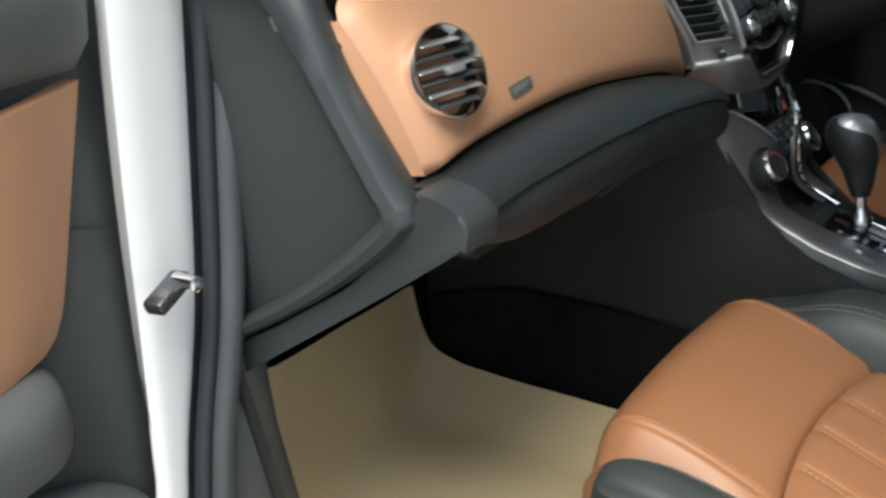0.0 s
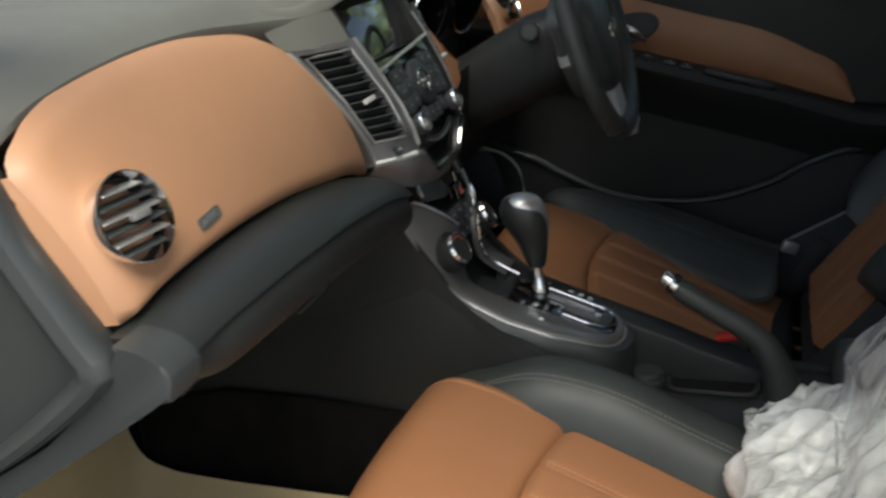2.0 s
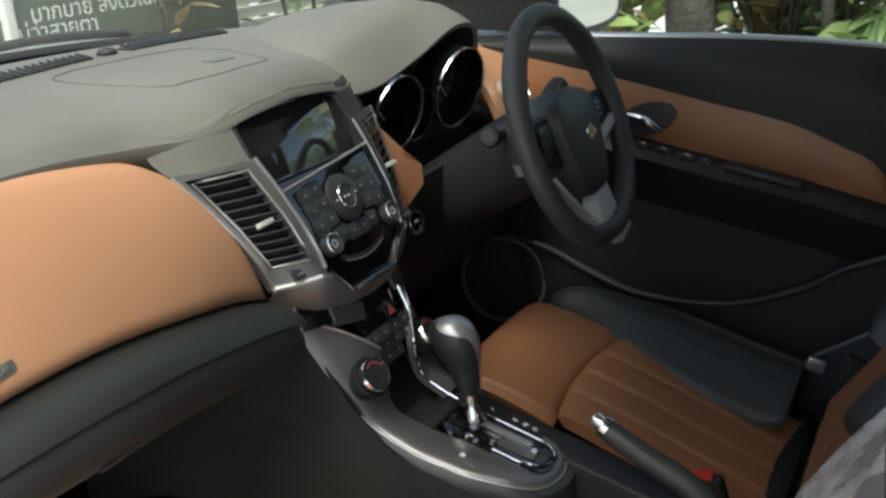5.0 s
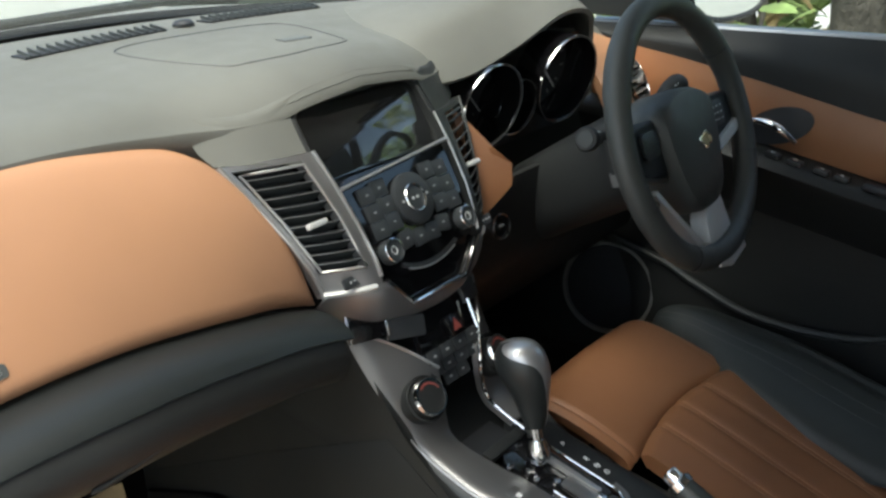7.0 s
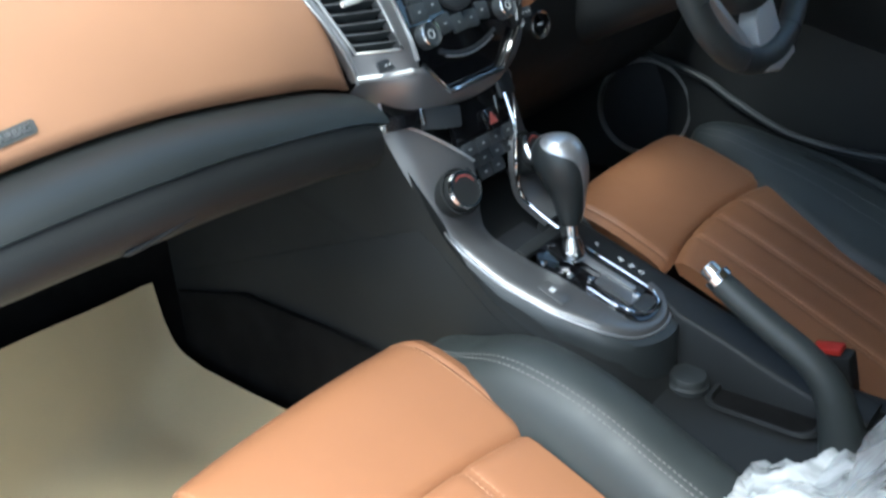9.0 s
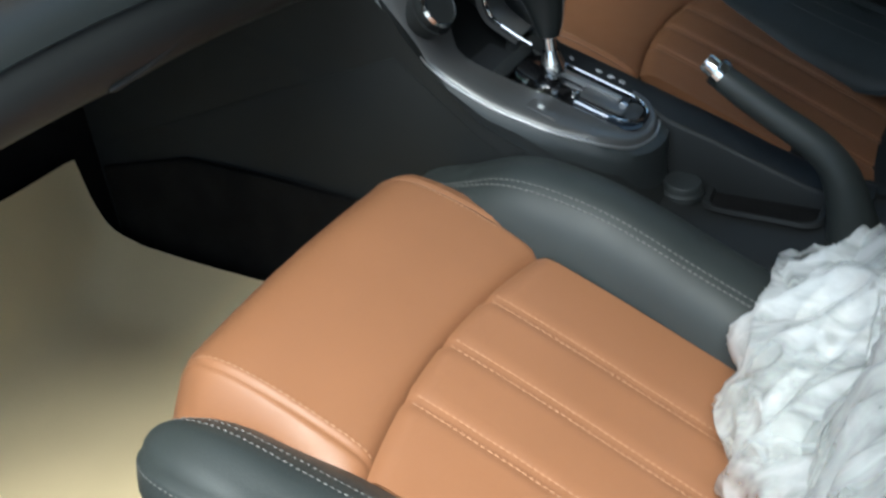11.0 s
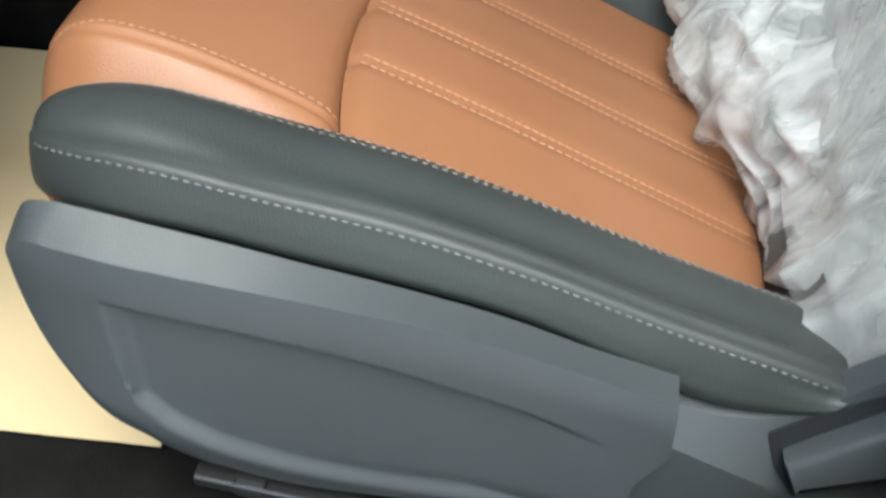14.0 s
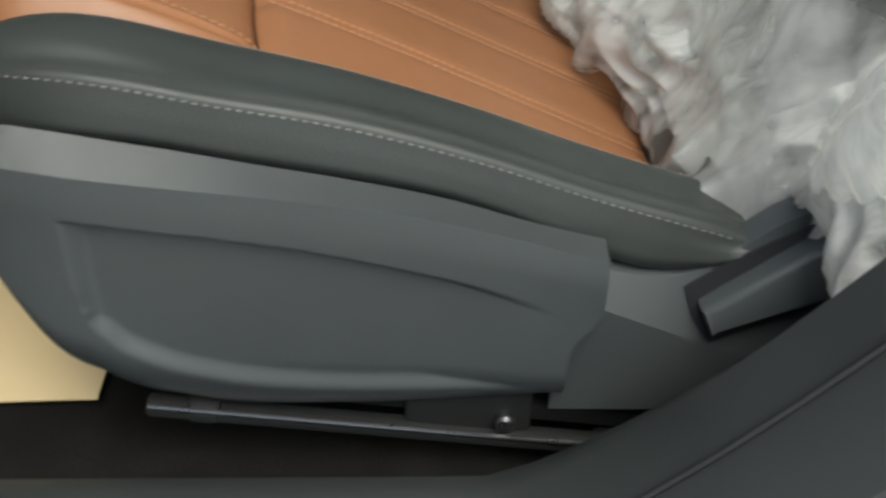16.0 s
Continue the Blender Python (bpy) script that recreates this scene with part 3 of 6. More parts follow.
skirt_o = [(-0.203, 0.266, 0.736), (-0.212, 0.282, 0.756)] + [pad_point(x, 0.205) for x in np.linspace(-0.205, 0.205, 15)] + [(0.212, 0.282, 0.756), (0.203, 0.266, 0.736)]
skirt_o = even(spl(skirt_o, 120), 60)
skirt_i = np.array([face(x, z, -0.002) for x, z in spl([(-0.112, 0.722), (-0.111, 0.757), (-0.102, 0.777), (-0.05, 0.788), (0.0, 0.791), (0.05, 0.788), (0.102, 0.777), (0.111, 0.757), (0.112, 0.722)], 60)])
# Right end: dark trim, with that side's shade put into its colour.
for a, b, m_, lb in ((0, 46, PAD, "soft grey shoulder round the display"), (45, 60, DARK, "dark frame beside the display, darkened further for shade")):
    sheet("display_shoulder", [skirt_o[a:b] * (1 - f) + skirt_i[a:b] * f + np.array([0, -0.003, 0.003]) * math.sin(math.pi * f) for f in np.linspace(0, 1, 9)], 0.003, m_, stack, lb)
strip = [face(x, 0.699 + 0.006 * (x / 0.1), 0.002) for x in np.linspace(-0.097, 0.097, 16)]
tube("silver_strip", strip, 0.0036, SATIN, stack, "thin silver strip under the display", n=8, flat=0.6)

# silver wings with the tall vents; the right one mirrors the left
ZT, ZB = 0.735, 0.588


def wing(s, u, z, out=0.0):
    """u: 0 at the inner edge, 1 at the outer."""
    q = (z - ZB) / (ZT - ZB)
    xi = 0.088 + 0.016 * q
    xo = 0.139 + 0.061 * max(q, 0.0) ** 1.15
    p = face(0, z)
    return Vector((s * (xi + (xo - xi) * u), p.y + (0.042 if s < 0 else 0.030) * u**1.5 - 0.9 * out, z + 0.4 * out))


for s in (-1, 1):
    w = thing("air_vent_wing", (s * 0.14, 0.2, 0.58), "", "")
    w.parent, w.matrix_parent_inverse = stack, Matrix.Translation(-stack.location)
    us = np.linspace(0, 1, 15)
    zz = np.linspace(ZB, ZT, 25)
    hole = lambda u, q: 0.20 < u < 0.90 and 0.17 < q < 0.94
    pts = {(i, j): wing(s, us[i], zz[j]) for i in range(15) for j in range(25)}
    bm = bmesh.new()
    vs = {k: bm.verts.new(p) for k, p in pts.items()}
    for i in range(14):
        for j in range(24):
            if not hole((us[i] + us[i + 1]) / 2, ((zz[j] + zz[j + 1]) / 2 - ZB) / (ZT - ZB)):
                bm.faces.new((vs[i, j], vs[i + 1, j], vs[i + 1, j + 1], vs[i, j + 1]))
    bm.verts.ensure_lookup_table()
    for v in [v for v in bm.verts if not v.link_faces]:
        bm.verts.remove(v)
    ex = bmesh.ops.extrude_face_region(bm, geom=list(bm.faces))
    for v in [q for q in ex["geom"] if isinstance(q, bmesh.types.BMVert)]:
        v.co += Vector((0, 0.012, -0.004))
    # Right wing's shade is put into its colours: dark frame, grey rim and edge.
    part("vent_frame", bm, BELLY if s < 0 else DARK, w, "satin silver vent frame" if s < 0 else "vent frame with shade put into its colour")
    sheet("vent_back", [[wing(s, u, z, -0.030) for z in np.linspace(ZB + 0.02, ZT - 0.006, 6)] for u in np.linspace(0.16, 0.95, 5)], 0.004, RUBBER, w, "dark vent throat")
    rim = [wing(s, u, ZB + q * (ZT - ZB), 0.0005) for u, q in [(0.22, 0.18), (0.55, 0.18), (0.88, 0.18), (0.89, 0.55), (0.89, 0.93), (0.55, 0.93), (0.22, 0.93), (0.21, 0.55)]]
    corner = []
    for a, b in zip(rim, rim[1:] + rim[:1]):
        corner += [a.lerp(b, t) for t in (0, 0.33, 0.67)]
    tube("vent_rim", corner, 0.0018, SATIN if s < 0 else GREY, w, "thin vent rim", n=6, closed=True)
    for k, q in enumerate(np.linspace(0.235, 0.88, 10)):
        z = ZB + q * (ZT - ZB)
        row = [[wing(s, u, z + dz, out) for dz, out in ((0.0012, -0.002), (-0.0036, -0.016))] for u in np.linspace(0.22, 0.88, 6)]
        sheet("slat", row, 0.0016, GREY, w)
        tube("slat_edge", [wing(s, u, z + 0.0014, -0.001) for u in np.linspace(0.23, 0.88, 6)], 0.0008, GUNMETAL, w, n=5)
    block("vent_tab", facing(wing(s, 0.56, ZB + 0.53 * (ZT - ZB), 0.002), SN), (0.028, 0.0065, 0.007), SPOKE, w, "bright vent adjuster tab", bevel=0.0018)
    m = facing(wing(s, 0.52, ZB + 0.085 * (ZT - ZB), 0.0005), SN)
    plate("thumb_wheel", m, rounded(0.033, 0.012, 0.002), 0.002, BUTTON, w, "black vent thumb wheel", 0.0006)
    for d in (-0.006, 0.0, 0.006, 0.012):
        block("wheel_mark", m @ pose(d, 0, 0.0022), (0.0022, 0.0018, 0.0006), WHITE_MARK, w, bevel=0)
    edge = [wing(s, 0.02, z, 0.001) for z in np.linspace(ZB + 0.012, ZT, 14)]
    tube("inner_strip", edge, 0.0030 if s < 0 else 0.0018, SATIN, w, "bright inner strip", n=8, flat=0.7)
    # The highlight along the wing's foot is put into a brighter silver.
    tube("wing_foot", [wing(s, u, ZB + 0.003 - 0.004 * u, 0.001) for u in np.linspace(-0.05, 1.0, 10)], 0.0050 if s < 0 else 0.0025, SPOKE, w, "foot of the vent wing with highlight in its colour", n=10, flat=0.7)
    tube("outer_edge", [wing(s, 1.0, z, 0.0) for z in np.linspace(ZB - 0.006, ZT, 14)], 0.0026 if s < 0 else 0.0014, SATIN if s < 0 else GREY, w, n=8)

# silver belly below the radio, with a shallow point in the middle
zo = lambda x: 0.556 + 0.036 * max(0.0, abs(x) - 0.050) / 0.034
rows = []
for x in np.linspace(-0.139, 0.139, 45):
    a = abs(x)
    zt = zo(x) - 0.001 if a < 0.084 else 0.592 - 0.05 * (a - 0.084)
    zl = 0.527 + 0.045 * (a / 0.139) ** 1.6
    back = 0.045 * max(0.0, (a - 0.085) / 0.054) ** 1.5
    row = []
    for f, o in ((0, -0.008), (0.0, 0.002), (0.10, 0.005), (0.22, 0.0055), (0.45, 0.002), (0.7, -0.006), (0.9, -0.016), (1.0, -0.026), (1.0, -0.04)):
        p = face(x, zt + (zl - zt) * f, o)
        row.append((x, p.y + back, p.z))
    rows.append(row)
sheet("belly", rows, -0.004, BELLY, stack, "satin silver belly under the radio")
tube("belly_edge", [(x, face(x, zo(x), 0.003).y, zo(x)) for x in np.linspace(-0.086, 0.086, 31)], 0.0030, CHROME, stack, "bright edge round the radio", n=8)

# radio keys


def on_radio(u, v, w=0.0):
    p = face(u, 0.655 + v * 0.905, -0.004)
    return facing(p, (0, -0.905, 0.425)) @ pose(0, 0, w)


def key(name, u, v, w, h, turn=0, marks=1, r=0.003):
    k = plate(name, on_radio(u, v) @ pose(0, 0, 0, 0, 0, turn), rounded(w, h, r), 0.004, BUTTON, stack, "", 0.0009)
    if marks:
        block("key_mark", on_radio(u, v, 0.0042) @ pose(0, 0, 0, 0, 0, turn), (0.0038, 0.0018, 0.0005), MARK, k, bevel=0)
    return k


for s in (-1, 1):
    for c, u in enumerate((0.0425, 0.0655)):
        for r_, v in enumerate((0.030, 0.010, -0.010)):
            key("radio_key", s * u, v - 0.003 * c, 0.0225, 0.0194, 0, 1, 0.0015)
dial = turned("radio_dial", [(0.0, 0.0), (0.031, 0.0), (0.0305, 0.006), (0.028, 0.0075), (0.0, 0.0075)], on_radio(0, 0.006), BUTTON, stack, "round grey control pad", 40)
turned("dial_ring", [(0.0150, 0.006), (0.0165, 0.0085), (0.0158, 0.0095), (0.0145, 0.0085), (0.0145, 0.006)], on_radio(0, 0.006), CHROME, dial, "bright ring", 36)
for u, v, w, h in ((-0.004, 0, 0.003, 0.003), (0.004, 0, 0.003, 0.003), (-0.021, 0, 0.004, 0.002), (0.021, 0, 0.004, 0.002)):
    block("dial_mark", on_radio(u, v + 0.006, 0.0078), (w, h, 0.0005), WHITE_MARK, dial, bevel=0)
for u, t in ((-0.033, 8), (-0.011, 3), (0.011, -3), (0.033, -8)):
    key("preset_key", u, -0.0375 + 0.012 * (u / 0.033) ** 2 * 0.35, 0.0215, 0.0195, t, 1, 0.002)
for s in (-1, 1):
    m = on_radio(s * 0.0685, -0.039) @ Matrix.Diagonal((0.82, 0.82, 1, 1))
    kn = turned("radio_knob", [(0.0, 0.0), (0.0165, 0.0), (0.0165, 0.010), (0.0152, 0.0135), (0.0135, 0.0135), (0.0130, 0.0120), (0, 0.0120)], m, BUTTON, stack, "ribbed black rotary knob", 32)
    turned("knob_ring", [(0.0160, 0.0120), (0.0168, 0.0128), (0.0162, 0.0142), (0.0150, 0.0144), (0.0150, 0.0130)], m, CHROME, kn, "chrome ring", 32)
    turned("knob_mark", [(0.0055, 0.0119), (0.0062, 0.0126), (0.0048, 0.0126), (0.0048, 0.0119)], m, WHITE_MARK, kn, n=20)
tube("disc_slot", [on_radio(x, -0.072 - 0.00 + 0.012 * (abs(x) / 0.05) ** 2, 0.0005).translation for x in np.linspace(-0.050, 0.050, 12)], 0.0028, RUBBER, stack, "disc slot with bright lip", n=6)
tube("slot_lip", [on_radio(x, -0.076 + 0.012 * (abs(x) / 0.05) ** 2, 0.0016).translation for x in np.linspace(-0.040, 0.045, 12)], 0.0013, SATIN, stack, n=6)

# ---------- instrument binnacle ----------
bin_ = thing("instrument_binnacle", (0.4, 0.3, 0.6), "hooded instrument binnacle with chrome-ringed dials", "instrument cluster")
front = spl([(0.148, 0.304, 0.776), (0.149, 0.280, 0.762), (0.172, 0.264, 0.755), (0.240, 0.253, 0.758), (0.34, 0.244, 0.781), (0.45, 0.236, 0.812), (0.535, 0.240, 0.800), (0.572, 0.26, 0.745)], 36)
middle = spl([(0.146, 0.332, 0.776), (0.152, 0.328, 0.800), (0.180, 0.322, 0.813), (0.245, 0.318, 0.828), (0.40, 0.315, 0.850), (0.52, 0.315, 0.846), (0.60, 0.325, 0.810), (0.62, 0.335, 0.745)], 36)
rear = spl([(0.175, 0.45, 0.76), (0.180, 0.46, 0.800), (0.21, 0.48, 0.820), (0.27, 0.50, 0.838), (0.40, 0.52, 0.848), (0.52, 0.50, 0.836), (0.60, 0.47, 0.80), (0.61, 0.47, 0.75)], 36)
g = np.stack([front, front * 0.55 + middle * 0.45 + [0, 0, 0.006], middle, middle * 0.5 + rear * 0.5 + [0, 0, 0.010], rear], 1)
g = np.array([spl(row, 17) for row in g])
sheet("hood", g, 0.008, PAD, bin_, "smooth grey hood over the dials")
m = facing((0.395, 0.318, 0.712), (0, -0.98, 0.1))
plate("dial_panel", m, rounded(0.33, 0.17, 0.05), 0.006, DARK, bin_, "black dial panel")
for c, r in (((0.283, 0.258, 0.705), 0.060), ((0.455, 0.240, 0.713), 0.067), ((0.352, 0.264, 0.690), 0.042)):
    q = facing(c, (-0.12, -1, -0.28))
    d = turned("dial", [(r * 0.88, -0.052), (r * 1.0, -0.004), (r * 1.0, 0.001), (r * 0.96, 0.0), (r * 0.84, -0.050)], q, GLOSS, bin_, "deep round dial", 44)
    turned("dial_ring", [(r * 0.975, 0.0), (r * 1.012, 0.001), (r * 1.004, 0.0035), (r * 0.968, 0.003)], q, CHROME, d, "thin chrome ring", 44)
    turned("dial_face", [(0, -0.050), (r * 0.86, -0.050), (r * 0.86, -0.047), (0, -0.047)], q, RUBBER, d, n=32)
    for k in range(9):
        t = radians(-210 + 30 * k)
        block("dial_tick", q @ pose(-0.68 * r * math.cos(t), 0.68 * r * math.sin(t), -0.0465, 0, 0, -math.degrees(t)), (r * 0.12, 0.0016, 0.0008), SATIN, d, bevel=0)
    block("needle", q @ pose(0.25 * r, -0.25 * r, -0.044, 0, 0, -45), (r * 0.7, 0.002, 0.002), WHITE_MARK, d, bevel=0)

# ---------- steering column and wheel ----------
C, tau = Vector((0.365, 0.010, 0.670)), radians(16)
WHEEL = Matrix.Translation(C) @ Matrix(((1, 0, 0), (0, math.sin(tau), -math.cos(tau)), (0, math.cos(tau), math.sin(tau)))).to_4x4()


def on_wheel(u, v, w=0.0):
    return WHEEL @ Vector((u, v, w))


col = thing("steering_column", (0.365, 0.2, 0.6), "dark plastic steering column with two stalks", "steering column")
rings = []
for w, a, b, dv in ((-0.040, 0.052, 0.052, -0.01), (-0.06, 0.068, 0.062, -0.012), (-0.10, 0.070, 0.066, -0.018), (-0.16, 0.062, 0.064, -0.03), (-0.26, 0.058, 0.06, -0.05)):
    rings.append([on_wheel(a * math.copysign(abs(math.cos(t)) ** 0.75, math.cos(t)), dv + b * math.copysign(abs(math.sin(t)) ** 0.75, math.sin(t)), w) for t in np.linspace(0, 2 * np.pi, 28, endpoint=False)])
loft("shroud", rings, DARK, col, "dark plastic column shroud")
for s, ends in ((-1, ((-0.06, 0.025, -0.085), (-0.105, 0.030, -0.075), (-0.130, 0.034, -0.07))), (1, ((0.06, 0.03, -0.085), (0.11, 0.045, -0.075), (0.150, 0.055, -0.065)))):
    path = spl([on_wheel(*e) for e in ends], 12)
    st = tube("stalk", path, np.interp(np.linspace(0, 1, 12), [0, 0.4, 0.7, 0.95, 1], [0.008, 0.010, 0.0155, 0.0165, 0.014]), DARK, col, "black control stalk", n=16)
    turned("stalk_end", [(0, -0.002), (0.011, -0.002), (0.0105, 0.0015), (0, 0.002)], facing(Vector(path[-1]), Vector(path[-1] - path[-3])), GREY, st, n=18)
    for t in (7, 8, 9):
        p = Vector(path[t]) + WHEEL.to_3x3() @ Vector((0, 0.006, 0.0142))
        block("stalk_mark", facing(p, WHEEL.to_3x3() @ Vector((0, 0.4, 1))), (0.006, 0.002, 0.0008), WHITE_MARK, st, bevel=0)

wheel = thing("steering_wheel", C, "black leather steering wheel with silver spokes", "steering wheel")
w = np.linspace(0, 2 * np.pi, 96, endpoint=False)
path = np.array([on_wheel(0.171 * math.cos(t), 0.1695 * math.sin(t) * (0.99 if math.sin(t) > 0 else 0.975)) for t in w])
rings = []
for t, p in zip(w, path):
    rad = WHEEL.to_3x3() @ Vector((math.cos(t), math.sin(t), 0))
    nor = WHEEL.to_3x3() @ Vector((0, 0, 1))
    grip = 1 + 0.12 * math.exp(-((abs((math.degrees(t) + 180) % 360 - 180) - 0) / 200) ** 2) + (0.10 if 25 < math.degrees(t) < 50 or 130 < math.degrees(t) < 155 else 0)
    rings.append([Vector(p) + rad * (0.0165 * math.cos(a)) + nor * (0.0150 * grip * math.sin(a)) for a in np.linspace(0, 2 * np.pi, 18, endpoint=False)])
rim = loft("rim", rings, WHEEL_LEATHER, wheel, "black leather rim", closed=True)
for deg in (32, 148, -22, 202, -62, 242):
    t = radians(deg)
    c = on_wheel(0.1675 * math.cos(t), 0.1675 * math.sin(t))
    rad = WHEEL.to_3x3() @ Vector((math.cos(t), math.sin(t), 0))
    nor = WHEEL.to_3x3() @ Vector((0, 0, 1))
    tube("rim_seam", [c + rad * (0.0172 * math.cos(a)) + nor * (0.0172 * math.sin(a)) for a in np.linspace(0, 2 * np.pi, 20, endpoint=False)], 0.0008, RUBBER, rim, n=5, closed=True)
# airbag pad: domed, wider at the top
ring_at = lambda k, lift: [on_wheel(u * k, -0.014 + (v + 0.014) * k, lift) for u, v in spl([(-0.072, 0.030), (-0.045, 0.050), (0, 0.057), (0.045, 0.050), (0.072, 0.030), (0.070, -0.02), (0.052, -0.075), (0.025, -0.098), (0, -0.101), (-0.025, -0.098), (-0.052, -0.075), (-0.070, -0.02)], 48, True)]
loft("airbag_pad", [ring_at(1.0, -0.055), ring_at(1.03, -0.02), ring_at(1.02, 0.001), ring_at(0.95, 0.011), ring_at(0.75, 0.017), ring_at(0.4, 0.020), ring_at(0.05, 0.0205)], WHEEL_LEATHER, wheel, "dark airbag pad")
# plain emblem
em = WHEEL @ pose(0.002, -0.014, 0.0206, 0, 0, -6)
bow = [(-0.020, 0.0015), (-0.014, 0.0062), (-0.006, 0.0062), (-0.005, 0.0115), (0.007, 0.0115), (0.007, 0.0062), (0.015, 0.0062), (0.020, -0.0015), (0.014, -0.0062), (0.006, -0.0062), (0.005, -0.0115), (-0.007, -0.0115), (-0.007, -0.0062), (-0.015, -0.0062)]
emb = plate("emblem", em, bow, 0.0022, CHROME, wheel, "plain gold emblem with bright edge", 0.0006)
plate("emblem_face", em @ pose(0, 0, 0.0016), [(u * 0.78, v * 0.74) for u, v in bow], 0.0012, GOLD, emb, "gold face")
for s in (-1, 1):
    arm = [(s * u, v) for u, v in ((0.060, 0.035), (0.10, 0.030), (0.158, 0.030), (0.160, -0.012), (0.12, -0.030), (0.066, -0.045))]
    prism("side_spoke", arm if s > 0 else arm[::-1], lambda u, v, q: on_wheel(u, v, -0.030 + q), 0.026, DARK, wheel, "dark side spoke", 0.006)
    sil = [(s * u, v) for u, v in ((0.056, -0.036), (0.129, -0.018), (0.158, -0.010), (0.158, -0.028), (0.125, -0.034), (0.056, -0.052))]
    # Left spoke's shade is put into its colours: darker insert, key marks blacked out.
    prism("spoke_insert", sil if s > 0 else sil[::-1], lambda u, v, q: on_wheel(u, v, -0.024 + q - (0.010 if s < 0 else 0)), 0.026, SPOKE if s > 0 else GUNMETAL, wheel, "silver spoke insert" if s > 0 else "silver spoke insert with shade in its darker colour", 0.004)
    kb = plate("spoke_keys", WHEEL @ pose(s * 0.102, 0.006, -0.004), rounded(0.040, 0.034, 0.008), 0.005, BUTTON, wheel, "black spoke keys", 0.001)
    for i in (-1, 0, 1):
        for j in (-1, 0, 1):
            block("key_mark", WHEEL @ pose(s * 0.102 + 0.011 * i, 0.006 + 0.009 * j, 0.0014), (0.004, 0.0022, 0.0006), WHITE_MARK if s > 0 else BUTTON, kb, bevel=0)
prism("lower_spoke", [(0.046, -0.085), (0.0, -0.100), (-0.012, -0.116), (-0.016, -0.146), (0.002, -0.172), (0.054, -0.172), (0.060, -0.155)], lambda u, v, q: on_wheel(u, v, -0.022 + q), 0.024, SPOKE, wheel, "satin silver lower spoke", 0.004)
prism("lower_spoke", [(-0.026, -0.172), (-0.012, -0.172), (-0.050, -0.124), (-0.118, -0.048), (-0.128, -0.052), (-0.072, -0.112)], lambda u, v, q: on_wheel(u, v, -0.026 + q), 0.028, SPOKE, wheel, "thin satin silver spoke edge", 0.002)
prism("spoke_foot", [(-0.026, -0.160), (0.060, -0.158), (0.062, -0.176), (0.010, -0.187), (-0.026, -0.178)], lambda u, v, q: on_wheel(u, v, -0.012 + q), 0.026, SPOKE, wheel, "silver foot of the lower spoke", 0.005)


# ---------- centre console ----------
cons = thing("centre_console", (0, 0, 0.045), "dark centre console with silver gear surround", "centre console")
side = [(0.64, 0.05), (0.64, 0.50), (0.215, 0.545), (0.172, 0.490), (0.142, 0.438), (0.124, 0.402), (0.10, 0.378), (0.06, 0.352), (0.0, 0.326), (-0.036, 0.310), (-0.066, 0.292), (-0.086, 0.268), (-0.102, 0.248), (-0.130, 0.238), (-0.62, 0.236), (-0.62, 0.05)]
for s in (-1, 1):
    prism("side_panel", side, lambda u, v, w: (s * (0.088 + w), u, v), 0.018, DARK, cons, "dark plastic console side", 0.008, 3)
    low = [(0.63, 0.06), (0.63, 0.225), (0.477, 0.286), (0.319, 0.350), (0.154, 0.412), (0.12, 0.385), (0.06, 0.335), (-0.05, 0.28), (-0.10, 0.23), (-0.5, 0.22), (-0.5, 0.06)]
    prism("lower_side_panel", low, lambda u, v, w: (s * (0.1055 + w), u, v), 0.0015, DARK, cons, "dark lower console side", 0.0006)
    felt = [(0.62, 0.055), (0.62, 0.20), (0.47, 0.240), (0.33, 0.238), (0.21, 0.230), (0.05, 0.20), (-0.4, 0.18), (-0.4, 0.055)]
    prism("carpet_side", felt, lambda u, v, w: (s * (0.109 + w), u, v), 0.008, CARPET, cons, "dark carpet along the tunnel", 0.003)
core = [(0.60, 0.06), (0.60, 0.48), (0.24, 0.50), (0.20, 0.45), (0.17, 0.40), (0.10, 0.352), (0.06, 0.342), (0.0, 0.318), (-0.036, 0.304), (-0.068, 0.288), (-0.085, 0.262), (-0.10, 0.241), (-0.13, 0.232), (-0.61, 0.230), (-0.61, 0.06)]
prism("core", core, lambda u, v, w: (-0.088 + w, u, v), 0.176, DARK, cons, "dark console body")

# silver legs that run down beside the climate panel and round the gear gate
LEG = [(0.194, 0.545, 0.118, 0.046), (0.172, 0.497, 0.111, 0.042), (0.146, 0.447, 0.102, 0.034), (0.129, 0.414, 0.095, 0.036), (0.106, 0.391, 0.090, 0.040), (0.062, 0.3675, 0.087, 0.030), (0.027, 0.3535, 0.081, 0.022), (0.0, 0.3435, 0.076, 0.020), (-0.036, 0.331, 0.062, 0.018)]
leg = spl(LEG, 60)
strip_in = lambda y: lerp(y, [0.07, 0.106, 0.129, 0.146, 0.172, 0.194], [0.043, 0.041, 0.036, 0.034, 0.042, 0.046])
pull = lambda z: 0.038 * min(max((z - 0.40) / 0.09, 0), 1)
top_cut = lambda u: 0.533 - 0.058 * max(0, u) ** 1.3
deck = lambda y: curve(y, [-0.11, -0.082, -0.06, -0.036, 0.0, 0.027, 0.062], [0.298, 0.309, 0.321, 0.331, 0.3435, 0.3535, 0.3675])
order = leg[::-1, 1]
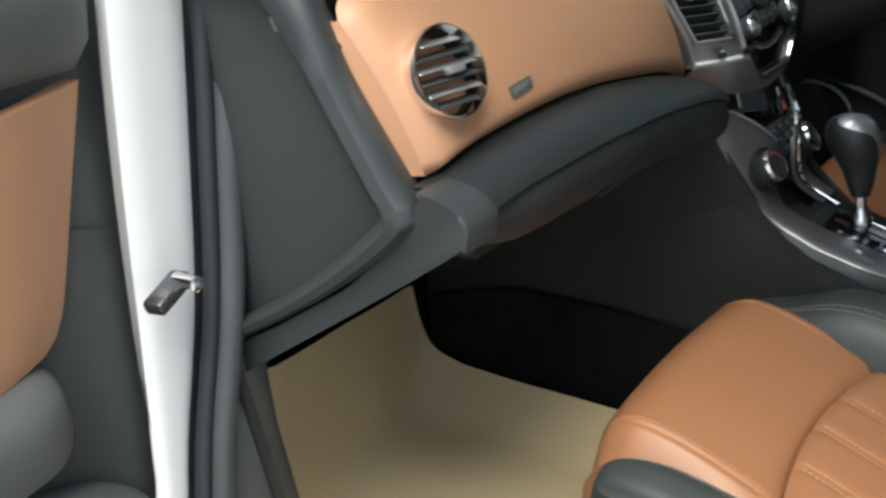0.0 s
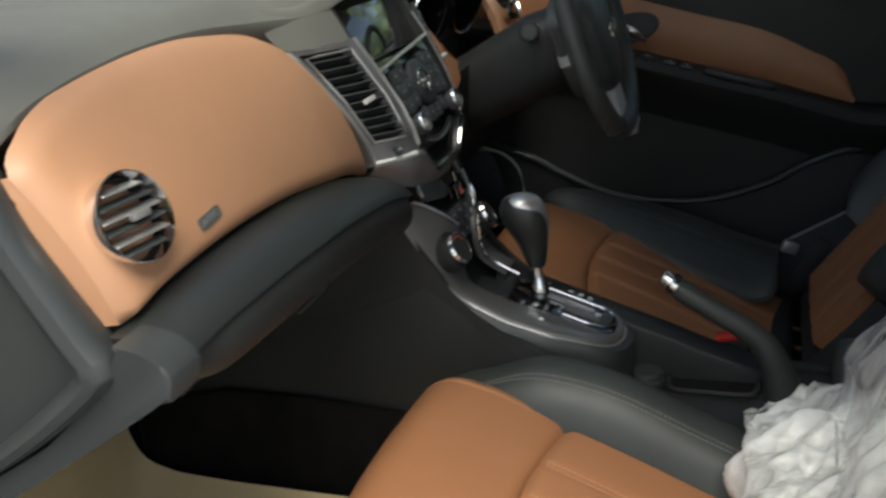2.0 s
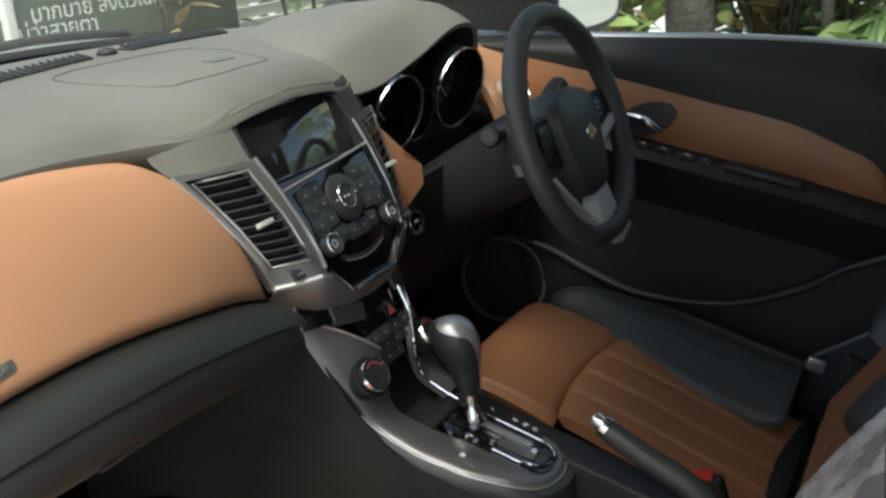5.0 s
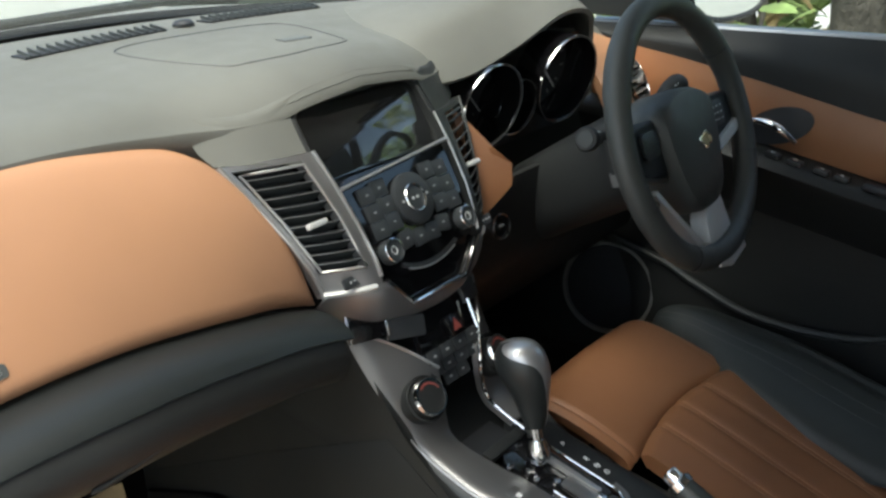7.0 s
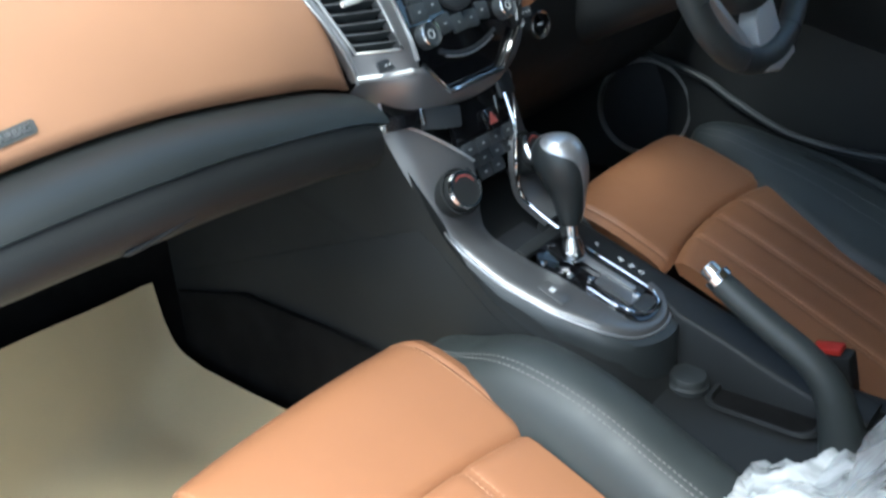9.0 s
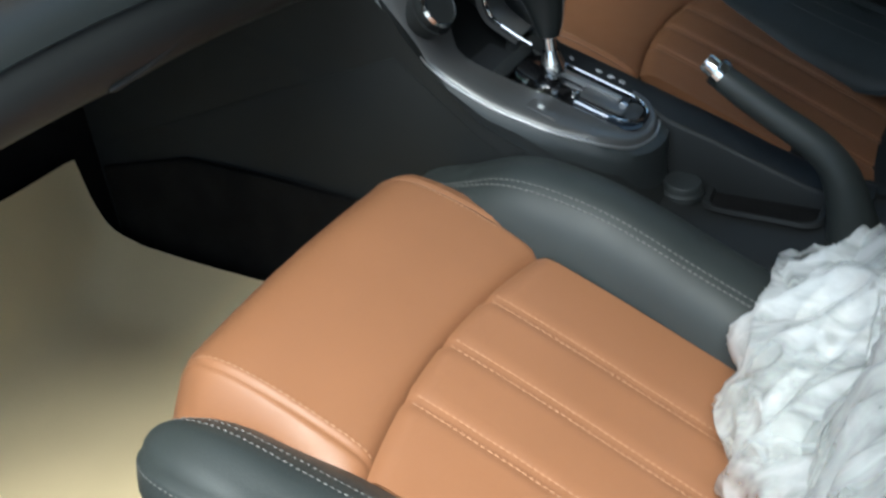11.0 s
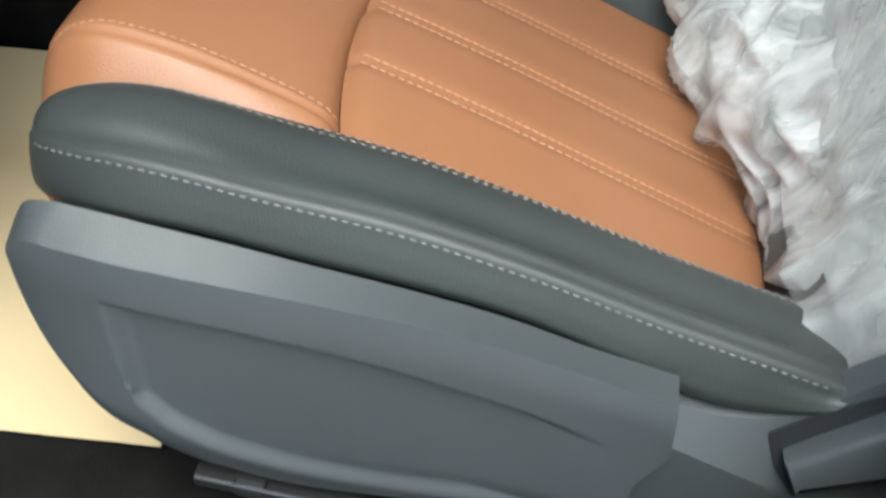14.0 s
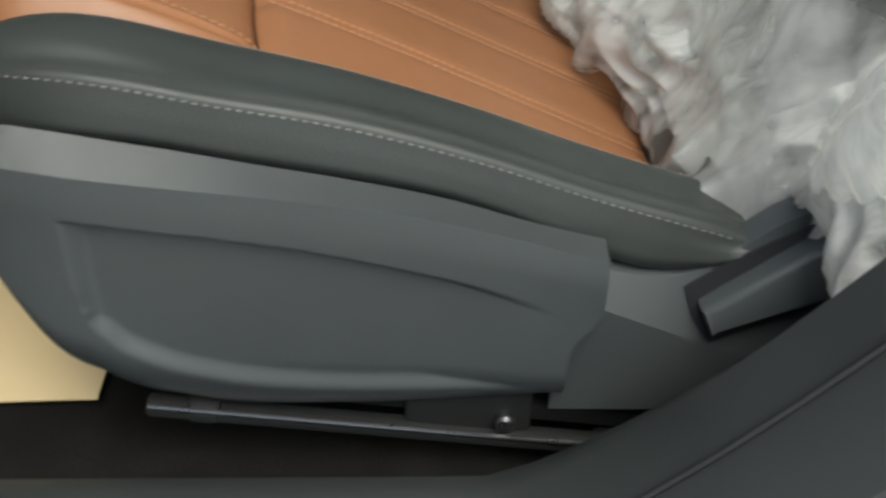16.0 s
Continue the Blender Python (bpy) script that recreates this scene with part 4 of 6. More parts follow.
for s in (-1, 1):
    g = []
    for u in np.linspace(0, 1, 13):
        row = []
        for z in np.r_[order[:-8] if s < 0 else order[26:-8], np.linspace(order[-8], 0.533, 8)]:
            z = min(z, top_cut(u))
            y, xo, xi = (float(np.interp(z, order, leg[::-1, k])) for k in (0, 2, 3))
            xi = xi if s < 0 else strip_in(y)
            crown = 0.0025 * math.sin(math.pi * min(u * 1.1, 1)) - 0.007 * max(0, (0.12 - u) / 0.12)
            row.append((s * (xo + (xi - xo) * u), y - crown * 0.5 - pull(z) * u, z + crown))
        g.append(row[::-1])
    sheet("silver_leg", g, 0.006 * s, GUNMETAL, cons, "satin dark silver console surround")
    tube("leg_edge", [Vector(row[0]) + Vector((0, -0.002, 0.002)) for row in g], 0.0018, SATIN, cons, "bright upper edge of the surround", n=6)
# rounded tail of the surround behind the gear slot
tail_o = even(spl([(-0.062, -0.036), (-0.055, -0.050), (-0.038, -0.068), (-0.013, -0.079), (0.018, -0.083), (0.044, -0.077), (0.058, -0.063), (0.062, -0.044)], 40), 31)
tail_i = even(spl([(-0.018, -0.036), (-0.016, -0.050), (-0.007, -0.064), (0.008, -0.0705), (0.025, -0.0705), (0.040, -0.064), (0.0485, -0.052), (0.051, -0.042)], 40), 31)
g = []
for (xo, yo), (xi, yi) in zip(tail_o, tail_i):
    row = []
    for u in np.linspace(0, 1, 8):
        x, y = xo + (xi - xo) * u, yo + (yi - yo) * u
        row.append((x, y, deck(y) + 0.0025 * math.sin(math.pi * min(u * 1.1, 1)) - 0.007 * max(0, (0.12 - u) / 0.12)))
    g.append(row)
sheet("silver_tail", g, 0.006, GUNMETAL, cons, "rounded silver tail of the gear surround")
rim_line = [(-x, y, z - 0.003) for y, z, x, _ in leg[22:]] + [(x, y, deck(y) - 0.003) for x, y in tail_o[1:]]
tube("chrome_edge", rim_line, 0.0016, SATIN, cons, "chrome edge round the console", n=8)
low_rim_ = [[(x * k, y - (0.010 if k > 1 else 0) * max(0, -y / 0.08), z - d) for x, y, z in rim_line] for k, d in ((1.0, 0.001), (1.05, 0.006), (1.09, 0.016), (1.10, 0.034), (1.08, 0.06))]
sheet("surround_skirt", low_rim_, 0.004, GREY, cons, "dark rounded skirt under the surround", 60)
tube("chrome_strip", [(strip_in(y), y - pull(z) - 0.004, z + 0.003) for y, z, _, _ in leg[3:36]], 0.0024, CHROME, cons, "chrome strip beside the climate panel", n=8)

# climate panel between the legs
CL = lambda z: float(np.interp(z, [0.40, 0.44, 0.50, 0.552], [0.138, 0.136, 0.140, 0.160]))
sheet("climate_panel", [[(x, CL(z), z) for z in np.linspace(0.440, 0.556, 10)] for x in np.linspace(-0.050, 0.050, 7)], 0.008, GLOSS, cons, "glossy black climate panel")
cl = lambda x, z, w=0.0: facing((x, CL(z) - 0.003, z), (0, -0.9, 0.42)) @ pose(0, 0, w)
plate("glossy_switch", facing((-0.099, 0.176, 0.541), (-0.40, -0.84, 0.36)), rounded(0.044, 0.032, 0.003), 0.004, GLOSS, cons, "glossy black trim plate", 0.0008)
for d in (-0.0225, 0.0225):
    block("trim_bar", facing((-0.099, 0.176, 0.541), (-0.40, -0.84, 0.36)) @ pose(d, 0, 0.003), (0.003, 0.033, 0.005), CHROME, cons, "chrome bar", 0.001)
plate("dark_switch", facing((-0.058, 0.157, 0.528), (-0.30, -0.88, 0.36)) @ pose(0, 0, 0, 0, 0, -8), rounded(0.050, 0.024, 0.003), 0.004, BUTTON, cons, "flat dark switch", 0.0008)
plate("dark_switch", cl(0.062, 0.534) @ pose(0, 0, -0.008, 0, 14, 0), rounded(0.040, 0.026, 0.003), 0.004, BUTTON, cons, "flat dark switch", 0.0008)
hz = plate("hazard_switch", cl(0.012, 0.508), rounded(0.026, 0.024, 0.004), 0.003, GLOSS, cons, "hazard switch with red triangle", 0.0008)
plate("hazard_triangle", cl(0.012, 0.508, 0.0032), [(-0.0075, -0.006), (0.0075, -0.006), (0, 0.008)], 0.0006, DULL_RED, hz)
for r_, z in enumerate((0.487, 0.470, 0.453)):
    for c, x in enumerate((-0.036, -0.012, 0.012, 0.036)):
        if r_ == 2 and c in (0, 3):
            continue
        k = plate("climate_key", cl(x, z), rounded(0.0225, 0.0150, 0.002), 0.003, BUTTON, cons, "", 0.0008)
        block("key_mark", cl(x, z, 0.0032), (0.0045, 0.0022, 0.0005), MARK, k, bevel=0)
for s in (-1, 1):
    m = facing((s * 0.068, 0.128, 0.450), (s * 0.12, -0.84, 0.52))
    k = turned("temperature_knob", [(0.0, -0.012), (0.026, -0.012), (0.0265, 0.004), (0.0245, 0.005), (0.0220, -0.002), (0.0215, 0.012), (0.0195, 0.0145), (0.0, 0.0145)], m, DARK, cons, "black rotary climate knob", 36)
    turned("knob_ring", [(0.0215, 0.010), (0.0222, 0.012), (0.0205, 0.0158), (0.0190, 0.0158), (0.0190, 0.0142)], m, CHROME, k, "chrome ring", 36)
    turned("red_arc", [(0.0150, 0.0146), (0.0162, 0.0150), (0.0150, 0.0152), (0.0140, 0.0150)], m @ pose(0, 0, 0, 0, 0, 20), DULL_RED, k, n=14, arc=110)
# open tray under the climate panel
sheet("tray_back", [[(x, y, z) for y, z in ((0.150, 0.442), (0.205, 0.435), (0.205, 0.392), (0.13, 0.366), (0.080, 0.352))] for x in np.linspace(-0.05, 0.05, 5)], 0.004, RUBBER, cons, "dark open tray")
block("tray_lip", pose(0.012, 0.078, 0.366, 20), (0.076, 0.016, 0.012), DARK, cons, bevel=0.004)

# gear gate
GATE = Matrix.Translation((0.0165, -0.012, 0.3385)) @ pose(0, 0, 0, 19)
gate = plate("gate_plate", GATE @ pose(0, 0.012, -0.006), rounded(0.072, 0.150, 0.026, 8), 0.006, GLOSS, cons, "glossy black gear gate", 0.001)
ring = [GATE @ Vector((u, v, 0.003)) for u, v in [(0.031, y) for y in np.linspace(0.052, -0.030, 12)] + [(0.003 + 0.028 * math.cos(a), -0.034 + 0.026 * math.sin(a)) for a in np.linspace(0, -math.pi, 16)] + [(-0.029, y) for y in np.linspace(-0.030, 0.010, 7)]]
tube("gate_ring", ring, 0.0017, CHROME, gate, "bright edge round the slot", n=8)
plate("gate_slot", GATE @ pose(0.020, 0.010, 0.0006), rounded(0.011, 0.092, 0.004), 0.0012, RUBBER, gate, "black gear slot")
plate("gate_cover", GATE @ pose(-0.004, -0.014, 0.0010), rounded(0.020, 0.050, 0.003), 0.0035, GUNMETAL, gate, "brushed sliding cover", 0.001)
plate("gate_rail", GATE @ pose(0.0105, 0.008, 0.0010), rounded(0.007, 0.072, 0.002), 0.006, SATIN, gate, "bright slider rail", 0.001)
plate("gate_hook", GATE @ pose(0.004, -0.034, 0.0010), rounded(0.005, 0.010, 0.002), 0.006, CHROME, gate, "bright slider end", 0.001)
plate("gate_end", GATE @ pose(0.004, -0.046, 0.0008), rounded(0.034, 0.018, 0.008), 0.002, BUTTON, gate, "grey slot end", 0.001)
for u, v in ((-0.029, 0.034), (-0.036, 0.066), (-0.012, 0.016)):
    plate("gate_button", GATE @ pose(u, v, 0.0005), rounded(0.009, 0.007, 0.003), 0.004, CHROME, gate, "bright release button", 0.001)
rows = []
for y in np.r_[0.104, 0.102, 0.096, np.linspace(0.08, -0.30, 26)]:
    top = 0.3387 + 0.344 * (y + 0.012) if y > -0.14 else lerp(y, [-0.30, -0.24, -0.19, -0.14], [0.246, 0.258, 0.275, 0.2946])
    top -= 0.006 * max(0, (y - 0.092) / 0.012) ** 2
    xl, xr, bt = lerp(y, [-0.30, -0.13, -0.085, -0.06, 0.1], [0.044, 0.040, 0.038, 0.0495, 0.0495]), 0.097, min(top - 0.02, 0.232)
    rows.append([(xl - 0.002, y, bt), (xl, y, top - 0.005), (xl + 0.0015, y, top - 0.0015), (xl + 0.005, y, top), (xr - 0.010, y, top), (xr - 0.003, y, top - 0.003), (xr, y, top - 0.010), (xr + 0.001, y, bt)])
loft("gate_bezel", rows, DARK, gate, "grained black panel beside the gate and handbrake", sharp=50)
for body, v in (("P", 0.046), ("R", 0.013), ("N", -0.002), ("D", -0.016)):
    lettering("gear_letter", body, GATE @ pose(0.0510, v, 0.0006, 0, 0, -20), 0.0095, WHITE_MARK, gate)
SWITCH = Matrix.Translation((-0.052, 0.014, deck(0.014) + 0.002)) @ pose(0, 0, 0, 19)
plate("console_switch", SWITCH, rounded(0.020, 0.034, 0.002), 0.0016, GUNMETAL, cons, "small dark console switch", 0.0006)
block("switch_mark", SWITCH @ pose(0, 0.004, 0.0018), (0.007, 0.006, 0.0006), WHITE_MARK, cons, bevel=0)

# rear part: power socket cap, oblong cup tray
cap = Matrix.Translation((0.022, -0.112, 0.236)) @ pose(0, 0, 0, 4)
turned("socket_cap", [(0, 0), (0.024, 0), (0.024, 0.006), (0.021, 0.008), (0.0205, 0.014), (0.019, 0.016), (0, 0.017)], cap, GREY, cons, "round grey socket cap", 28)
TX, TY = 0.030, -0.200
tray = rounded(0.060, 0.115, 0.018)
rows = [[(TX + x * k, TY + y * k, z) for x, y in tray] for k, z in ((1.10, 0.236), (1.05, 0.2405), (0.98, 0.240), (0.95, 0.236), (0.94, 0.233))]
loft("cup_tray_rim", rows, DARK, cons, "dark rim of the cup tray", caps=False)
# Flat black plate stands for the shade down in the tray.
plate("cup_tray_shade", Matrix.Translation((TX, TY, 0.2325)), [(x * 0.94, y * 0.94) for x, y in tray], 0.002, CARPET, cons, "flat black plate for the shade in the cup tray")
block("arm_rest", pose(0, -0.48, 0.268), (0.15, 0.26, 0.07), BLACK_LEATHER, cons, "black leather armrest", 0.02, 4)

# ---------- gear lever ----------
gear = thing("gear_lever", (0.012, 0.034, 0.352), "silver-capped automatic gear lever with dark leather grip", "gear lever")
base, tip = np.array((0.016, 0.032, 0.355)), np.array((0.018, 0.046, 0.492))
ax = (tip - base) / np.linalg.norm(tip - base)
e1 = np.cross(ax, (0, 1, 0)); e1 /= np.linalg.norm(e1)
e2 = np.cross(ax, e1)
tube("lever_rod", [base, base + ax * 0.03, base + ax * 0.062], [0.008, 0.007, 0.007], CHROME, gear, "chrome lever rod", n=14)
tube("lever_collar", [base + ax * 0.004, base + ax * 0.012, base + ax * 0.020, base + ax * 0.030], [0.013, 0.014, 0.012, 0.009], CHROME, gear, "chrome collar", n=16)
prof = spl([(0.046, 0.011, 0.012, 0), (0.060, 0.0145, 0.017, 0.0), (0.080, 0.0185, 0.0225, 0.001), (0.100, 0.0245, 0.030, 0.004), (0.120, 0.0285, 0.0345, 0.008), (0.136, 0.0260, 0.0310, 0.010), (0.146, 0.0180, 0.0215, 0.010), (0.150, 0.006, 0.007, 0.010)], 26)
prof[:, 1:3] *= 0.93
turn0 = math.atan2(float(np.dot((0.62, -0.78, 0), e2)), float(np.dot((0.62, -0.78, 0), e1)))


def knob_side(grow):
    """The knob's skin between two angles that change with height."""
    rows = []
    for h, a, b, o in prof:
        hw = curve(h, [0.046, 0.060, 0.080, 0.100, 0.118, 0.130, 0.138, 0.150], [0.02, 0.40, 0.72, 0.90, 1.05, 1.40, 2.20, 3.12])
        lo, hi = (turn0 - hw, turn0 + hw) if grow else (turn0 + hw, turn0 + 2 * np.pi - hw)
        rows.append([base + ax * h + e1 * (a + grow) * math.cos(w_) + e2 * ((b + grow) * math.sin(w_) - o) for w_ in np.linspace(lo, hi, 33)])
    rows.append([base + ax * (prof[-1][0] + grow) - e2 * prof[-1][3]] * 33)
    return np.array(rows)


sheet("grip", knob_side(0.0), -0.002, BAND, gear, "dark leather grip", 60)
sheet("cap", knob_side(0.0006), -0.002, SATIN, gear, "satin silver cap", 60)

# ---------- handbrake and buckles ----------
hb = thing("handbrake", (0.004, -0.33, 0.27), "black leather handbrake lever with chrome button", "handbrake")
path = spl([(0.0, -0.147, 0.391), (0.0, -0.170, 0.376), (0.001, -0.205, 0.354), (0.002, -0.246, 0.329), (0.003, -0.270, 0.303), (0.003, -0.286, 0.262), (0.003, -0.298, 0.215)], 24)
tube("lever", path, np.interp(np.linspace(0, 1, 24), [0, 0.06, 0.4, 0.6, 0.8, 1], [0.012, 0.0135, 0.0150, 0.0165, 0.021, 0.030]), BLACK_LEATHER, hb, "black leather lever", n=18)
turned("release_button", [(0, -0.01), (0.0095, -0.01), (0.0095, 0.008), (0.0075, 0.011), (0, 0.011)], facing((0.0, -0.143, 0.3960), (0, 0.8, 0.6)), CHROME, hb, "chrome release button", 20)
turned("lever_ferrule", [(0.0118, -0.004), (0.0142, -0.003), (0.0142, 0.005), (0.0118, 0.006)], facing((0.0, -0.149, 0.3915), (0, 0.8, 0.6)), CHROME, hb, "chrome ferrule", 24)


def buckle(x, y, z, lean, label):
    t = thing("seat_belt_buckle", (x, y, z - 0.12), label, "seat belt buckle", "belt buckles")
    m = pose(x, y, z, -12, lean, 0)
    block("buckle_body", m @ pose(0, 0, -0.0375), (0.028, 0.048, 0.075), DARK, t, "", 0.005)
    block("buckle_button", m @ pose(0, 0.004, 0.0035), (0.022, 0.034, 0.008), RED, t, "red release button", 0.002)
    block("buckle_stalk", m @ pose(0, 0, -0.105), (0.012, 0.028, 0.10), DARK, t, "", 0.003)


buckle(0.186, -0.216, 0.230, 0, "black seat belt buckle with red button by the driver's seat")


# ---------- front seats ----------
def front_seat(s, cx, dy, dz, label):
    """s: -1 for the seat on the left, +1 mirrored. Across, q is 0 at the middle and +1 at the outer edge of the insert."""
    t = thing("front_seat", (cx, -0.15 + dy, 0.045), label, "car seat", "front seats")
    X = lambda q: cx + s * q
    P = lambda q, y, z: (X(q), y + dy, z + dz)
    W = 0.152
    PLEATS = (-0.074, -0.005, 0.067)
    zi = lambda y: curve(y, [-0.40, -0.34, -0.275, -0.205, -0.125, -0.035, 0.03], [0.128, 0.154, 0.184, 0.216, 0.252, 0.288, 0.308])
    # pleated insert: three shallow channels along it
    ys = np.linspace(-0.335, -0.041, 30)
    qs = np.linspace(-W, W, 61)

    def pleat(q):
        d = min(abs(q - c) for c in PLEATS)
        return -0.0030 * math.exp(-(d / 0.006) ** 2) + 0.004 * (1 - (q / W) ** 2)

    seam = lambda q: 0.020 * (1 - (q / W) ** 2)
    sheet("cushion_insert", [[P(q, y + seam(q), zi(y) + pleat(q) - 0.010 * math.exp(-((-0.041 - y) / 0.008) ** 2)) for y in ys] for q in qs], -0.02 * s * -1, TAN_SEAT_AND_SHADE, t, "tan leather cushion with stitched pleats")
    # plain front panel rolling over the cushion's nose
    roll = spl([(-0.040, 0.274), (-0.031, 0.287), (0.0, 0.303), (0.045, 0.321), (0.085, 0.331), (0.110, 0.329), (0.130, 0.315), (0.140, 0.290), (0.138, 0.255), (0.125, 0.215), (0.10, 0.19)], 30)
    SEAM = 0.136
    def edge_drop(q, y):
        line, full = (SEAM, 0.012 + 0.022 * min(max((y + 0.03) / 0.07, 0), 1)) if q > 0 else (0.160, 0.012)
        return full * min(max((abs(q) - line) / 0.030, 0), 1) ** 1.3 + 0.0030 * math.exp(-((abs(q) - line - 0.001) / 0.003) ** 2)

    qs = np.r_[np.linspace(-0.178, -0.150, 16), np.linspace(-0.144, 0.122, 26), np.linspace(0.128, 0.182, 26)]
    sheet("cushion_nose", [[P(q * (1 - 0.16 * max(0, (k - 13) / 16)), y + seam(min(abs(q), W)) * (1 - k / 29) + 0.006 * k / 29, z - edge_drop(q, y)) for k, (y, z) in enumerate(roll)] for q in qs], 0.02 * s, TAN_SEAT_AND_SHADE, t, "plain tan leather cushion nose")
    for sd in (-1, 1):
        line = [P((SEAM - 0.0045) if sd > 0 else -0.155, y + seam(SEAM) * (1 - k / 29), z + 0.0006) for k, (y, z) in enumerate(roll[1:20])]
        stitches("nose_stitching", spl(line, 60), ORANGE_THREAD, t, 0.006, 0.0038, 0.00042)
    for c in PLEATS:
        for o in (-0.0045, 0.0045):
            stitches("pleat_stitching", [P(c + o, y + seam(c), zi(y) + pleat(c + o) + 0.0004) for y in np.linspace(-0.39, -0.046, 40)], ORANGE_THREAD, t, 0.0062, 0.0042, 0.0004)
    # inner bolster, towards the tunnel
    rings = []
    for y in np.r_[-0.334, -0.331, -0.325, -0.315, -0.30, np.linspace(-0.28, 0.03, 22), 0.055, 0.075, 0.092, 0.104, 0.111]:
        f = max(0.0, (y + 0.04) / 0.1515)
        shrink = max(0.0, 1 - f ** 2.3) ** 0.6 if f > 0 else math.sqrt(max(0.0, 1 - max(0.0, (-0.285 - y) / 0.05) ** 2.4))
        zb_ = curve(y, [-0.40, -0.31, -0.268, -0.138, -0.037, 0.03, 0.08, 0.12], [0.166, 0.197, 0.209, 0.249, 0.281, 0.300, 0.308, 0.309]) - (0.030 if s > 0 else 0.0)
        fall = 0.0036 * math.sin(min(max((y + 0.1) / 0.2, 0), 1) * math.pi / 2)
        cr = curve(y, [-0.34, -0.26, -0.185, -0.111, -0.06, 0.014, 0.045, 0.07, 0.112], [0.02, 0.036, 0.048, 0.060, 0.060, 0.044, 0.028, 0.013, 0.004]) * (1 if s < 0 else 0.36)
        sec = [(W - 0.014, -0.055), (W - 0.006, -0.010), (W + 0.010, cr * 0.55), (W + 0.036, cr * 0.95), (W + 0.062, cr), (W + 0.082, cr * 0.88), (W + 0.094, cr * 0.58), (W + 0.099, cr * 0.1), (W + 0.099, -0.024), (W + 0.085, -0.036), (W + 0.02, -0.044)]
        q0, h0 = W + 0.05, -0.005
        rings.append([P(-(0.008 + q0 + (q - q0) * (0.25 + 0.75 * shrink)), y, zb_ + h0 + (h - h0) * (0.2 + 0.8 * shrink) - fall) for q, h in spl(sec, 30, True)])
    rings = np.array(rings)
    loft("inner_bolster", rings, BLACK_LEATHER, t, "black leather side bolster")
    cenr = rings.mean(1)
    for k0, fr in ((7, 0.0), (7, 0.6)):
        ln = rings[3:-2, k0] * (1 - fr) + rings[3:-2, k0 + 1] * fr
        ln = ln + 0.0004 * (ln - cenr[3:-2]) / np.linalg.norm(ln - cenr[3:-2], axis=1, keepdims=True)
        stitches("bolster_stitching", spl(ln, 160), THREAD, t, 0.0060, 0.0040, 0.0006)
    # outer bolster, towards the door: domed top, a creased and stitched edge, a plain side face
    zi_ = lambda y: curve(y, [-0.33, -0.274, -0.223, -0.172, -0.122, -0.073, -0.036, 0.025, 0.057, 0.12], [0.184, 0.197, 0.216, 0.235, 0.256, 0.272, 0.281, 0.289, 0.296, 0.300])
    zs_ = lambda y: curve(y, [-0.33, -0.299, -0.233, -0.162, -0.093, -0.024, 0.03, 0.12], [0.220, 0.229, 0.250, 0.276, 0.296, 0.309, 0.320, 0.324])
    zb_ = lambda y: curve(y, [-0.33, -0.288, -0.262, -0.238, -0.208, -0.178, -0.149, -0.109, -0.041, 0.027, 0.055, 0.12], [0.203, 0.203, 0.204, 0.212, 0.226, 0.240, 0.251, 0.261, 0.274, 0.287, 0.288, 0.280])
    zc_ = lambda y: zs_(y) + curve(y, [-0.33, -0.25, -0.10, 0.04, 0.12], [0.001, 0.002, 0.004, 0.012, 0.017])
    rings = []
    for y in np.r_[-0.3225, -0.321, -0.317, -0.310, -0.30, np.linspace(-0.285, 0.02, 26), 0.035, 0.05, 0.063, 0.075, 0.086, 0.095, 0.102, 0.107, 0.110, 0.1120, 0.113]:
        f, b = max(0.0, (y - 0.015) / 0.098), max(0.0, (-0.29 - y) / 0.033)
        kq = max(0.0, 1 - f ** 2.5) ** 0.45
        kz = max(0.0, 1 - f ** 2.6) ** 0.42 * math.sqrt(max(0.02, 1 - b ** 2.4))
        I, S, B, C = zi_(y), zs_(y), zb_(y), zc_(y)
        sec = [(-0.012, B - 0.020), (-0.006, I - 0.010), (0.003, I + 0.003), (0.022, I + (C - I) * 0.62), (0.048, C), (0.072, C - 0.0015), (0.084, S + 0.0052), (0.0905, S + 0.0036), (0.0960, S + 0.0014), (0.0990, S - 0.006), (0.1020, (S + B) / 2), (0.1025, B + 0.006), (0.092, B - 0.001), (0.03, B - 0.012)]
        zm = 0.303 if f else 0.222
        ring = []
        broad = 0.060 * min(max((0.04 - y) / 0.22, 0), 1) if s > 0 else 0.0
        for q, z in spl(sec, 70, True):
            q -= broad * min(max((0.045 - q) / 0.04, 0), 1)
            if f or b:
                z = zm + (z - zm) * ((0.06 + 0.94 * kz) if z > zm or b else (0.6 + 0.4 * kz))
            lean = 0.005 * min(f, 1) ** 2 * min(max((z - 0.283) / 0.028, 0), 1)
            ring.append(P(W + 0.050 + (q - 0.050) * (0.04 + 0.96 * kq), y - lean, z))
        rings.append(ring)
    rings = np.array(rings)
    loft("outer_bolster", rings, BLACK_LEATHER, t, "black leather side bolster", sharp=60)
    cenr = rings.mean(1)
    for k0, r_ in ((16, 0.0003), (18, 0.00038), (42, 0.00038)):
        ln = rings[3:-4, k0] + 0.0001 * (rings[3:-4, k0] - cenr[3:-4]) / 0.04
        stitches("bolster_stitching", spl(ln, 160), THREAD, t, 0.0056, 0.0031, r_)
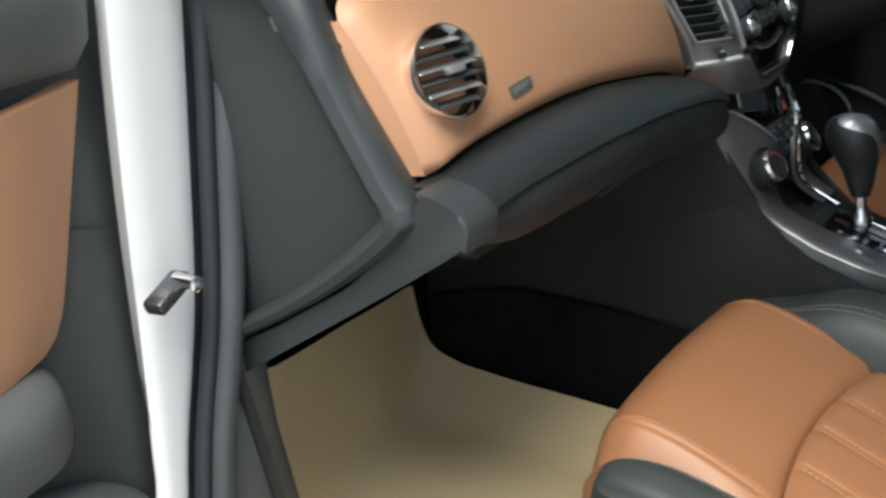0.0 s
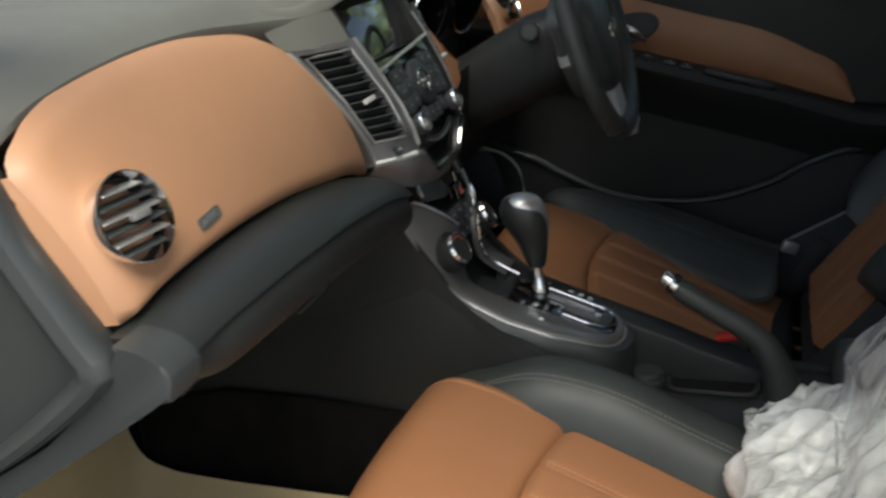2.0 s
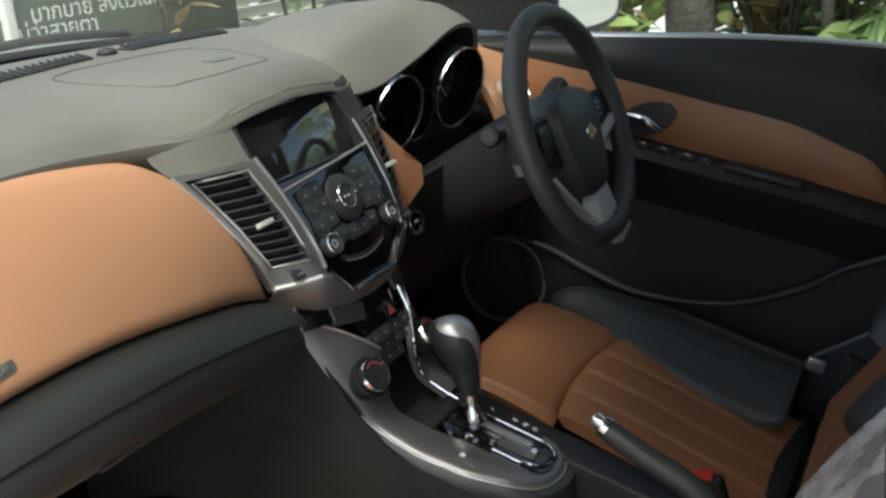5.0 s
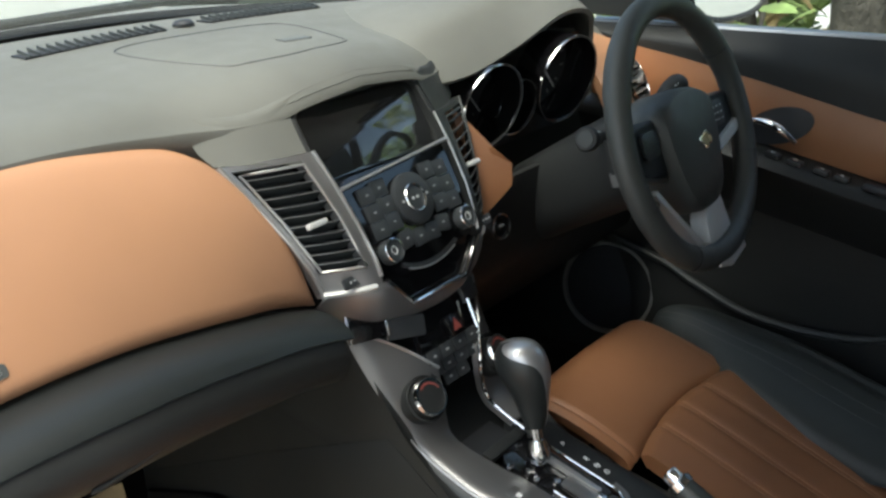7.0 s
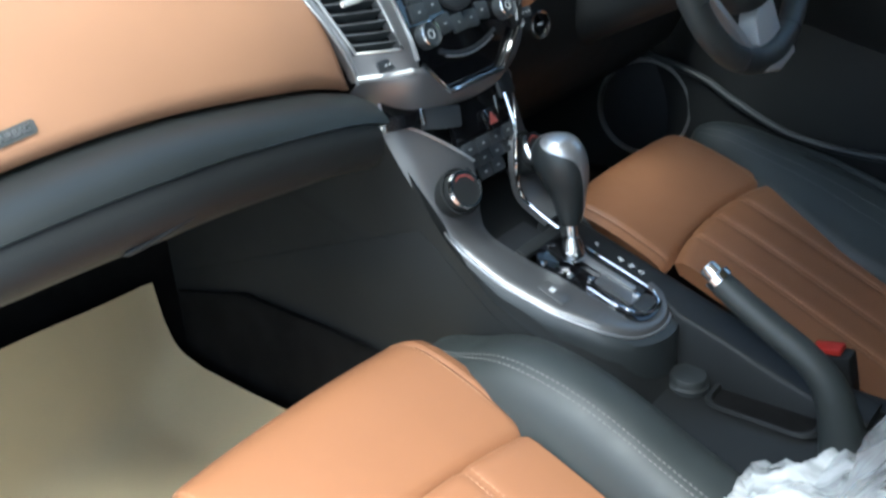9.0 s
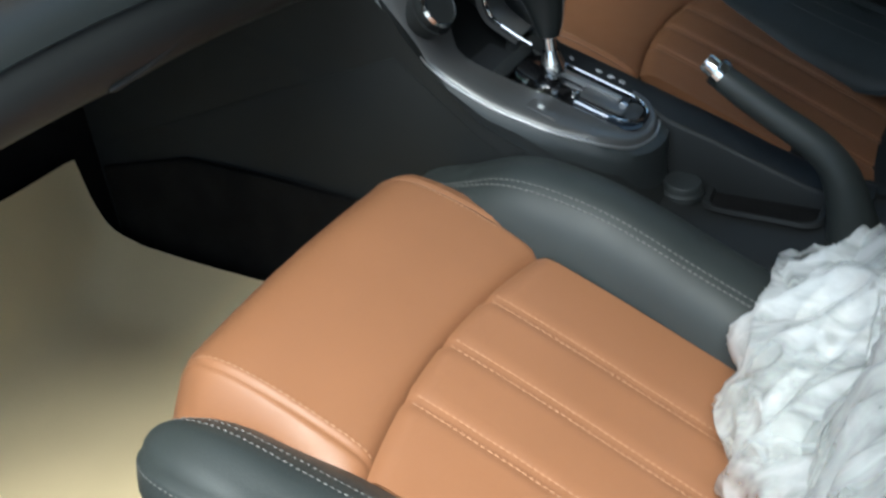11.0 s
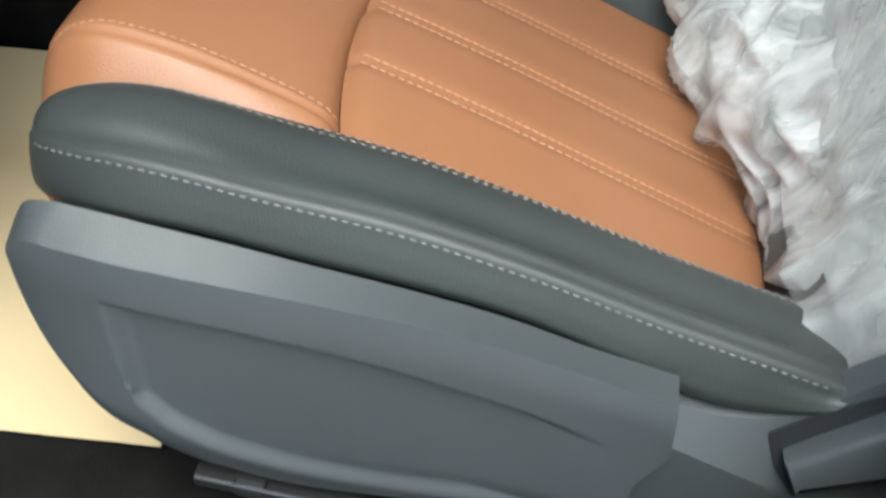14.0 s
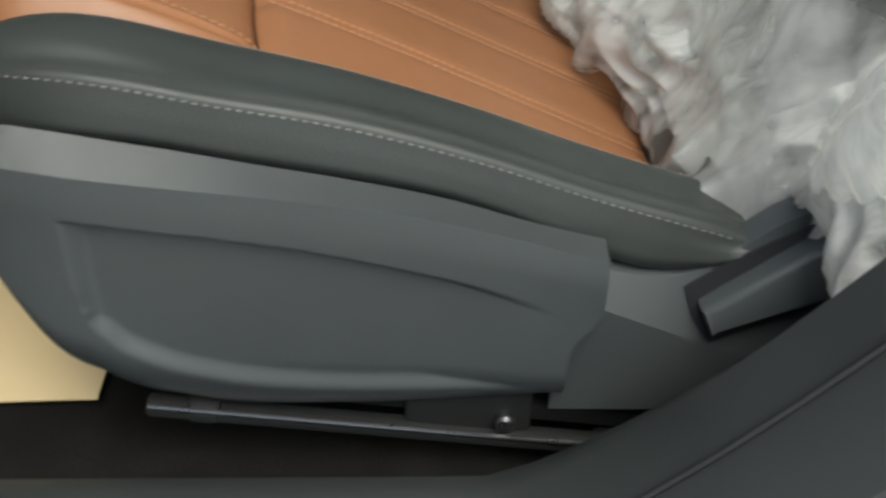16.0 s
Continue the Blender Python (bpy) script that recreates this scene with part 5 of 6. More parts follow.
    # plastic side shield: a flat ledge along its top, an upright face with a sunk field
    z_in = lambda y: curve(y, [-0.24, -0.193, -0.151, -0.096, -0.046, -0.014, 0.027, 0.061, 0.082, 0.094, 0.102], [0.2290, 0.2420, 0.2560, 0.2690, 0.2785, 0.2850, 0.2925, 0.2985, 0.3005, 0.2970, 0.2860])
    z_out = lambda y: curve(y, [-0.24, -0.179, -0.125, -0.071, -0.016, 0.037, 0.07, 0.088, 0.102], [0.2270, 0.2465, 0.2605, 0.2685, 0.2750, 0.2815, 0.2860, 0.2870, 0.2790])
    zl = lambda y: curve(y, [-0.31, -0.193, -0.092, -0.002, 0.050, 0.084, 0.096, 0.1005, 0.102], [0.120, 0.116, 0.110, 0.115, 0.135, 0.172, 0.212, 0.242, 0.258])
    low_rim = lambda y: curve(y, [-0.24, -0.136, -0.069, -0.018, 0.015, 0.039, 0.049, 0.0535], [0.130, 0.130, 0.132, 0.141, 0.153, 0.173, 0.192, 0.225])
    top_rim = lambda y: curve(y, [-0.24, -0.196, -0.165, -0.12, -0.075, -0.015, 0.042, 0.06], [0.185, 0.203, 0.215, 0.228, 0.239, 0.249, 0.257, 0.259])
    ease = lambda v: min(max(v, 0), 1) ** 2 * (3 - 2 * min(max(v, 0), 1))
    rows = []
    for y in np.r_[np.linspace(-0.236, 0.081, 130), 0.084, 0.087, 0.090, 0.093, 0.0955, 0.0975, 0.099, 0.1003, 0.1012, 0.1018]:
        a, o, lo, row = z_in(y), z_out(y), zl(y), []
        end = math.sqrt(max(0.0, 1 - max(0, (y - 0.022) / 0.081) ** 2.2))
        for f in np.r_[-0.07, -0.05, -0.02, np.linspace(0, 0.12, 7), np.linspace(0.125, 0.19, 8), np.linspace(0.195, 0.55, 60), np.linspace(0.557, 1, 46)]:
            if f <= 0.12:
                q, z = (0.010 + 0.020 * f / 0.12, a + (o - a) * f / 0.12) if f >= 0 else ((0.007, a - 0.003) if f > -0.03 else ((0.006, a - 0.016) if f > -0.06 else (-0.06, a - 0.020)))
            else:
                g = (f - 0.12) / 0.88
                z = o + (lo - o) * g
                q = 0.030 + 0.003 * math.sin(math.pi * min(g * 3, 0.5)) - 0.015 * max(0, (g - 0.72) / 0.28) ** 2
            fade = ease((y + 0.215) / 0.09)
            pk = min(ease((z - low_rim(y)) / 0.014), ease((top_rim(y) - z) / 0.006) * fade, ease((0.0535 - y) / 0.012))
            back = 0.016 * ease((0.198 - z) / 0.035) * ease((-0.18 - y) / 0.05)
            row.append(P(W + 0.096 + q * (0.62 + 0.38 * end) - 0.0065 * pk, y + back, z))
        rows.append(row)
    sheet("side_shield", rows, -0.010 * s, SLATE, t, "slate plastic shield with a sunk field", 32)
    # recliner cover behind it: a sloping upper plane over an upright one, with a lever in a slot
    crease = lambda y: lerp(y, [-0.46, -0.293, -0.258, -0.21], [0.095, 0.164, 0.179, 0.200])
    crest = lambda y: lerp(y, [-0.46, -0.33, -0.308, -0.285, -0.26, -0.21], [0.31, 0.232, 0.211, 0.200, 0.200, 0.214])

    def cov(y, z):
        c, tp = crease(y), crest(y)
        return W + 0.098 + 0.019 * min(1, (tp + 0.006 - z) / (tp + 0.006 - c)) - 0.02 * max(0, c - z - 0.03)

    rows = []
    for y in np.linspace(-0.46, -0.214, 26):
        c, tp = crease(y), crest(y)
        zz = np.r_[tp + 0.006, np.linspace(tp, c + 0.003, 8), c, np.linspace(c - 0.003, 0.105, 8)]
        rows.append([P(cov(y, z) - (0.012 if i == 0 else 0), y, z) for i, z in enumerate(zz)])
    rc = sheet("recliner_cover", rows, -0.006 * s, SLATE, t, "slate recliner cover", 25)
    # Thin black plate stands for the slot's dark gap and the lever's shadow.
    prism("lever_gap_shade", [(-0.286, 0.195), (-0.292, 0.178), (-0.303, 0.163), (-0.36, 0.186), (-0.45, 0.222), (-0.45, 0.285), (-0.349, 0.236), (-0.315, 0.215)], lambda u, v, w: P(cov(u, v) + 0.0012 + w, u, v), 0.0012, RUBBER, rc)
    prism("recliner_lever", [(-0.294, 0.189), (-0.301, 0.174), (-0.36, 0.200), (-0.45, 0.238), (-0.45, 0.276), (-0.348, 0.228)], lambda u, v, w: P(cov(u, v) + 0.002 + w, u, v), 0.014, SLATE, rc, "recliner lever in its slot", 0.004)
    # base pan, rails and bracket
    block("base_pan", pose(cx, -0.14 + dy, 0.128 + dz), (0.40, 0.42, 0.06), DARK, t, "dark seat base", 0.02)
    for sd in (-1, 1):
        m = Matrix.Translation(P(sd * 0.262, -0.125, 0.083 - dz)) @ pose(0, 0, 0, 7.6)
        r_ = block("seat_rail", m, (0.014, 0.32, 0.010), DARK, t, "steel seat rail", 0.003)
        tube("rail_edge", [m @ Vector((s * sd * 0.008, y, 0.007)) for y in np.linspace(-0.16, 0.158, 12)], 0.0016, STEEL, r_, "bright rail edge", n=8)
        block("rail_guide", m @ pose(-s * sd * 0.016, -0.01, 0.012), (0.012, 0.30, 0.014), DARK, r_, "", 0.003)
        block("rail_cap", m @ pose(0, 0.125, 0.002), (0.018, 0.020, 0.014), DARK, r_, "", 0.004)
        block("rail_foot", m @ pose(0, -0.15, -0.012), (0.03, 0.05, 0.026), DARK, r_, "", 0.003)
        br = block("rail_bracket", Matrix.Translation(P(sd * 0.256, -0.165, 0.098 - dz)), (0.012, 0.08, 0.040), DARK, t, "", 0.003)
        turned("bolt", [(0, 0), (0.007, 0), (0.007, 0.005), (0.005, 0.007), (0, 0.007)], facing(P(sd * 0.262, -0.188, 0.090 - dz), (s * sd, 0, 0)), STEEL, br, n=12)
    # backrest: reclined slab with a tan insert between black bolsters
    B0, lean = (np.array((-0.315, 0.185)), radians(37)) if s < 0 else (np.array((-0.378, 0.185)), radians(40))
    up, nr = np.array((-math.sin(lean), math.cos(lean))), np.array((math.cos(lean), math.sin(lean)))

    def bk(q, h, d):
        y, z = B0 + up * h + nr * d
        return P(q, y, z)

    hs = np.linspace(0.02, 0.60, 22)
    sheet("back_insert", [[bk(q, h, 0.018 - (0.045 if s < 0 else 0.0) * max(0, 1 - h / 0.42) + 0.012 * math.sin(h * 5.2) + pleat(q)) for h in hs] for q in np.linspace(-0.135, 0.135, 41)], -0.02 * s, TAN_SEAT_AND_SHADE, t, "tan leather backrest insert")
    for sd in (-1, 1):
        rings = []
        for h in np.linspace(0.14, 0.63, 26):
            k = math.sqrt(max(0.02, 1 - max(0, (h - 0.50) / 0.135) ** 2)) * (1 - 0.12 * max(0, h - 0.3)) * math.sqrt(max(0.05, 1 - max(0, (0.21 - h) / 0.075) ** 2))
            sec = [(0.130, 0.012), (0.140, 0.030), (0.165, 0.066), (0.195, 0.074), (0.228, 0.060), (0.245, 0.02), (0.238, -0.05), (0.20, -0.085), (0.13, -0.085)]
            rings.append([bk(sd * (0.12 + (q - 0.12) * k), h, d * (0.55 + 0.45 * k)) for q, d in spl(sec, 26, True)])
        loft("back_bolster", rings, BLACK_LEATHER, t, "black leather backrest bolster")
    rings = []
    for h in np.linspace(-0.02, 0.62, 12):
        rings.append([bk(q, h, d) for q, d in ((-0.135, 0.004), (0.135, 0.004), (0.20, -0.06), (0.19, -0.105), (-0.19, -0.105), (-0.20, -0.06))])
    loft("back_shell", rings, DARK, t, "dark backrest shell")
    rings = []
    for h, a, b in ((0.665, 0.06, 0.02), (0.675, 0.115, 0.042), (0.73, 0.135, 0.050), (0.79, 0.130, 0.046), (0.825, 0.10, 0.03), (0.832, 0.04, 0.012)):
        rings.append([bk(a * math.cos(w_), h, -0.03 + b * math.sin(w_)) for w_ in np.linspace(0, 2 * np.pi, 28, endpoint=False)])
    loft("head_restraint", rings, BLACK_LEATHER, t, "black head restraint")
    for q in (-0.06, 0.06):
        tube("restraint_post", [bk(q, 0.58, -0.03), bk(q, 0.68, -0.03)], 0.006, CHROME, t, n=10)
    return t


front_seat(-1, -0.355, 0.0, 0.0, "tan and black leather front passenger seat with white stitching")
front_seat(1, 0.362, 0.042, -0.002, "tan and black leather driver's seat behind the wheel")

# ---------- polythene cover over the passenger backrest ----------
cover = thing("plastic_seat_cover", (-0.355, -0.35, 0.2), "crumpled clear polythene cover bunched on the passenger seat", "plastic cover")


def folds(u, v, p, k):
    """Soft gathered billows with narrow valleys, and long creases across them."""
    o = Vector((5.1 * k, 2.7 * k, 8.3 * k))
    w1, w2 = noise.noise(p * 6 + o), noise.noise(p * 12 + o)
    a = abs(math.sin(math.pi * (4.2 * u + 0.8 * v + 2.0 * w1 + 0.37 * k)))
    b = abs(math.sin(math.pi * (5.0 * u - 3.4 * v + 2.4 * w2)))
    return 0.50 * a ** 0.8 + 0.22 * b * (0.3 + a) + 0.75 * noise.noise(p * 7 + o) + 0.12 * abs(noise.noise(p * 20 + o)) - 0.40


def crumple(name, f, nu, nv, amp, material, label, k=0):
    g = np.array([[f(u, v) for v in np.linspace(0, 1, nv)] for u in np.linspace(0, 1, nu)])
    n = normals(g)
    for i in range(nu):
        for j in range(nv):
            g[i, j] += n[i, j] * amp * folds(i / nu, j / nv, Vector(g[i, j]), k)
    faces = [(i * nv + j, (i + 1) * nv + j, (i + 1) * nv + j + 1, i * nv + j + 1) for i in range(nu - 1) for j in range(nv - 1)]
    return raw(name, g.reshape(-1, 3).tolist(), faces, material, cover, label, sharp=180, fix=False)


HX = [-0.71, -0.64, -0.60, -0.57, -0.53, -0.50, -0.45, -0.40, -0.345, -0.27, -0.22, -0.16, -0.10, -0.05]
HY = [-0.362, -0.357, -0.348, -0.344, -0.350, -0.332, -0.302, -0.286, -0.262, -0.230, -0.236, -0.244, -0.264, -0.30]
HZ = [0.195, 0.225, 0.250, 0.240, 0.200, 0.180, 0.183, 0.188, 0.194, 0.210, 0.232, 0.264, 0.270, 0.25]


def heap(u, v):
    x = -0.680 + 0.570 * u
    prof = spl([(-0.022, -0.012), (0.0, 0.008), (0.004, 0.040), (-0.020, 0.085), (-0.060, 0.120), (-0.105, 0.155), (-0.165, 0.215), (-0.20, 0.262)], 40)
    y, z = (float(np.interp(v * 39, range(40), prof[:, k])) for k in (0, 1))
    z *= 0.9
    hump = 0.92 + 0.12 * math.sin(math.pi * min(max(u * 1.1, 0), 1)) + 0.10 * math.sin(17 * u)
    hump *= 1 - 0.55 * min(max((u - 0.72) / 0.25, 0), 1)
    return x, lerp(x, HX, HY) + y + 0.004 * math.sin(40 * u), lerp(x, HX, HZ) + z * hump


for k, (back, lift, amp) in enumerate(((0.0, 0.0, 0.030), (0.016, 0.0, 0.034), (0.034, -0.004, 0.030))):
    crumple("bunched_film", lambda u, v: np.array(heap(u, v)) + (0.010 * k * math.sin(14 * v), -back, lift), 170, 120, amp, FILMS[k], "milky bunched folds of film", k)


def drape(u, v):
    q = (-0.285 + 0.57 * u) * min(1, 0.86 + 0.9 * v)
    h = 0.02 + 0.86 * v
    lean = radians(37)
    d = 0.035 + 0.063 * min(max((h - 0.04) / 0.16, 0), 1) - 2.0 * max(0, abs(q) - 0.20) ** 1.3 - 0.35 * max(0, h - 0.66) ** 1.2
    y, z = -0.315 - math.sin(lean) * h + math.cos(lean) * d, 0.185 + math.cos(lean) * h + math.sin(lean) * d
    return -0.355 + q * (1 - 0.25 * max(0, h - 0.5)), y, z


crumple("draped_film", drape, 110, 110, 0.016, FILM_THIN, "clear film over the backrest")


def hem(u, v):
    """The rolled lower edge that hangs off the outer corner of the cushion."""
    x = -0.475 - 0.20 * u
    a, r = 2 * math.pi * v, 0.030 + 0.008 * math.sin(9 * u)
    return x, -0.352 - 0.02 * u + r * math.cos(a), 0.168 + 0.42 * max(0, u - 0.12) ** 1.25 * 0.55 + 1.25 * r * math.sin(a)


crumple("rolled_hem", hem, 70, 60, 0.016, FILMS[2], "rolled hem of film", 5)

# ---------- floor and mat ----------
fl = []
for x in np.linspace(-0.70, 0.70, 15):
    toe = 0.62 - 0.10 * min(1, max(0, (abs(x) - 0.15) / 0.4))
    fl.append([(x, y, z) for y, z in ((-1.45, 0.045), (-0.8, 0.045), (0.0, 0.045), (toe - 0.05, 0.045), (toe, 0.06), (toe + 0.04, 0.16), (toe + 0.08, 0.32), (toe + 0.12, 0.56))])
floor = tagged(sheet("floor", fl, 0.03, CARPET, None, "", 30), "dark carpeted car floor with rising toe board", "floor", kind="structure")
mat_rows = []
for x in np.linspace(-0.566, -0.133, 26):
    toe = 0.605 - 0.10 * min(1, max(0, (abs(x) - 0.15) / 0.4))
    ze = 0.215 + 0.163 * (-0.12 - x)
    prof = spl([(0.085 + 0.05 * max(0, (x + 0.45)), 0.052), (0.25, 0.050), (toe - 0.10, 0.052), (toe - 0.03, 0.060), (toe + 0.005, 0.09), (toe + 0.022, 0.15), (toe + 0.02 + 0.16 * (ze - 0.13), ze)], 40)
    mat_rows.append([(x - 0.008 * max(0, (x + 0.30) / 0.167) + 0.16 * max(0, z - 0.07) * max(0, (-0.40 - x) / 0.18), y, z + 0.0035 * noise.noise(Vector((x * 6, y * 7, 1))) + 0.003 + 0.048 * max(0, (x + 0.235) / 0.102) ** 1.4 * (1 - min(max((z - 0.06) / 0.1, 0), 1))) for y, z in prof])
fm = sheet("floor_mat", mat_rows, 0.0012, KRAFT, None, "", 60)
tagged(fm, "creased kraft paper mat covering the passenger footwell", "floor mat")

# ---------- driver's door ----------
door = thing("driver_door", (0.72, -0.1, 0.05), "closed driver's door with tan insert and dark trim", "car door")
belt = lambda y: curve(y, [-0.6, -0.456, -0.237, 0.104, 0.40], [0.695, 0.708, 0.733, 0.752, 0.765])
itop = lambda y: curve(y, [-0.40, -0.385, -0.36, -0.33, -0.254, -0.112, 0.072, 0.212, 0.33], [0.475, 0.515, 0.545, 0.560, 0.597, 0.637, 0.687, 0.720, 0.742])
ilow = lambda y: lerp(y, [-0.40, -0.259, -0.116, -0.025, 0.10, 0.33], [0.468, 0.510, 0.545, 0.568, 0.600, 0.645])
ys = np.linspace(-0.62, 0.34, 40)
sheet("upper_trim", [[(0.725 - 0.030 * math.sin(math.pi * min(1, f * 1.6 + 0.06) * 0.5), y, belt(y) + (itop(max(y, -0.40)) - 0.004 - belt(y)) * f) for f in np.linspace(0, 1, 9)] for y in ys], 0.008, DARK, door, "grained dark upper door trim")
sheet("window_ledge", [[(x, y, belt(y) + dz) for x, dz in ((0.74, 0.006), (0.732, 0.007), (0.725, 0.004), (0.721, -0.004))] for y in ys], 0.004, SATIN, door, "bright strip along the window ledge")
ys = np.linspace(-0.397, 0.33, 44)
# Shade on the door is put into the insert's deeper tan.
sheet("insert", [[(0.692 - 0.006 * math.sin(math.pi * f), y, itop(y) + (ilow(y) - itop(y)) * f) for f in np.linspace(0, 1, 10)] for y in ys], 0.008, TAN_SEAT_AND_SHADE, door, "tan leather door insert")
ys = np.linspace(-0.55, 0.33, 40)
sheet("arm_rest", [[(x, y, ilow(max(y, -0.40)) + dz - 0.10 * max(0, -0.40 - y)) for x, dz in ((0.700, 0.0), (0.670, -0.004), (0.650, -0.010), (0.642, -0.022), (0.655, -0.050), (0.690, -0.085), (0.705, -0.12))] for y in ys], 0.008, DARK, door, "dark armrest with switches")
plow = spl([(0.34, 0.40), (0.20, 0.36), (0.138, 0.328), (0.026, 0.284), (-0.128, 0.277), (-0.255, 0.315), (-0.335, 0.361), (-0.45, 0.40), (-0.56, 0.41)], 40)
sheet("lower_trim", [[(0.712, y, z) for z in np.linspace(ilow(max(y, -0.40)) + 0.03, 0.13, 8)] for y in np.linspace(-0.60, 0.34, 20)], 0.01, DARK, door, "dark lower door trim")
tube("pocket_lip", [(0.690, y, z) for y, z in plow], 0.007, GREY, door, "moulded lip of the door pocket", n=8)
sheet("pocket_wall", [[(0.700 - 0.012 * f, y, z - 0.16 * f) for f in np.linspace(0, 1, 5)] for y, z in plow], 0.006, DARK, door, "dark pocket wall")
for y in (0.0, -0.035, -0.075, -0.105):
    k = block("window_switch", pose(0.662, y, ilow(y) - 0.003, 16, 0, 0), (0.016, 0.022, 0.008), BUTTON, door, "", 0.002)
    block("switch_mark", pose(0.662, y, ilow(y) + 0.0012, 16), (0.004, 0.006, 0.0008), WHITE_MARK, k, bevel=0)
block("door_pull", pose(0.662, -0.20, ilow(-0.20) - 0.002, 14), (0.022, 0.13, 0.012), RUBBER, door, "dark grab recess", 0.004)
m = facing((0.6855, 0.000, 0.612), (-1, 0, 0.05), (0, 0, 1))
bz = plate("handle_bezel", m @ pose(0, 0, -0.004, 0, 0, 14), [(0.054 * math.cos(t), 0.028 * math.sin(t)) for t in np.linspace(0, 2 * np.pi, 32, endpoint=False)], 0.0055, RUBBER, door, "dark oval handle recess", 0.002)
tube("door_handle", spl([(0.676, 0.045, 0.621), (0.670, 0.02, 0.620), (0.668, -0.005, 0.612), (0.674, -0.030, 0.590)], 18), np.interp(np.linspace(0, 1, 18), [0, 0.2, 0.7, 1], [0.003, 0.006, 0.0075, 0.004]), CHROME, bz, "chrome door handle", n=10)
m = facing((0.688, 0.300, 0.292), (-1, -0.15, 0.1))
sp = turned("speaker_ring", [(0.083, 0.0), (0.088, 0.006), (0.086, 0.012), (0.081, 0.012), (0.079, 0.004)], m, SATIN, door, "glossy speaker ring", 48)
turned("speaker_mesh", [(0, 0.0), (0.081, 0.0), (0.079, 0.005), (0, 0.009)], m, RUBBER, sp, n=32)
block("window_lock_pin", pose(0.712, -0.44, belt(-0.44) + 0.010), (0.009, 0.009, 0.03), DARK, door, "", 0.002)

# seat belt on the right pillar
bl = thing("seat_belt", (0.64, -0.50, 0.2), "dark seat belt hanging with steel tongue", "seat belt")
p = spl([(0.665, -0.53, 1.02), (0.640, -0.505, 0.72), (0.612, -0.485, 0.52), (0.600, -0.47, 0.32), (0.61, -0.46, 0.16)], 24)
sheet("webbing", [[(x, y + d, z + 0.25 * d) for d in (-0.023, 0, 0.023)] for x, y, z in p], 0.0015, WEBBING, bl, "dark webbing")
m = facing((0.598, -0.478, 0.520), (-0.9, 0.1, 0.3))
tg = plate("tongue", m, rounded(0.030, 0.046, 0.006), 0.003, CHROME, bl, "steel belt tongue", 0.0006)
plate("tongue_gap", m @ pose(0, -0.004, 0.0026), rounded(0.016, 0.018, 0.003), 0.001, RUBBER, tg)
block("belt_anchor", pose(0.575, -0.300, 0.232, 20, 0, 10), (0.012, 0.030, 0.022), SATIN, bl, "pale steel belt anchor", 0.003)
block("anchor_strap", pose(0.60, -0.335, 0.185, 25), (0.010, 0.03, 0.12), WEBBING, bl, "", 0.002)

# ---------- body shell round the cabin ----------
pil = tagged(new("a_pillar"), "white painted door pillar with black rubber seal", "door pillar", kind="structure")
pil.location = (-0.74, 0.45, 0.05)
L = spl([(-0.80, 0.02), (-0.797, 0.18), (-0.791, 0.33), (-0.779, 0.478), (-0.766, 0.621), (-0.750, 0.754), (-0.738, 0.83), (-0.71, 0.93)], 40)
R = spl([(-0.79, 0.02), (-0.785, 0.18), (-0.763, 0.33), (-0.722, 0.478), (-0.698, 0.621), (-0.678, 0.754), (-0.664, 0.83), (-0.63, 0.93)], 40)
R[:, 0] += 0.008
R[:8, 0] = np.maximum(R[:8, 0], L[:8, 0] + 0.02)
lean = lambda z: 0.425 - 0.55 * max(0, z - 0.80)
sheet("hinge_face", [[(l[0] + (r[0] - l[0]) * f, lean(l[1]) + 0.006 * (2 * f - 1) ** 4, l[1] + (r[1] - l[1]) * f) for l, r in zip(L, R)] for f in np.linspace(0, 1, 8)], 0.03, BODY, pil, "white painted hinge face")
S = np.array([(x + 0.006, lean(z) - 0.008, z) for x, z in R])
sheet("seal_base", [[(x + 0.040 * f - 0.004, lean(z) + 0.004, z) for x, z in R] for f in np.linspace(0, 1, 4)], 0.006, RUBBER, pil, "black seal channel")
# Black tube stands for the shade in the groove beside the seal lip.
tube("seal_groove_shade", S, 0.0085, RUBBER, pil, "black tube for the shaded groove beside the seal", n=14)
tube("seal_lip", S + [0.017, -0.006, 0], 0.0135, SEAL, pil, "soft grey seal lip", n=12)
st = block("check_strap", pose(-0.764, 0.402, 0.515, 0, -16, 12), (0.046, 0.020, 0.013), STEEL, pil, "steel door check strap", 0.003)
turned("strap_pin", [(0, -0.014), (0.007, -0.014), (0.007, 0.012), (0.004, 0.014), (0, 0.014)], facing((-0.750, 0.392, 0.521), (0, -1, 0)), CHROME, st, n=16)

for s in (-1, 1):
    tagged(sheet("kick_panel", [[(s * (0.700 - (0.02 if s > 0 else 0.17) * (0.40 - z)), y, z) for z in np.linspace(0.62 if s > 0 else 0.45, 0.04, 8)] for y in np.linspace(0.41 if s < 0 else 0.30, 0.80, 7)], 0.01, GREY, None), "charcoal footwell kick panel", "trim", kind="structure")
pillar_edge = lambda z: float(np.interp(z, R[:, 1], R[:, 0])) + 0.030
rows = []
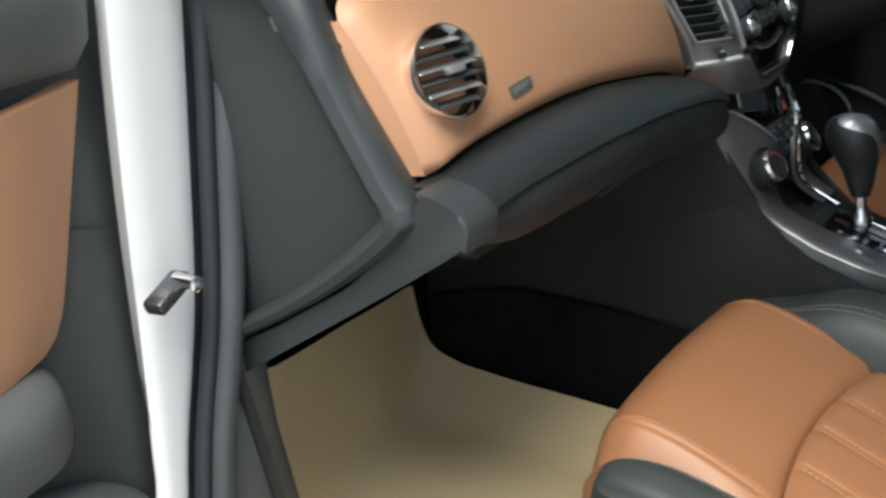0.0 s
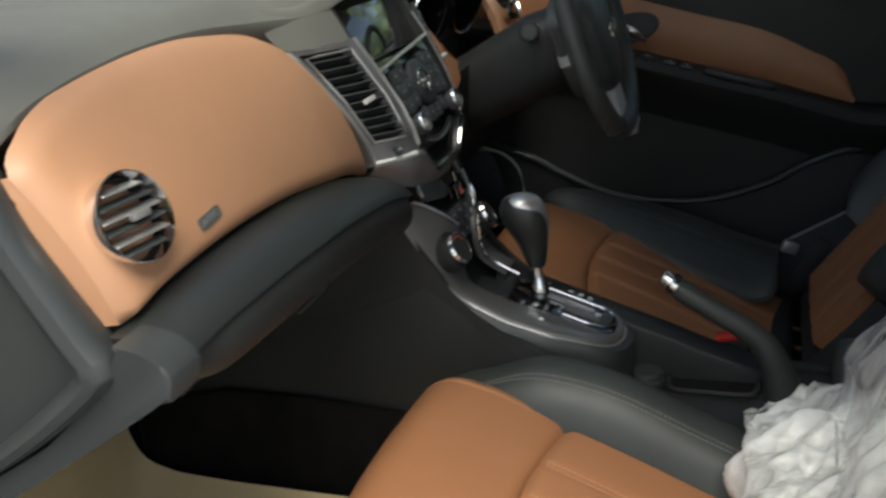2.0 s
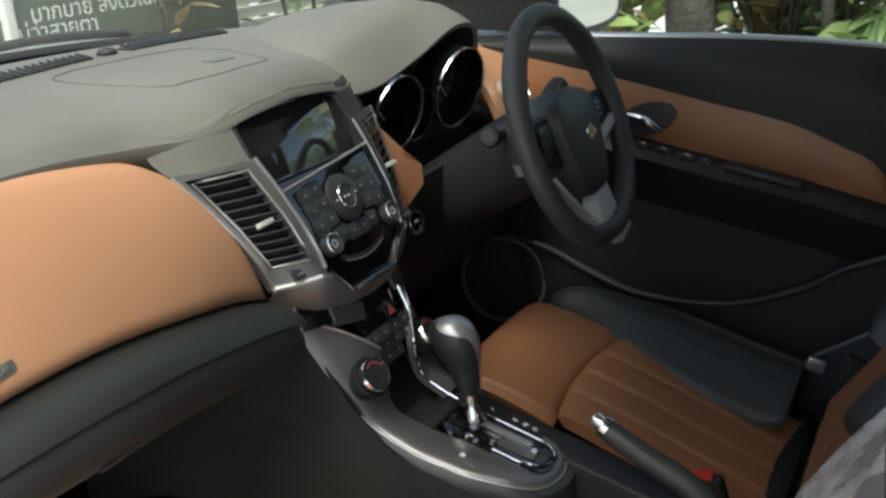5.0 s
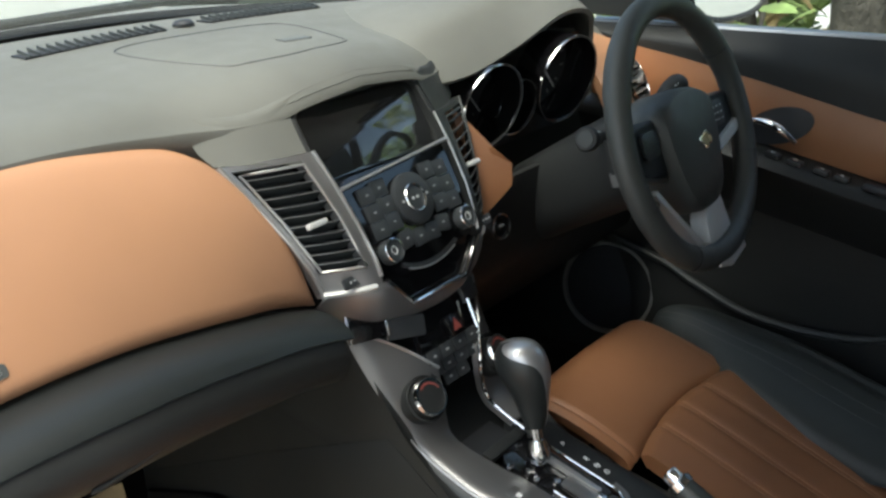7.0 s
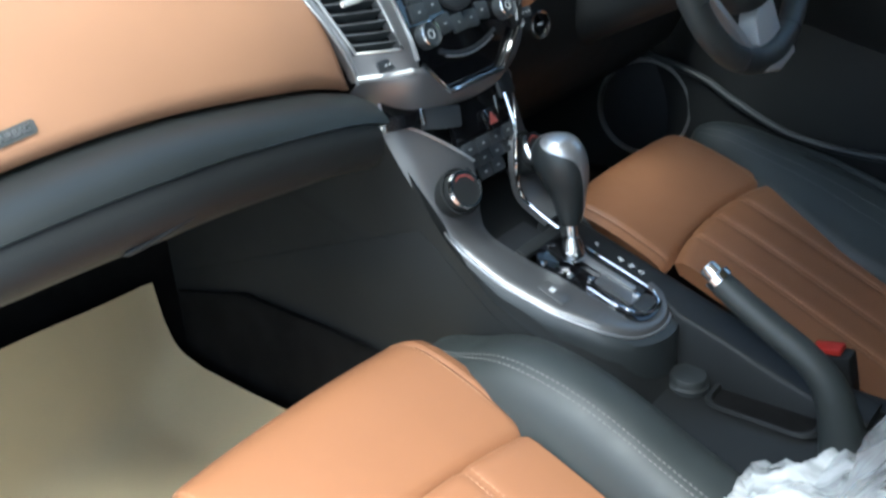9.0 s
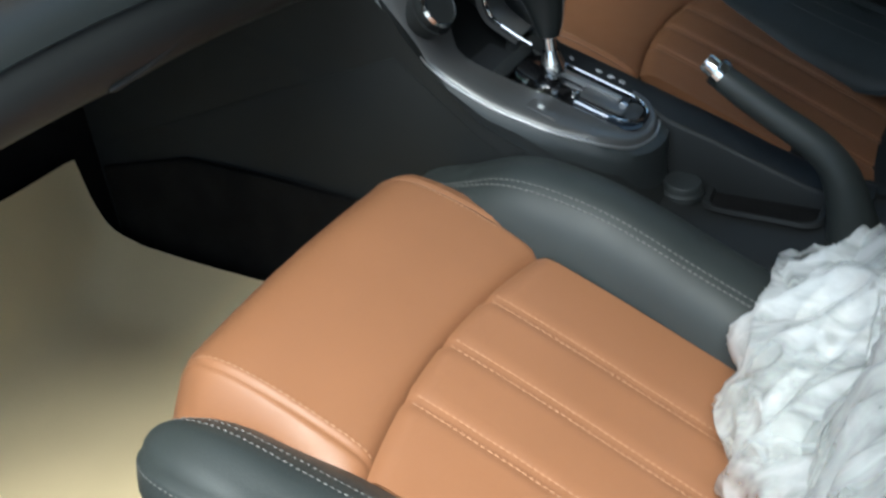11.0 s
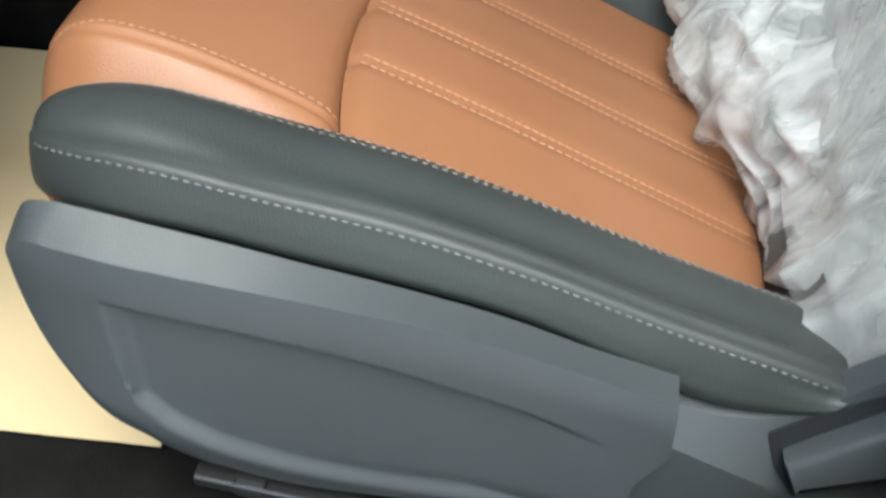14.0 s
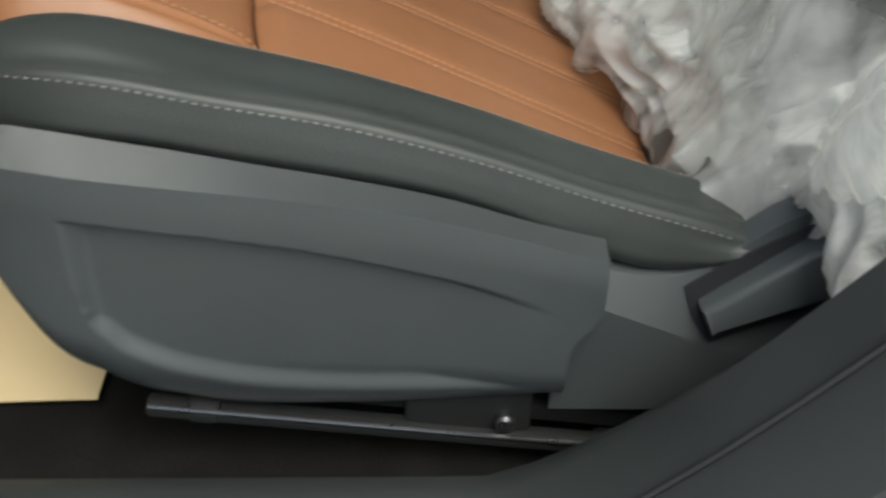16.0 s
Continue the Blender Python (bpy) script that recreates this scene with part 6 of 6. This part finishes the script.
for z in np.linspace(0.44, 0.06, 16):
    a, b = pillar_edge(z), lerp(z, [0.05, 0.23, 0.31, 0.37, 0.46], [-0.592, -0.618, -0.630, -0.634, -0.645])
    rows.append([(a + (b - a) * f, 0.436 - 0.012 * math.sin(math.pi * min(f * 1.2, 1)) + 0.02 * max(0, f - 0.85) / 0.15, z) for f in np.linspace(0, 1, 12)])
tagged(sheet("pillar_trim", rows, -0.008, DOOR_GREY, None), "charcoal trim between the door seal and the footwell", "trim", kind="structure")
tagged(prism("wall_front", [(-0.72, 0.0), (0.72, 0.0), (0.72, 0.77), (-0.72, 0.77)], lambda u, v, w: (u, 0.765 + w, v), 0.03, RUBBER, None), "dark firewall ahead of the footwells", "wall", kind="structure")
sill = thing("door_sill", (-0.72, 0, 0.05), "dark grey door sill trim rising to the pillar", "door sill", kind="structure")
rows = []
for y in np.linspace(-0.60, 0.44, 40):
    up = 0.20 * max(0, (-0.17 - y) / 0.2) ** 1.35
    rows.append([(x, y, z + up * k) for x, z, k in ((-0.640, 0.05, 0.0), (-0.655, 0.078, 0.5), (-0.668, 0.096, 0.8), (-0.690, 0.104, 1), (-0.73, 0.104, 1), (-0.765, 0.098, 1), (-0.785, 0.08, 1), (-0.795, 0.0, 1), (-0.80, -0.14, 0.6))])
sheet("sill_trim", rows, 0.008, GREY, sill, "charcoal sill trim")
tube("sill_groove", [(-0.735, y, 0.1065 + 0.20 * max(0, (-0.17 - y) / 0.2) ** 1.35) for y in np.linspace(-0.5, 0.42, 30)], 0.002, RUBBER, sill, n=6)

tagged(block("door_sill", pose(0.702, -0.30, 0.085), (0.07, 2.3, 0.15), DARK, None, bevel=0.015), "dark sill trim along the driver's door", "door sill", kind="structure")

# open passenger door, swung wide on its hinges
pd = thing("passenger_door", (-0.84, 0.47, 0.3), "open passenger door with tan insert and dark trim", "car door")
D = Matrix.Translation((-0.800, 0.485, 0.0)) @ pose(0, 0, 0, 0, 0, 8)
dp = lambda u, w, z: D @ Vector((-u, -w, z))
prism("door_shell", [(0.0, -0.05), (0.03, -0.12), (1.0, -0.12), (1.05, 0.3), (1.0, 0.76), (0.0, 0.80)], lambda u, v, w: dp(u, -0.14 + w, v), 0.14, BODY, pd, "white painted door shell", 0.01)
sheet("door_trim", [[dp(u, 0.012 + 0.012 * math.sin(math.pi * (z + 0.05) / 0.8), z) for z in np.linspace(0.78, -0.05, 14)] for u in np.linspace(-0.085, 1.0, 26)], 0.01, DOOR_DARK, pd, "dark grained door trim")
lo = even(spl([(0.060, 0.487), (0.20, 0.482), (0.45, 0.50), (0.62, 0.53)], 30), 22)
hi = even(spl([(-0.031, 0.692), (0.20, 0.675), (0.45, 0.665), (0.62, 0.64)], 30), 22)
le = even(spl([(0.060, 0.487), (0.036, 0.512), (-0.003, 0.616), (-0.031, 0.692)], 30), 14)
ri = even([(0.62, 0.53), (0.62, 0.64)], 14)
g = coons(lo, ri, hi, le)
sheet("insert", [[dp(u, 0.040 - 0.014 * max(0, 1 - (i / 3)) ** 2, z) for u, z in row[::-1]] for i, row in enumerate(g)], 0.016, TAN, pd, "tan leather door insert")
tube("trim_seam", [dp(u, 0.028, 0.575 + 0.30 * u) for u in np.linspace(-0.08, 0.01, 6)], 0.0015, RUBBER, pd, n=5)

def bulge(u0, u1, r, prof, n=26):
    """Rows of a moulded roll whose front end rounds off over the length r."""
    prof, rows = spl(prof, 18), []
    mid = prof[:, 1].mean()
    for u in u0 + (u1 - u0) * np.linspace(0, 1, n) ** 2:
        k = math.sqrt(max(0.0, 1 - (1 - min((u - u0) / r, 1)) ** 2))
        rows.append([(u, 0.015 + (w - 0.015) * (0.15 + 0.85 * k), mid + (z - mid) * (0.55 + 0.45 * k)) for w, z in prof])
    return rows


sheet("arm_rest", [[dp(u, w, z - 0.03 * u) for u, w, z in row] for row in bulge(0.058, 0.85, 0.05, [(0.012, 0.497), (0.05, 0.480), (0.066, 0.455), (0.058, 0.41), (0.012, 0.385)])], 0.01, DOOR_GREY, pd, "grey armrest")
sheet("upper_roll", [[dp(u, w, z) for w, z in ((0.012, 0.80), (0.04, 0.795), (0.05, 0.77), (0.042, 0.725), (0.02, 0.70))] for u in np.linspace(-0.035, 0.95, 14)], 0.01, DOOR_GREY, pd, "grey upper door roll")
sheet("door_pocket", [[dp(u, w, z - 0.35 * max(0, 0.12 - u)) for u, w, z in row] for row in bulge(-0.02, 0.80, 0.10, [(0.012, 0.385), (0.05, 0.372), (0.062, 0.25), (0.05, 0.12), (0.012, 0.09)])], 0.01, DOOR_GREY, pd, "grey map pocket")

# roof, pillars, windscreen, rear of the cabin
roof = tagged(sheet("ceiling", [[(x, y, 1.20 - 0.05 * (x / 0.6) ** 2 - 0.05 * max(0, y + 0.15) ** 2 * 4 - 0.02 * (y + 0.6) ** 2) for y in np.linspace(-1.6, 0.10, 12)] for x in np.linspace(-0.62, 0.62, 13)], -0.03, HEADLINER, None), "pale grey headliner", "ceiling", kind="structure")
back = tagged(sheet("wall_rear", [[(x, -1.55 - 0.1 * f, 0.0 + 1.2 * f) for f in np.linspace(0, 1, 4)] for x in np.linspace(-0.8, 0.8, 5)], 0.03, DARK, None), "dark rear bulkhead behind the seats", "wall", kind="structure")
for s in (-1, 1):
    sd = tagged(prism("wall_side", [(-1.6, -0.1), (-0.62, -0.1), (-0.60, 0.74), (-1.6, 0.74)], lambda u, v, w: (s * (0.72 + w), u, v), 0.06, DARK, None), "dark rear door trim", "wall", kind="structure")
    bp = tagged(sheet("b_pillar", [[(s * (x - 0.10 * max(0, z - 0.75) * 1.0), y + 0.02 * z, z) for z in np.linspace(0.1, 1.16, 8)] for x, y in ((0.70, -0.52), (0.685, -0.56), (0.685, -0.62), (0.70, -0.66))], 0.02 * s, DARK, None), "dark centre pillar trim", "pillar", kind="structure")
    cp = tagged(tube("roof_rail", spl([(s * 0.735, 0.66, 0.80), (s * 0.70, 0.42, 0.93), (s * 0.62, 0.05, 1.12), (s * 0.60, -0.6, 1.19), (s * 0.60, -1.5, 1.15)], 26), 0.035, GREY if s > 0 else BODY, None, n=12), "roof rail along the door opening", "roof rail", kind="structure")
ws = [[(x, 0.90 - 0.22 * (abs(x) / 0.70) ** 2.2 - (0.80 - 0.16 * (abs(x) / 0.7) ** 2) * f, 0.815 - 0.038 * (x / 0.69) ** 2 + (0.345 + 0.02 * (x / 0.69) ** 2) * f) for f in np.linspace(0, 1, 8)] for x in np.linspace(-0.70, 0.70, 21)]
wind = tagged(sheet("window_front", ws, 0.005, GLASS, None), "raked clear windscreen", "windscreen", kind="structure")
wind.visible_shadow = False
band = tagged(sheet("windscreen_band", [[(x, 0.905 - 0.22 * (abs(x) / 0.70) ** 2.2 - 0.8 * f, 0.812 - 0.038 * (x / 0.69) ** 2 + 0.345 * f) for f in (-0.02, 0.0, 0.025, 0.05)] for x in np.linspace(-0.72, 0.72, 31)], 0.012, RUBBER, None), "black ceramic band at the windscreen's foot", "trim", kind="structure")
dw = tagged(sheet("window_driver", [[(0.735 - 0.10 * f - 0.02 * f * f, y - 0.03 * f, belt(y) - 0.01 + 0.40 * f) for f in np.linspace(0, 1, 5)] for y in np.linspace(-0.60, 0.42, 8)], 0.004, GLASS, None), "closed clear driver's window", "window", kind="structure")
dw.visible_shadow = False
tagged(prism("mirror_triangle", [(0.26, 0.762), (0.64, 0.79), (0.60, 0.83), (0.30, 0.97)], lambda u, v, w: (0.712 + w, u - 0.10, v), 0.02, DARK, None, "", 0.004), "dark triangle behind the door mirror", "trim", kind="structure")

for s in (-1, 1):
    rw = tagged(sheet("window_rear", [[(s * (0.745 - 0.11 * f - 0.02 * f * f), y, 0.735 + 0.42 * f) for f in np.linspace(0, 1, 4)] for y in np.linspace(-1.58, -0.64, 6)], 0.004 * s, TINTED, None), "dark tinted rear side window", "window", kind="structure")
wm = thing("door_mirror", (0.92, 0.30, 0.72), "white door mirror with bright glass outside the driver's window", "door mirror")
m = facing((0.96, 0.200, 0.800), (-0.42, -0.90, 0.02))
mo = spl([(-0.085, -0.03), (-0.080, 0.045), (-0.05, 0.06), (0.05, 0.06), (0.085, 0.035), (0.09, -0.02), (0.06, -0.055), (-0.03, -0.062)], 40, True)
rings = [[m @ Vector((u * k, v * k, w)) for u, v in mo] for k, w in ((0.96, 0.004), (1.05, 0.0), (1.10, -0.03), (1.0, -0.09), (0.6, -0.13))]
loft("housing", rings, BODY, wm, "white mirror housing")
plate("mirror_glass", m @ pose(0, 0, 0.003), [(u * 0.93, v * 0.93) for u, v in mo], 0.003, MIRROR, wm, "mirror glass")
tube("mirror_frame", [m @ Vector((u * 0.99, v * 0.99, 0.004)) for u, v in mo], 0.006, RUBBER, wm, "black mirror frame", n=8, closed=True)
block("mirror_foot", pose(0.82, 0.28, 0.765, 0, 0, 0), (0.16, 0.05, 0.035), DARK, wm, "dark mirror foot", 0.01)

# bonnet, cowl and wiper outside the windscreen
bon = thing("bonnet", (0, 1.4, 0.7), "white car bonnet beyond the windscreen", "bonnet")
sheet("bonnet_panel", [[(x, y, 0.835 - 0.05 * (x / 0.75) ** 2 - 0.10 * max(0, y - 1.02) ** 1.5) for y in np.linspace(1.02, 1.95, 14)] for x in np.linspace(-0.76, 0.76, 17)], 0.02, BODY, bon, "white painted bonnet skin")
sheet("cowl", [[(x, y, 0.800 - 0.04 * (x / 0.75) ** 2) for y in (0.90 - 0.2 * (abs(x) / 0.7) ** 2.2, 0.97, 1.04)] for x in np.linspace(-0.74, 0.74, 17)], 0.02, GREY, bon, "grey scuttle panel")
tube("wiper_arm", spl([(0.50, 0.985, 0.822), (0.30, 0.96, 0.84), (0.05, 0.945, 0.842), (-0.20, 0.95, 0.838)], 20), 0.008, GREY, bon, "dark wiper arm", n=8)

# ---------- outside ----------
ZG = -0.30
ground = tagged(raw("ground", [(-60, -60, ZG), (60, -60, ZG), (60, 60, ZG), (-60, 60, ZG)], [(0, 1, 2, 3)], GROUND, None), "pale concrete forecourt", "ground", kind="structure")

board = thing("sign_board", (2.6, 3.05, ZG), "grey-green sign board with white lettering before the car", "sign board")
block("panel", pose(2.57, 3.05, 1.05, 0, 0, -6), (1.42, 0.05, 1.55), SIGN, board, "grey-green board", 0.01)
for x in (1.95, 3.05):
    block("post", pose(x, 3.08, 0.35), (0.05, 0.05, 1.3), OFFWHITE, board, "white post", 0.005)
SG = pose(2.57, 3.0245, 0.045, 90, 0, -6)
for body, z, h in (("ไม่ว่าสายตา", 0.628, 0.10), ("มากมาย ลงตัวในทุกมุมมอง", 0.705, 0.10)):
    lettering("line_of_text", body, SG @ pose(0.035 if "มาก" in body else -0.39, z, 0.0), h, WHITE_MARK, board)

shut = thing("louvred_screen", (4.2, 3.2, ZG), "white louvred metal screen beside the sign", "louvred screen")
for k in range(24):
    block("louvre", pose(4.25, 3.2, -0.10 + 0.075 * k, 25), (1.85, 0.012, 0.068), OFFWHITE, shut, "", 0.002)
for x in (3.3, 5.2):
    block("screen_post", pose(x, 3.2, 0.7), (0.05, 0.06, 2.0), OFFWHITE, shut, "", 0.005)

wall = tagged(raw("backdrop", [(-14, 9, ZG), (14, 9, ZG), (14, 9.2, 3.2), (-14, 9.2, 3.2), (-14, 9.4, ZG), (14, 9.4, ZG), (14, 9.4, 3.2), (-14, 9.4, 3.2)],
                  [(0, 1, 2, 3), (5, 4, 7, 6), (0, 4, 5, 1), (3, 2, 6, 7), (0, 3, 7, 4), (1, 5, 6, 2)], OFFWHITE, None), "pale plain wall far ahead of the car", "wall", kind="structure")


# ---------- planting beyond the driver's window ----------
rng = random.Random(7)


def leaf_mesh(bm, at, way, side, length, width, bend):
    """One pointed leaf with a folded midrib."""
    nrm = way.cross(side).normalized()
    ring = []
    for f, wd in ((0, 0.12), (0.25, 0.8), (0.55, 1.0), (0.85, 0.45), (1.0, 0.0)):
        c = at + way * (length * f) - Vector((0, 0, bend * f * f * length))
        ring.append([bm.verts.new(c - side * (width * wd)), bm.verts.new(c + nrm * (0.12 * width)), bm.verts.new(c + side * (width * wd))])
    for a, b in zip(ring, ring[1:]):
        for k in (0, 1):
            bm.faces.new((a[k], a[k + 1], b[k + 1], b[k]))


def shrub(x, y, n, height, length, material, label):
    t = thing("leafy_plant", (x, y, ZG), label, "plant", "planting beside the car")
    bm = bmesh.new()
    for k in range(n):
        a, h = rng.uniform(0, 2 * math.pi), rng.uniform(0.05, height)
        r = rng.uniform(0, 0.30)
        at = Vector((x + r * math.cos(a), y + r * math.sin(a), ZG + h))
        e = rng.uniform(0.1, 1.1)
        way = Vector((math.cos(a) * math.cos(e), math.sin(a) * math.cos(e), math.sin(e)))
        sd = Vector((-math.sin(a), math.cos(a), rng.uniform(-0.5, 0.5))).normalized()
        leaf_mesh(bm, at, way, sd, length * rng.uniform(0.6, 1.2), length * rng.uniform(0.12, 0.24), rng.uniform(0.1, 0.7))
    part("leaves", bm, material, t, "", 180)
    for k in range(4):
        a = rng.uniform(0, 6.28)
        tube("stem", [(x, y, ZG), (x + 0.12 * math.cos(a), y + 0.12 * math.sin(a), ZG + height * 0.5), (x + 0.25 * math.cos(a), y + 0.25 * math.sin(a), ZG + height)], [0.015, 0.011, 0.006], BARK, t, n=6)


def palm(x, y, n, height, length, material, label):
    t = thing("palm", (x, y, ZG), label, "palm", "palms beside the car")
    tube("trunk", [(x, y, ZG), (x + 0.02, y, ZG + height * 0.5), (x, y + 0.02, ZG + height)], [0.07, 0.055, 0.05], BARK, t, n=10)
    bm = bmesh.new()
    for k in range(n):
        a, e = rng.uniform(0, 6.28), rng.uniform(0.0, 1.2)
        d = Vector((math.cos(a) * math.cos(e), math.sin(a) * math.cos(e), math.sin(e)))
        base_ = Vector((x, y, ZG + height * rng.uniform(0.55, 1.0)))
        for j in range(26):
            f = (j + 2) / 28
            c = base_ + d * (length * f) - Vector((0, 0, 0.75 * length * f * f))
            sd = Vector((-math.sin(a), math.cos(a), 0))
            for s in (-1, 1):
                w_ = (sd * s + d * 0.7 - Vector((0, 0, 0.35))).normalized()
                leaf_mesh(bm, c, w_, w_.cross(Vector((0, 0, 1))).normalized(), length * 0.34 * math.sin(math.pi * (0.15 + 0.8 * f)), 0.012, 0.5)
    part("fronds", bm, material, t, "", 180)


for k in range(34):
    x, y = rng.uniform(2.8, 5.4), rng.uniform(-2.6, 3.4)
    if x < 3.9 and abs(y - 0.62 - 0.18 * (x - 3.4)) < 0.42:
        x += 1.3
    shrub(x, y, rng.randint(60, 100), rng.uniform(0.7, 1.9), rng.uniform(0.18, 0.42), LEAF[rng.choice((0, 0, 1, 2, 2, 3))], "broad-leaved green garden plant")
for x, y, h, ln, c in ((3.3, -0.75, 1.5, 1.0, 1), (4.2, -1.6, 1.7, 1.1, 0), (3.5, -2.3, 1.2, 0.9, 1), (4.6, 1.7, 1.8, 1.1, 0)):
    palm(x, y, 11, h, ln, LEAF[c], "feathery green palm among plants")
for x, y, dx, dy, h in ((3.2, -0.15, 0.10, -0.35, 2.4), (3.6, 1.15, 0.0, 0.05, 2.6), (3.9, 0.15, 0.05, 0.0, 2.4), (3.4, -1.15, 0.0, 0.12, 2.5)):
    t = thing("slender_tree", (x, y, ZG), "thin pale young tree stem among plants", "tree", "young trees beside the car")
    tube("stem", spl([(x, y, ZG), (x + dx * 0.4, y + dy * 0.5, ZG + h * 0.5), (x + dx, y + dy, ZG + h)], 12), np.linspace(0.03, 0.018, 12), BARK, t, n=8)
    bm = bmesh.new()
    for q in range(60):
        way = Vector((rng.uniform(-1, 1), rng.uniform(-1, 1), rng.uniform(-0.3, 0.9))).normalized()
        leaf_mesh(bm, Vector((x + dx, y + dy, ZG + h)) + way * 0.15, way, way.orthogonal().normalized(), rng.uniform(0.25, 0.45), 0.04, 0.5)
    part("leaves", bm, LEAF[2], t, "", 180)
tr = thing("tree", (3.4, 0.63, ZG), "dark straight tree trunk among the plants", "tree")
path = [(3.42, 0.63, ZG), (3.40, 0.64, 0.5), (3.41, 0.65, 1.6), (3.40, 0.63, 5.2)]
tube("trunk", spl(path, 24), np.linspace(0.115, 0.080, 24), BARK, tr, "dark bark trunk", n=16)
for a in range(7):
    d = Vector((math.cos(a * 0.9), math.sin(a * 0.9), 0.6))
    at = Vector((3.40, 0.63, 4.3 + 0.12 * a))
    tube("limb", [at, at + d * 0.6, at + d * 1.2 + Vector((0, 0, 0.1))], [0.035, 0.022, 0.01], BARK, tr, n=6)
bm = bmesh.new()
for k in range(1300):
    a, e, r = rng.uniform(0, 6.28), rng.uniform(-0.4, 1.4), rng.uniform(0.3, 1.6)
    at = Vector((3.4 + r * math.cos(a) * math.cos(e), 0.63 + r * math.sin(a) * math.cos(e), 5.4 + r * math.sin(e) * 0.8))
    w_ = Vector((rng.uniform(-1, 1), rng.uniform(-1, 1), rng.uniform(-0.8, 0.3))).normalized()
    leaf_mesh(bm, at, w_, w_.orthogonal().normalized(), 0.22, 0.05, 0.3)
part("crown", bm, LEAF[1], tr, "", 180)
bm = bmesh.new()
for k in range(3000):
    at = Vector((rng.uniform(5.6, 6.6), rng.uniform(-6, 7), rng.uniform(ZG, 2.3)))
    w_ = Vector((rng.uniform(-1, 0.3), rng.uniform(-1, 1), rng.uniform(-0.6, 1))).normalized()
    leaf_mesh(bm, at, w_, w_.orthogonal().normalized(), rng.uniform(0.25, 0.5), rng.uniform(0.04, 0.09), 0.4)
hedge = tagged(part("hedge", bm, LEAF[0], None, "", 180), "dense green hedge of mixed leaves far behind", "hedge", kind="stuff")
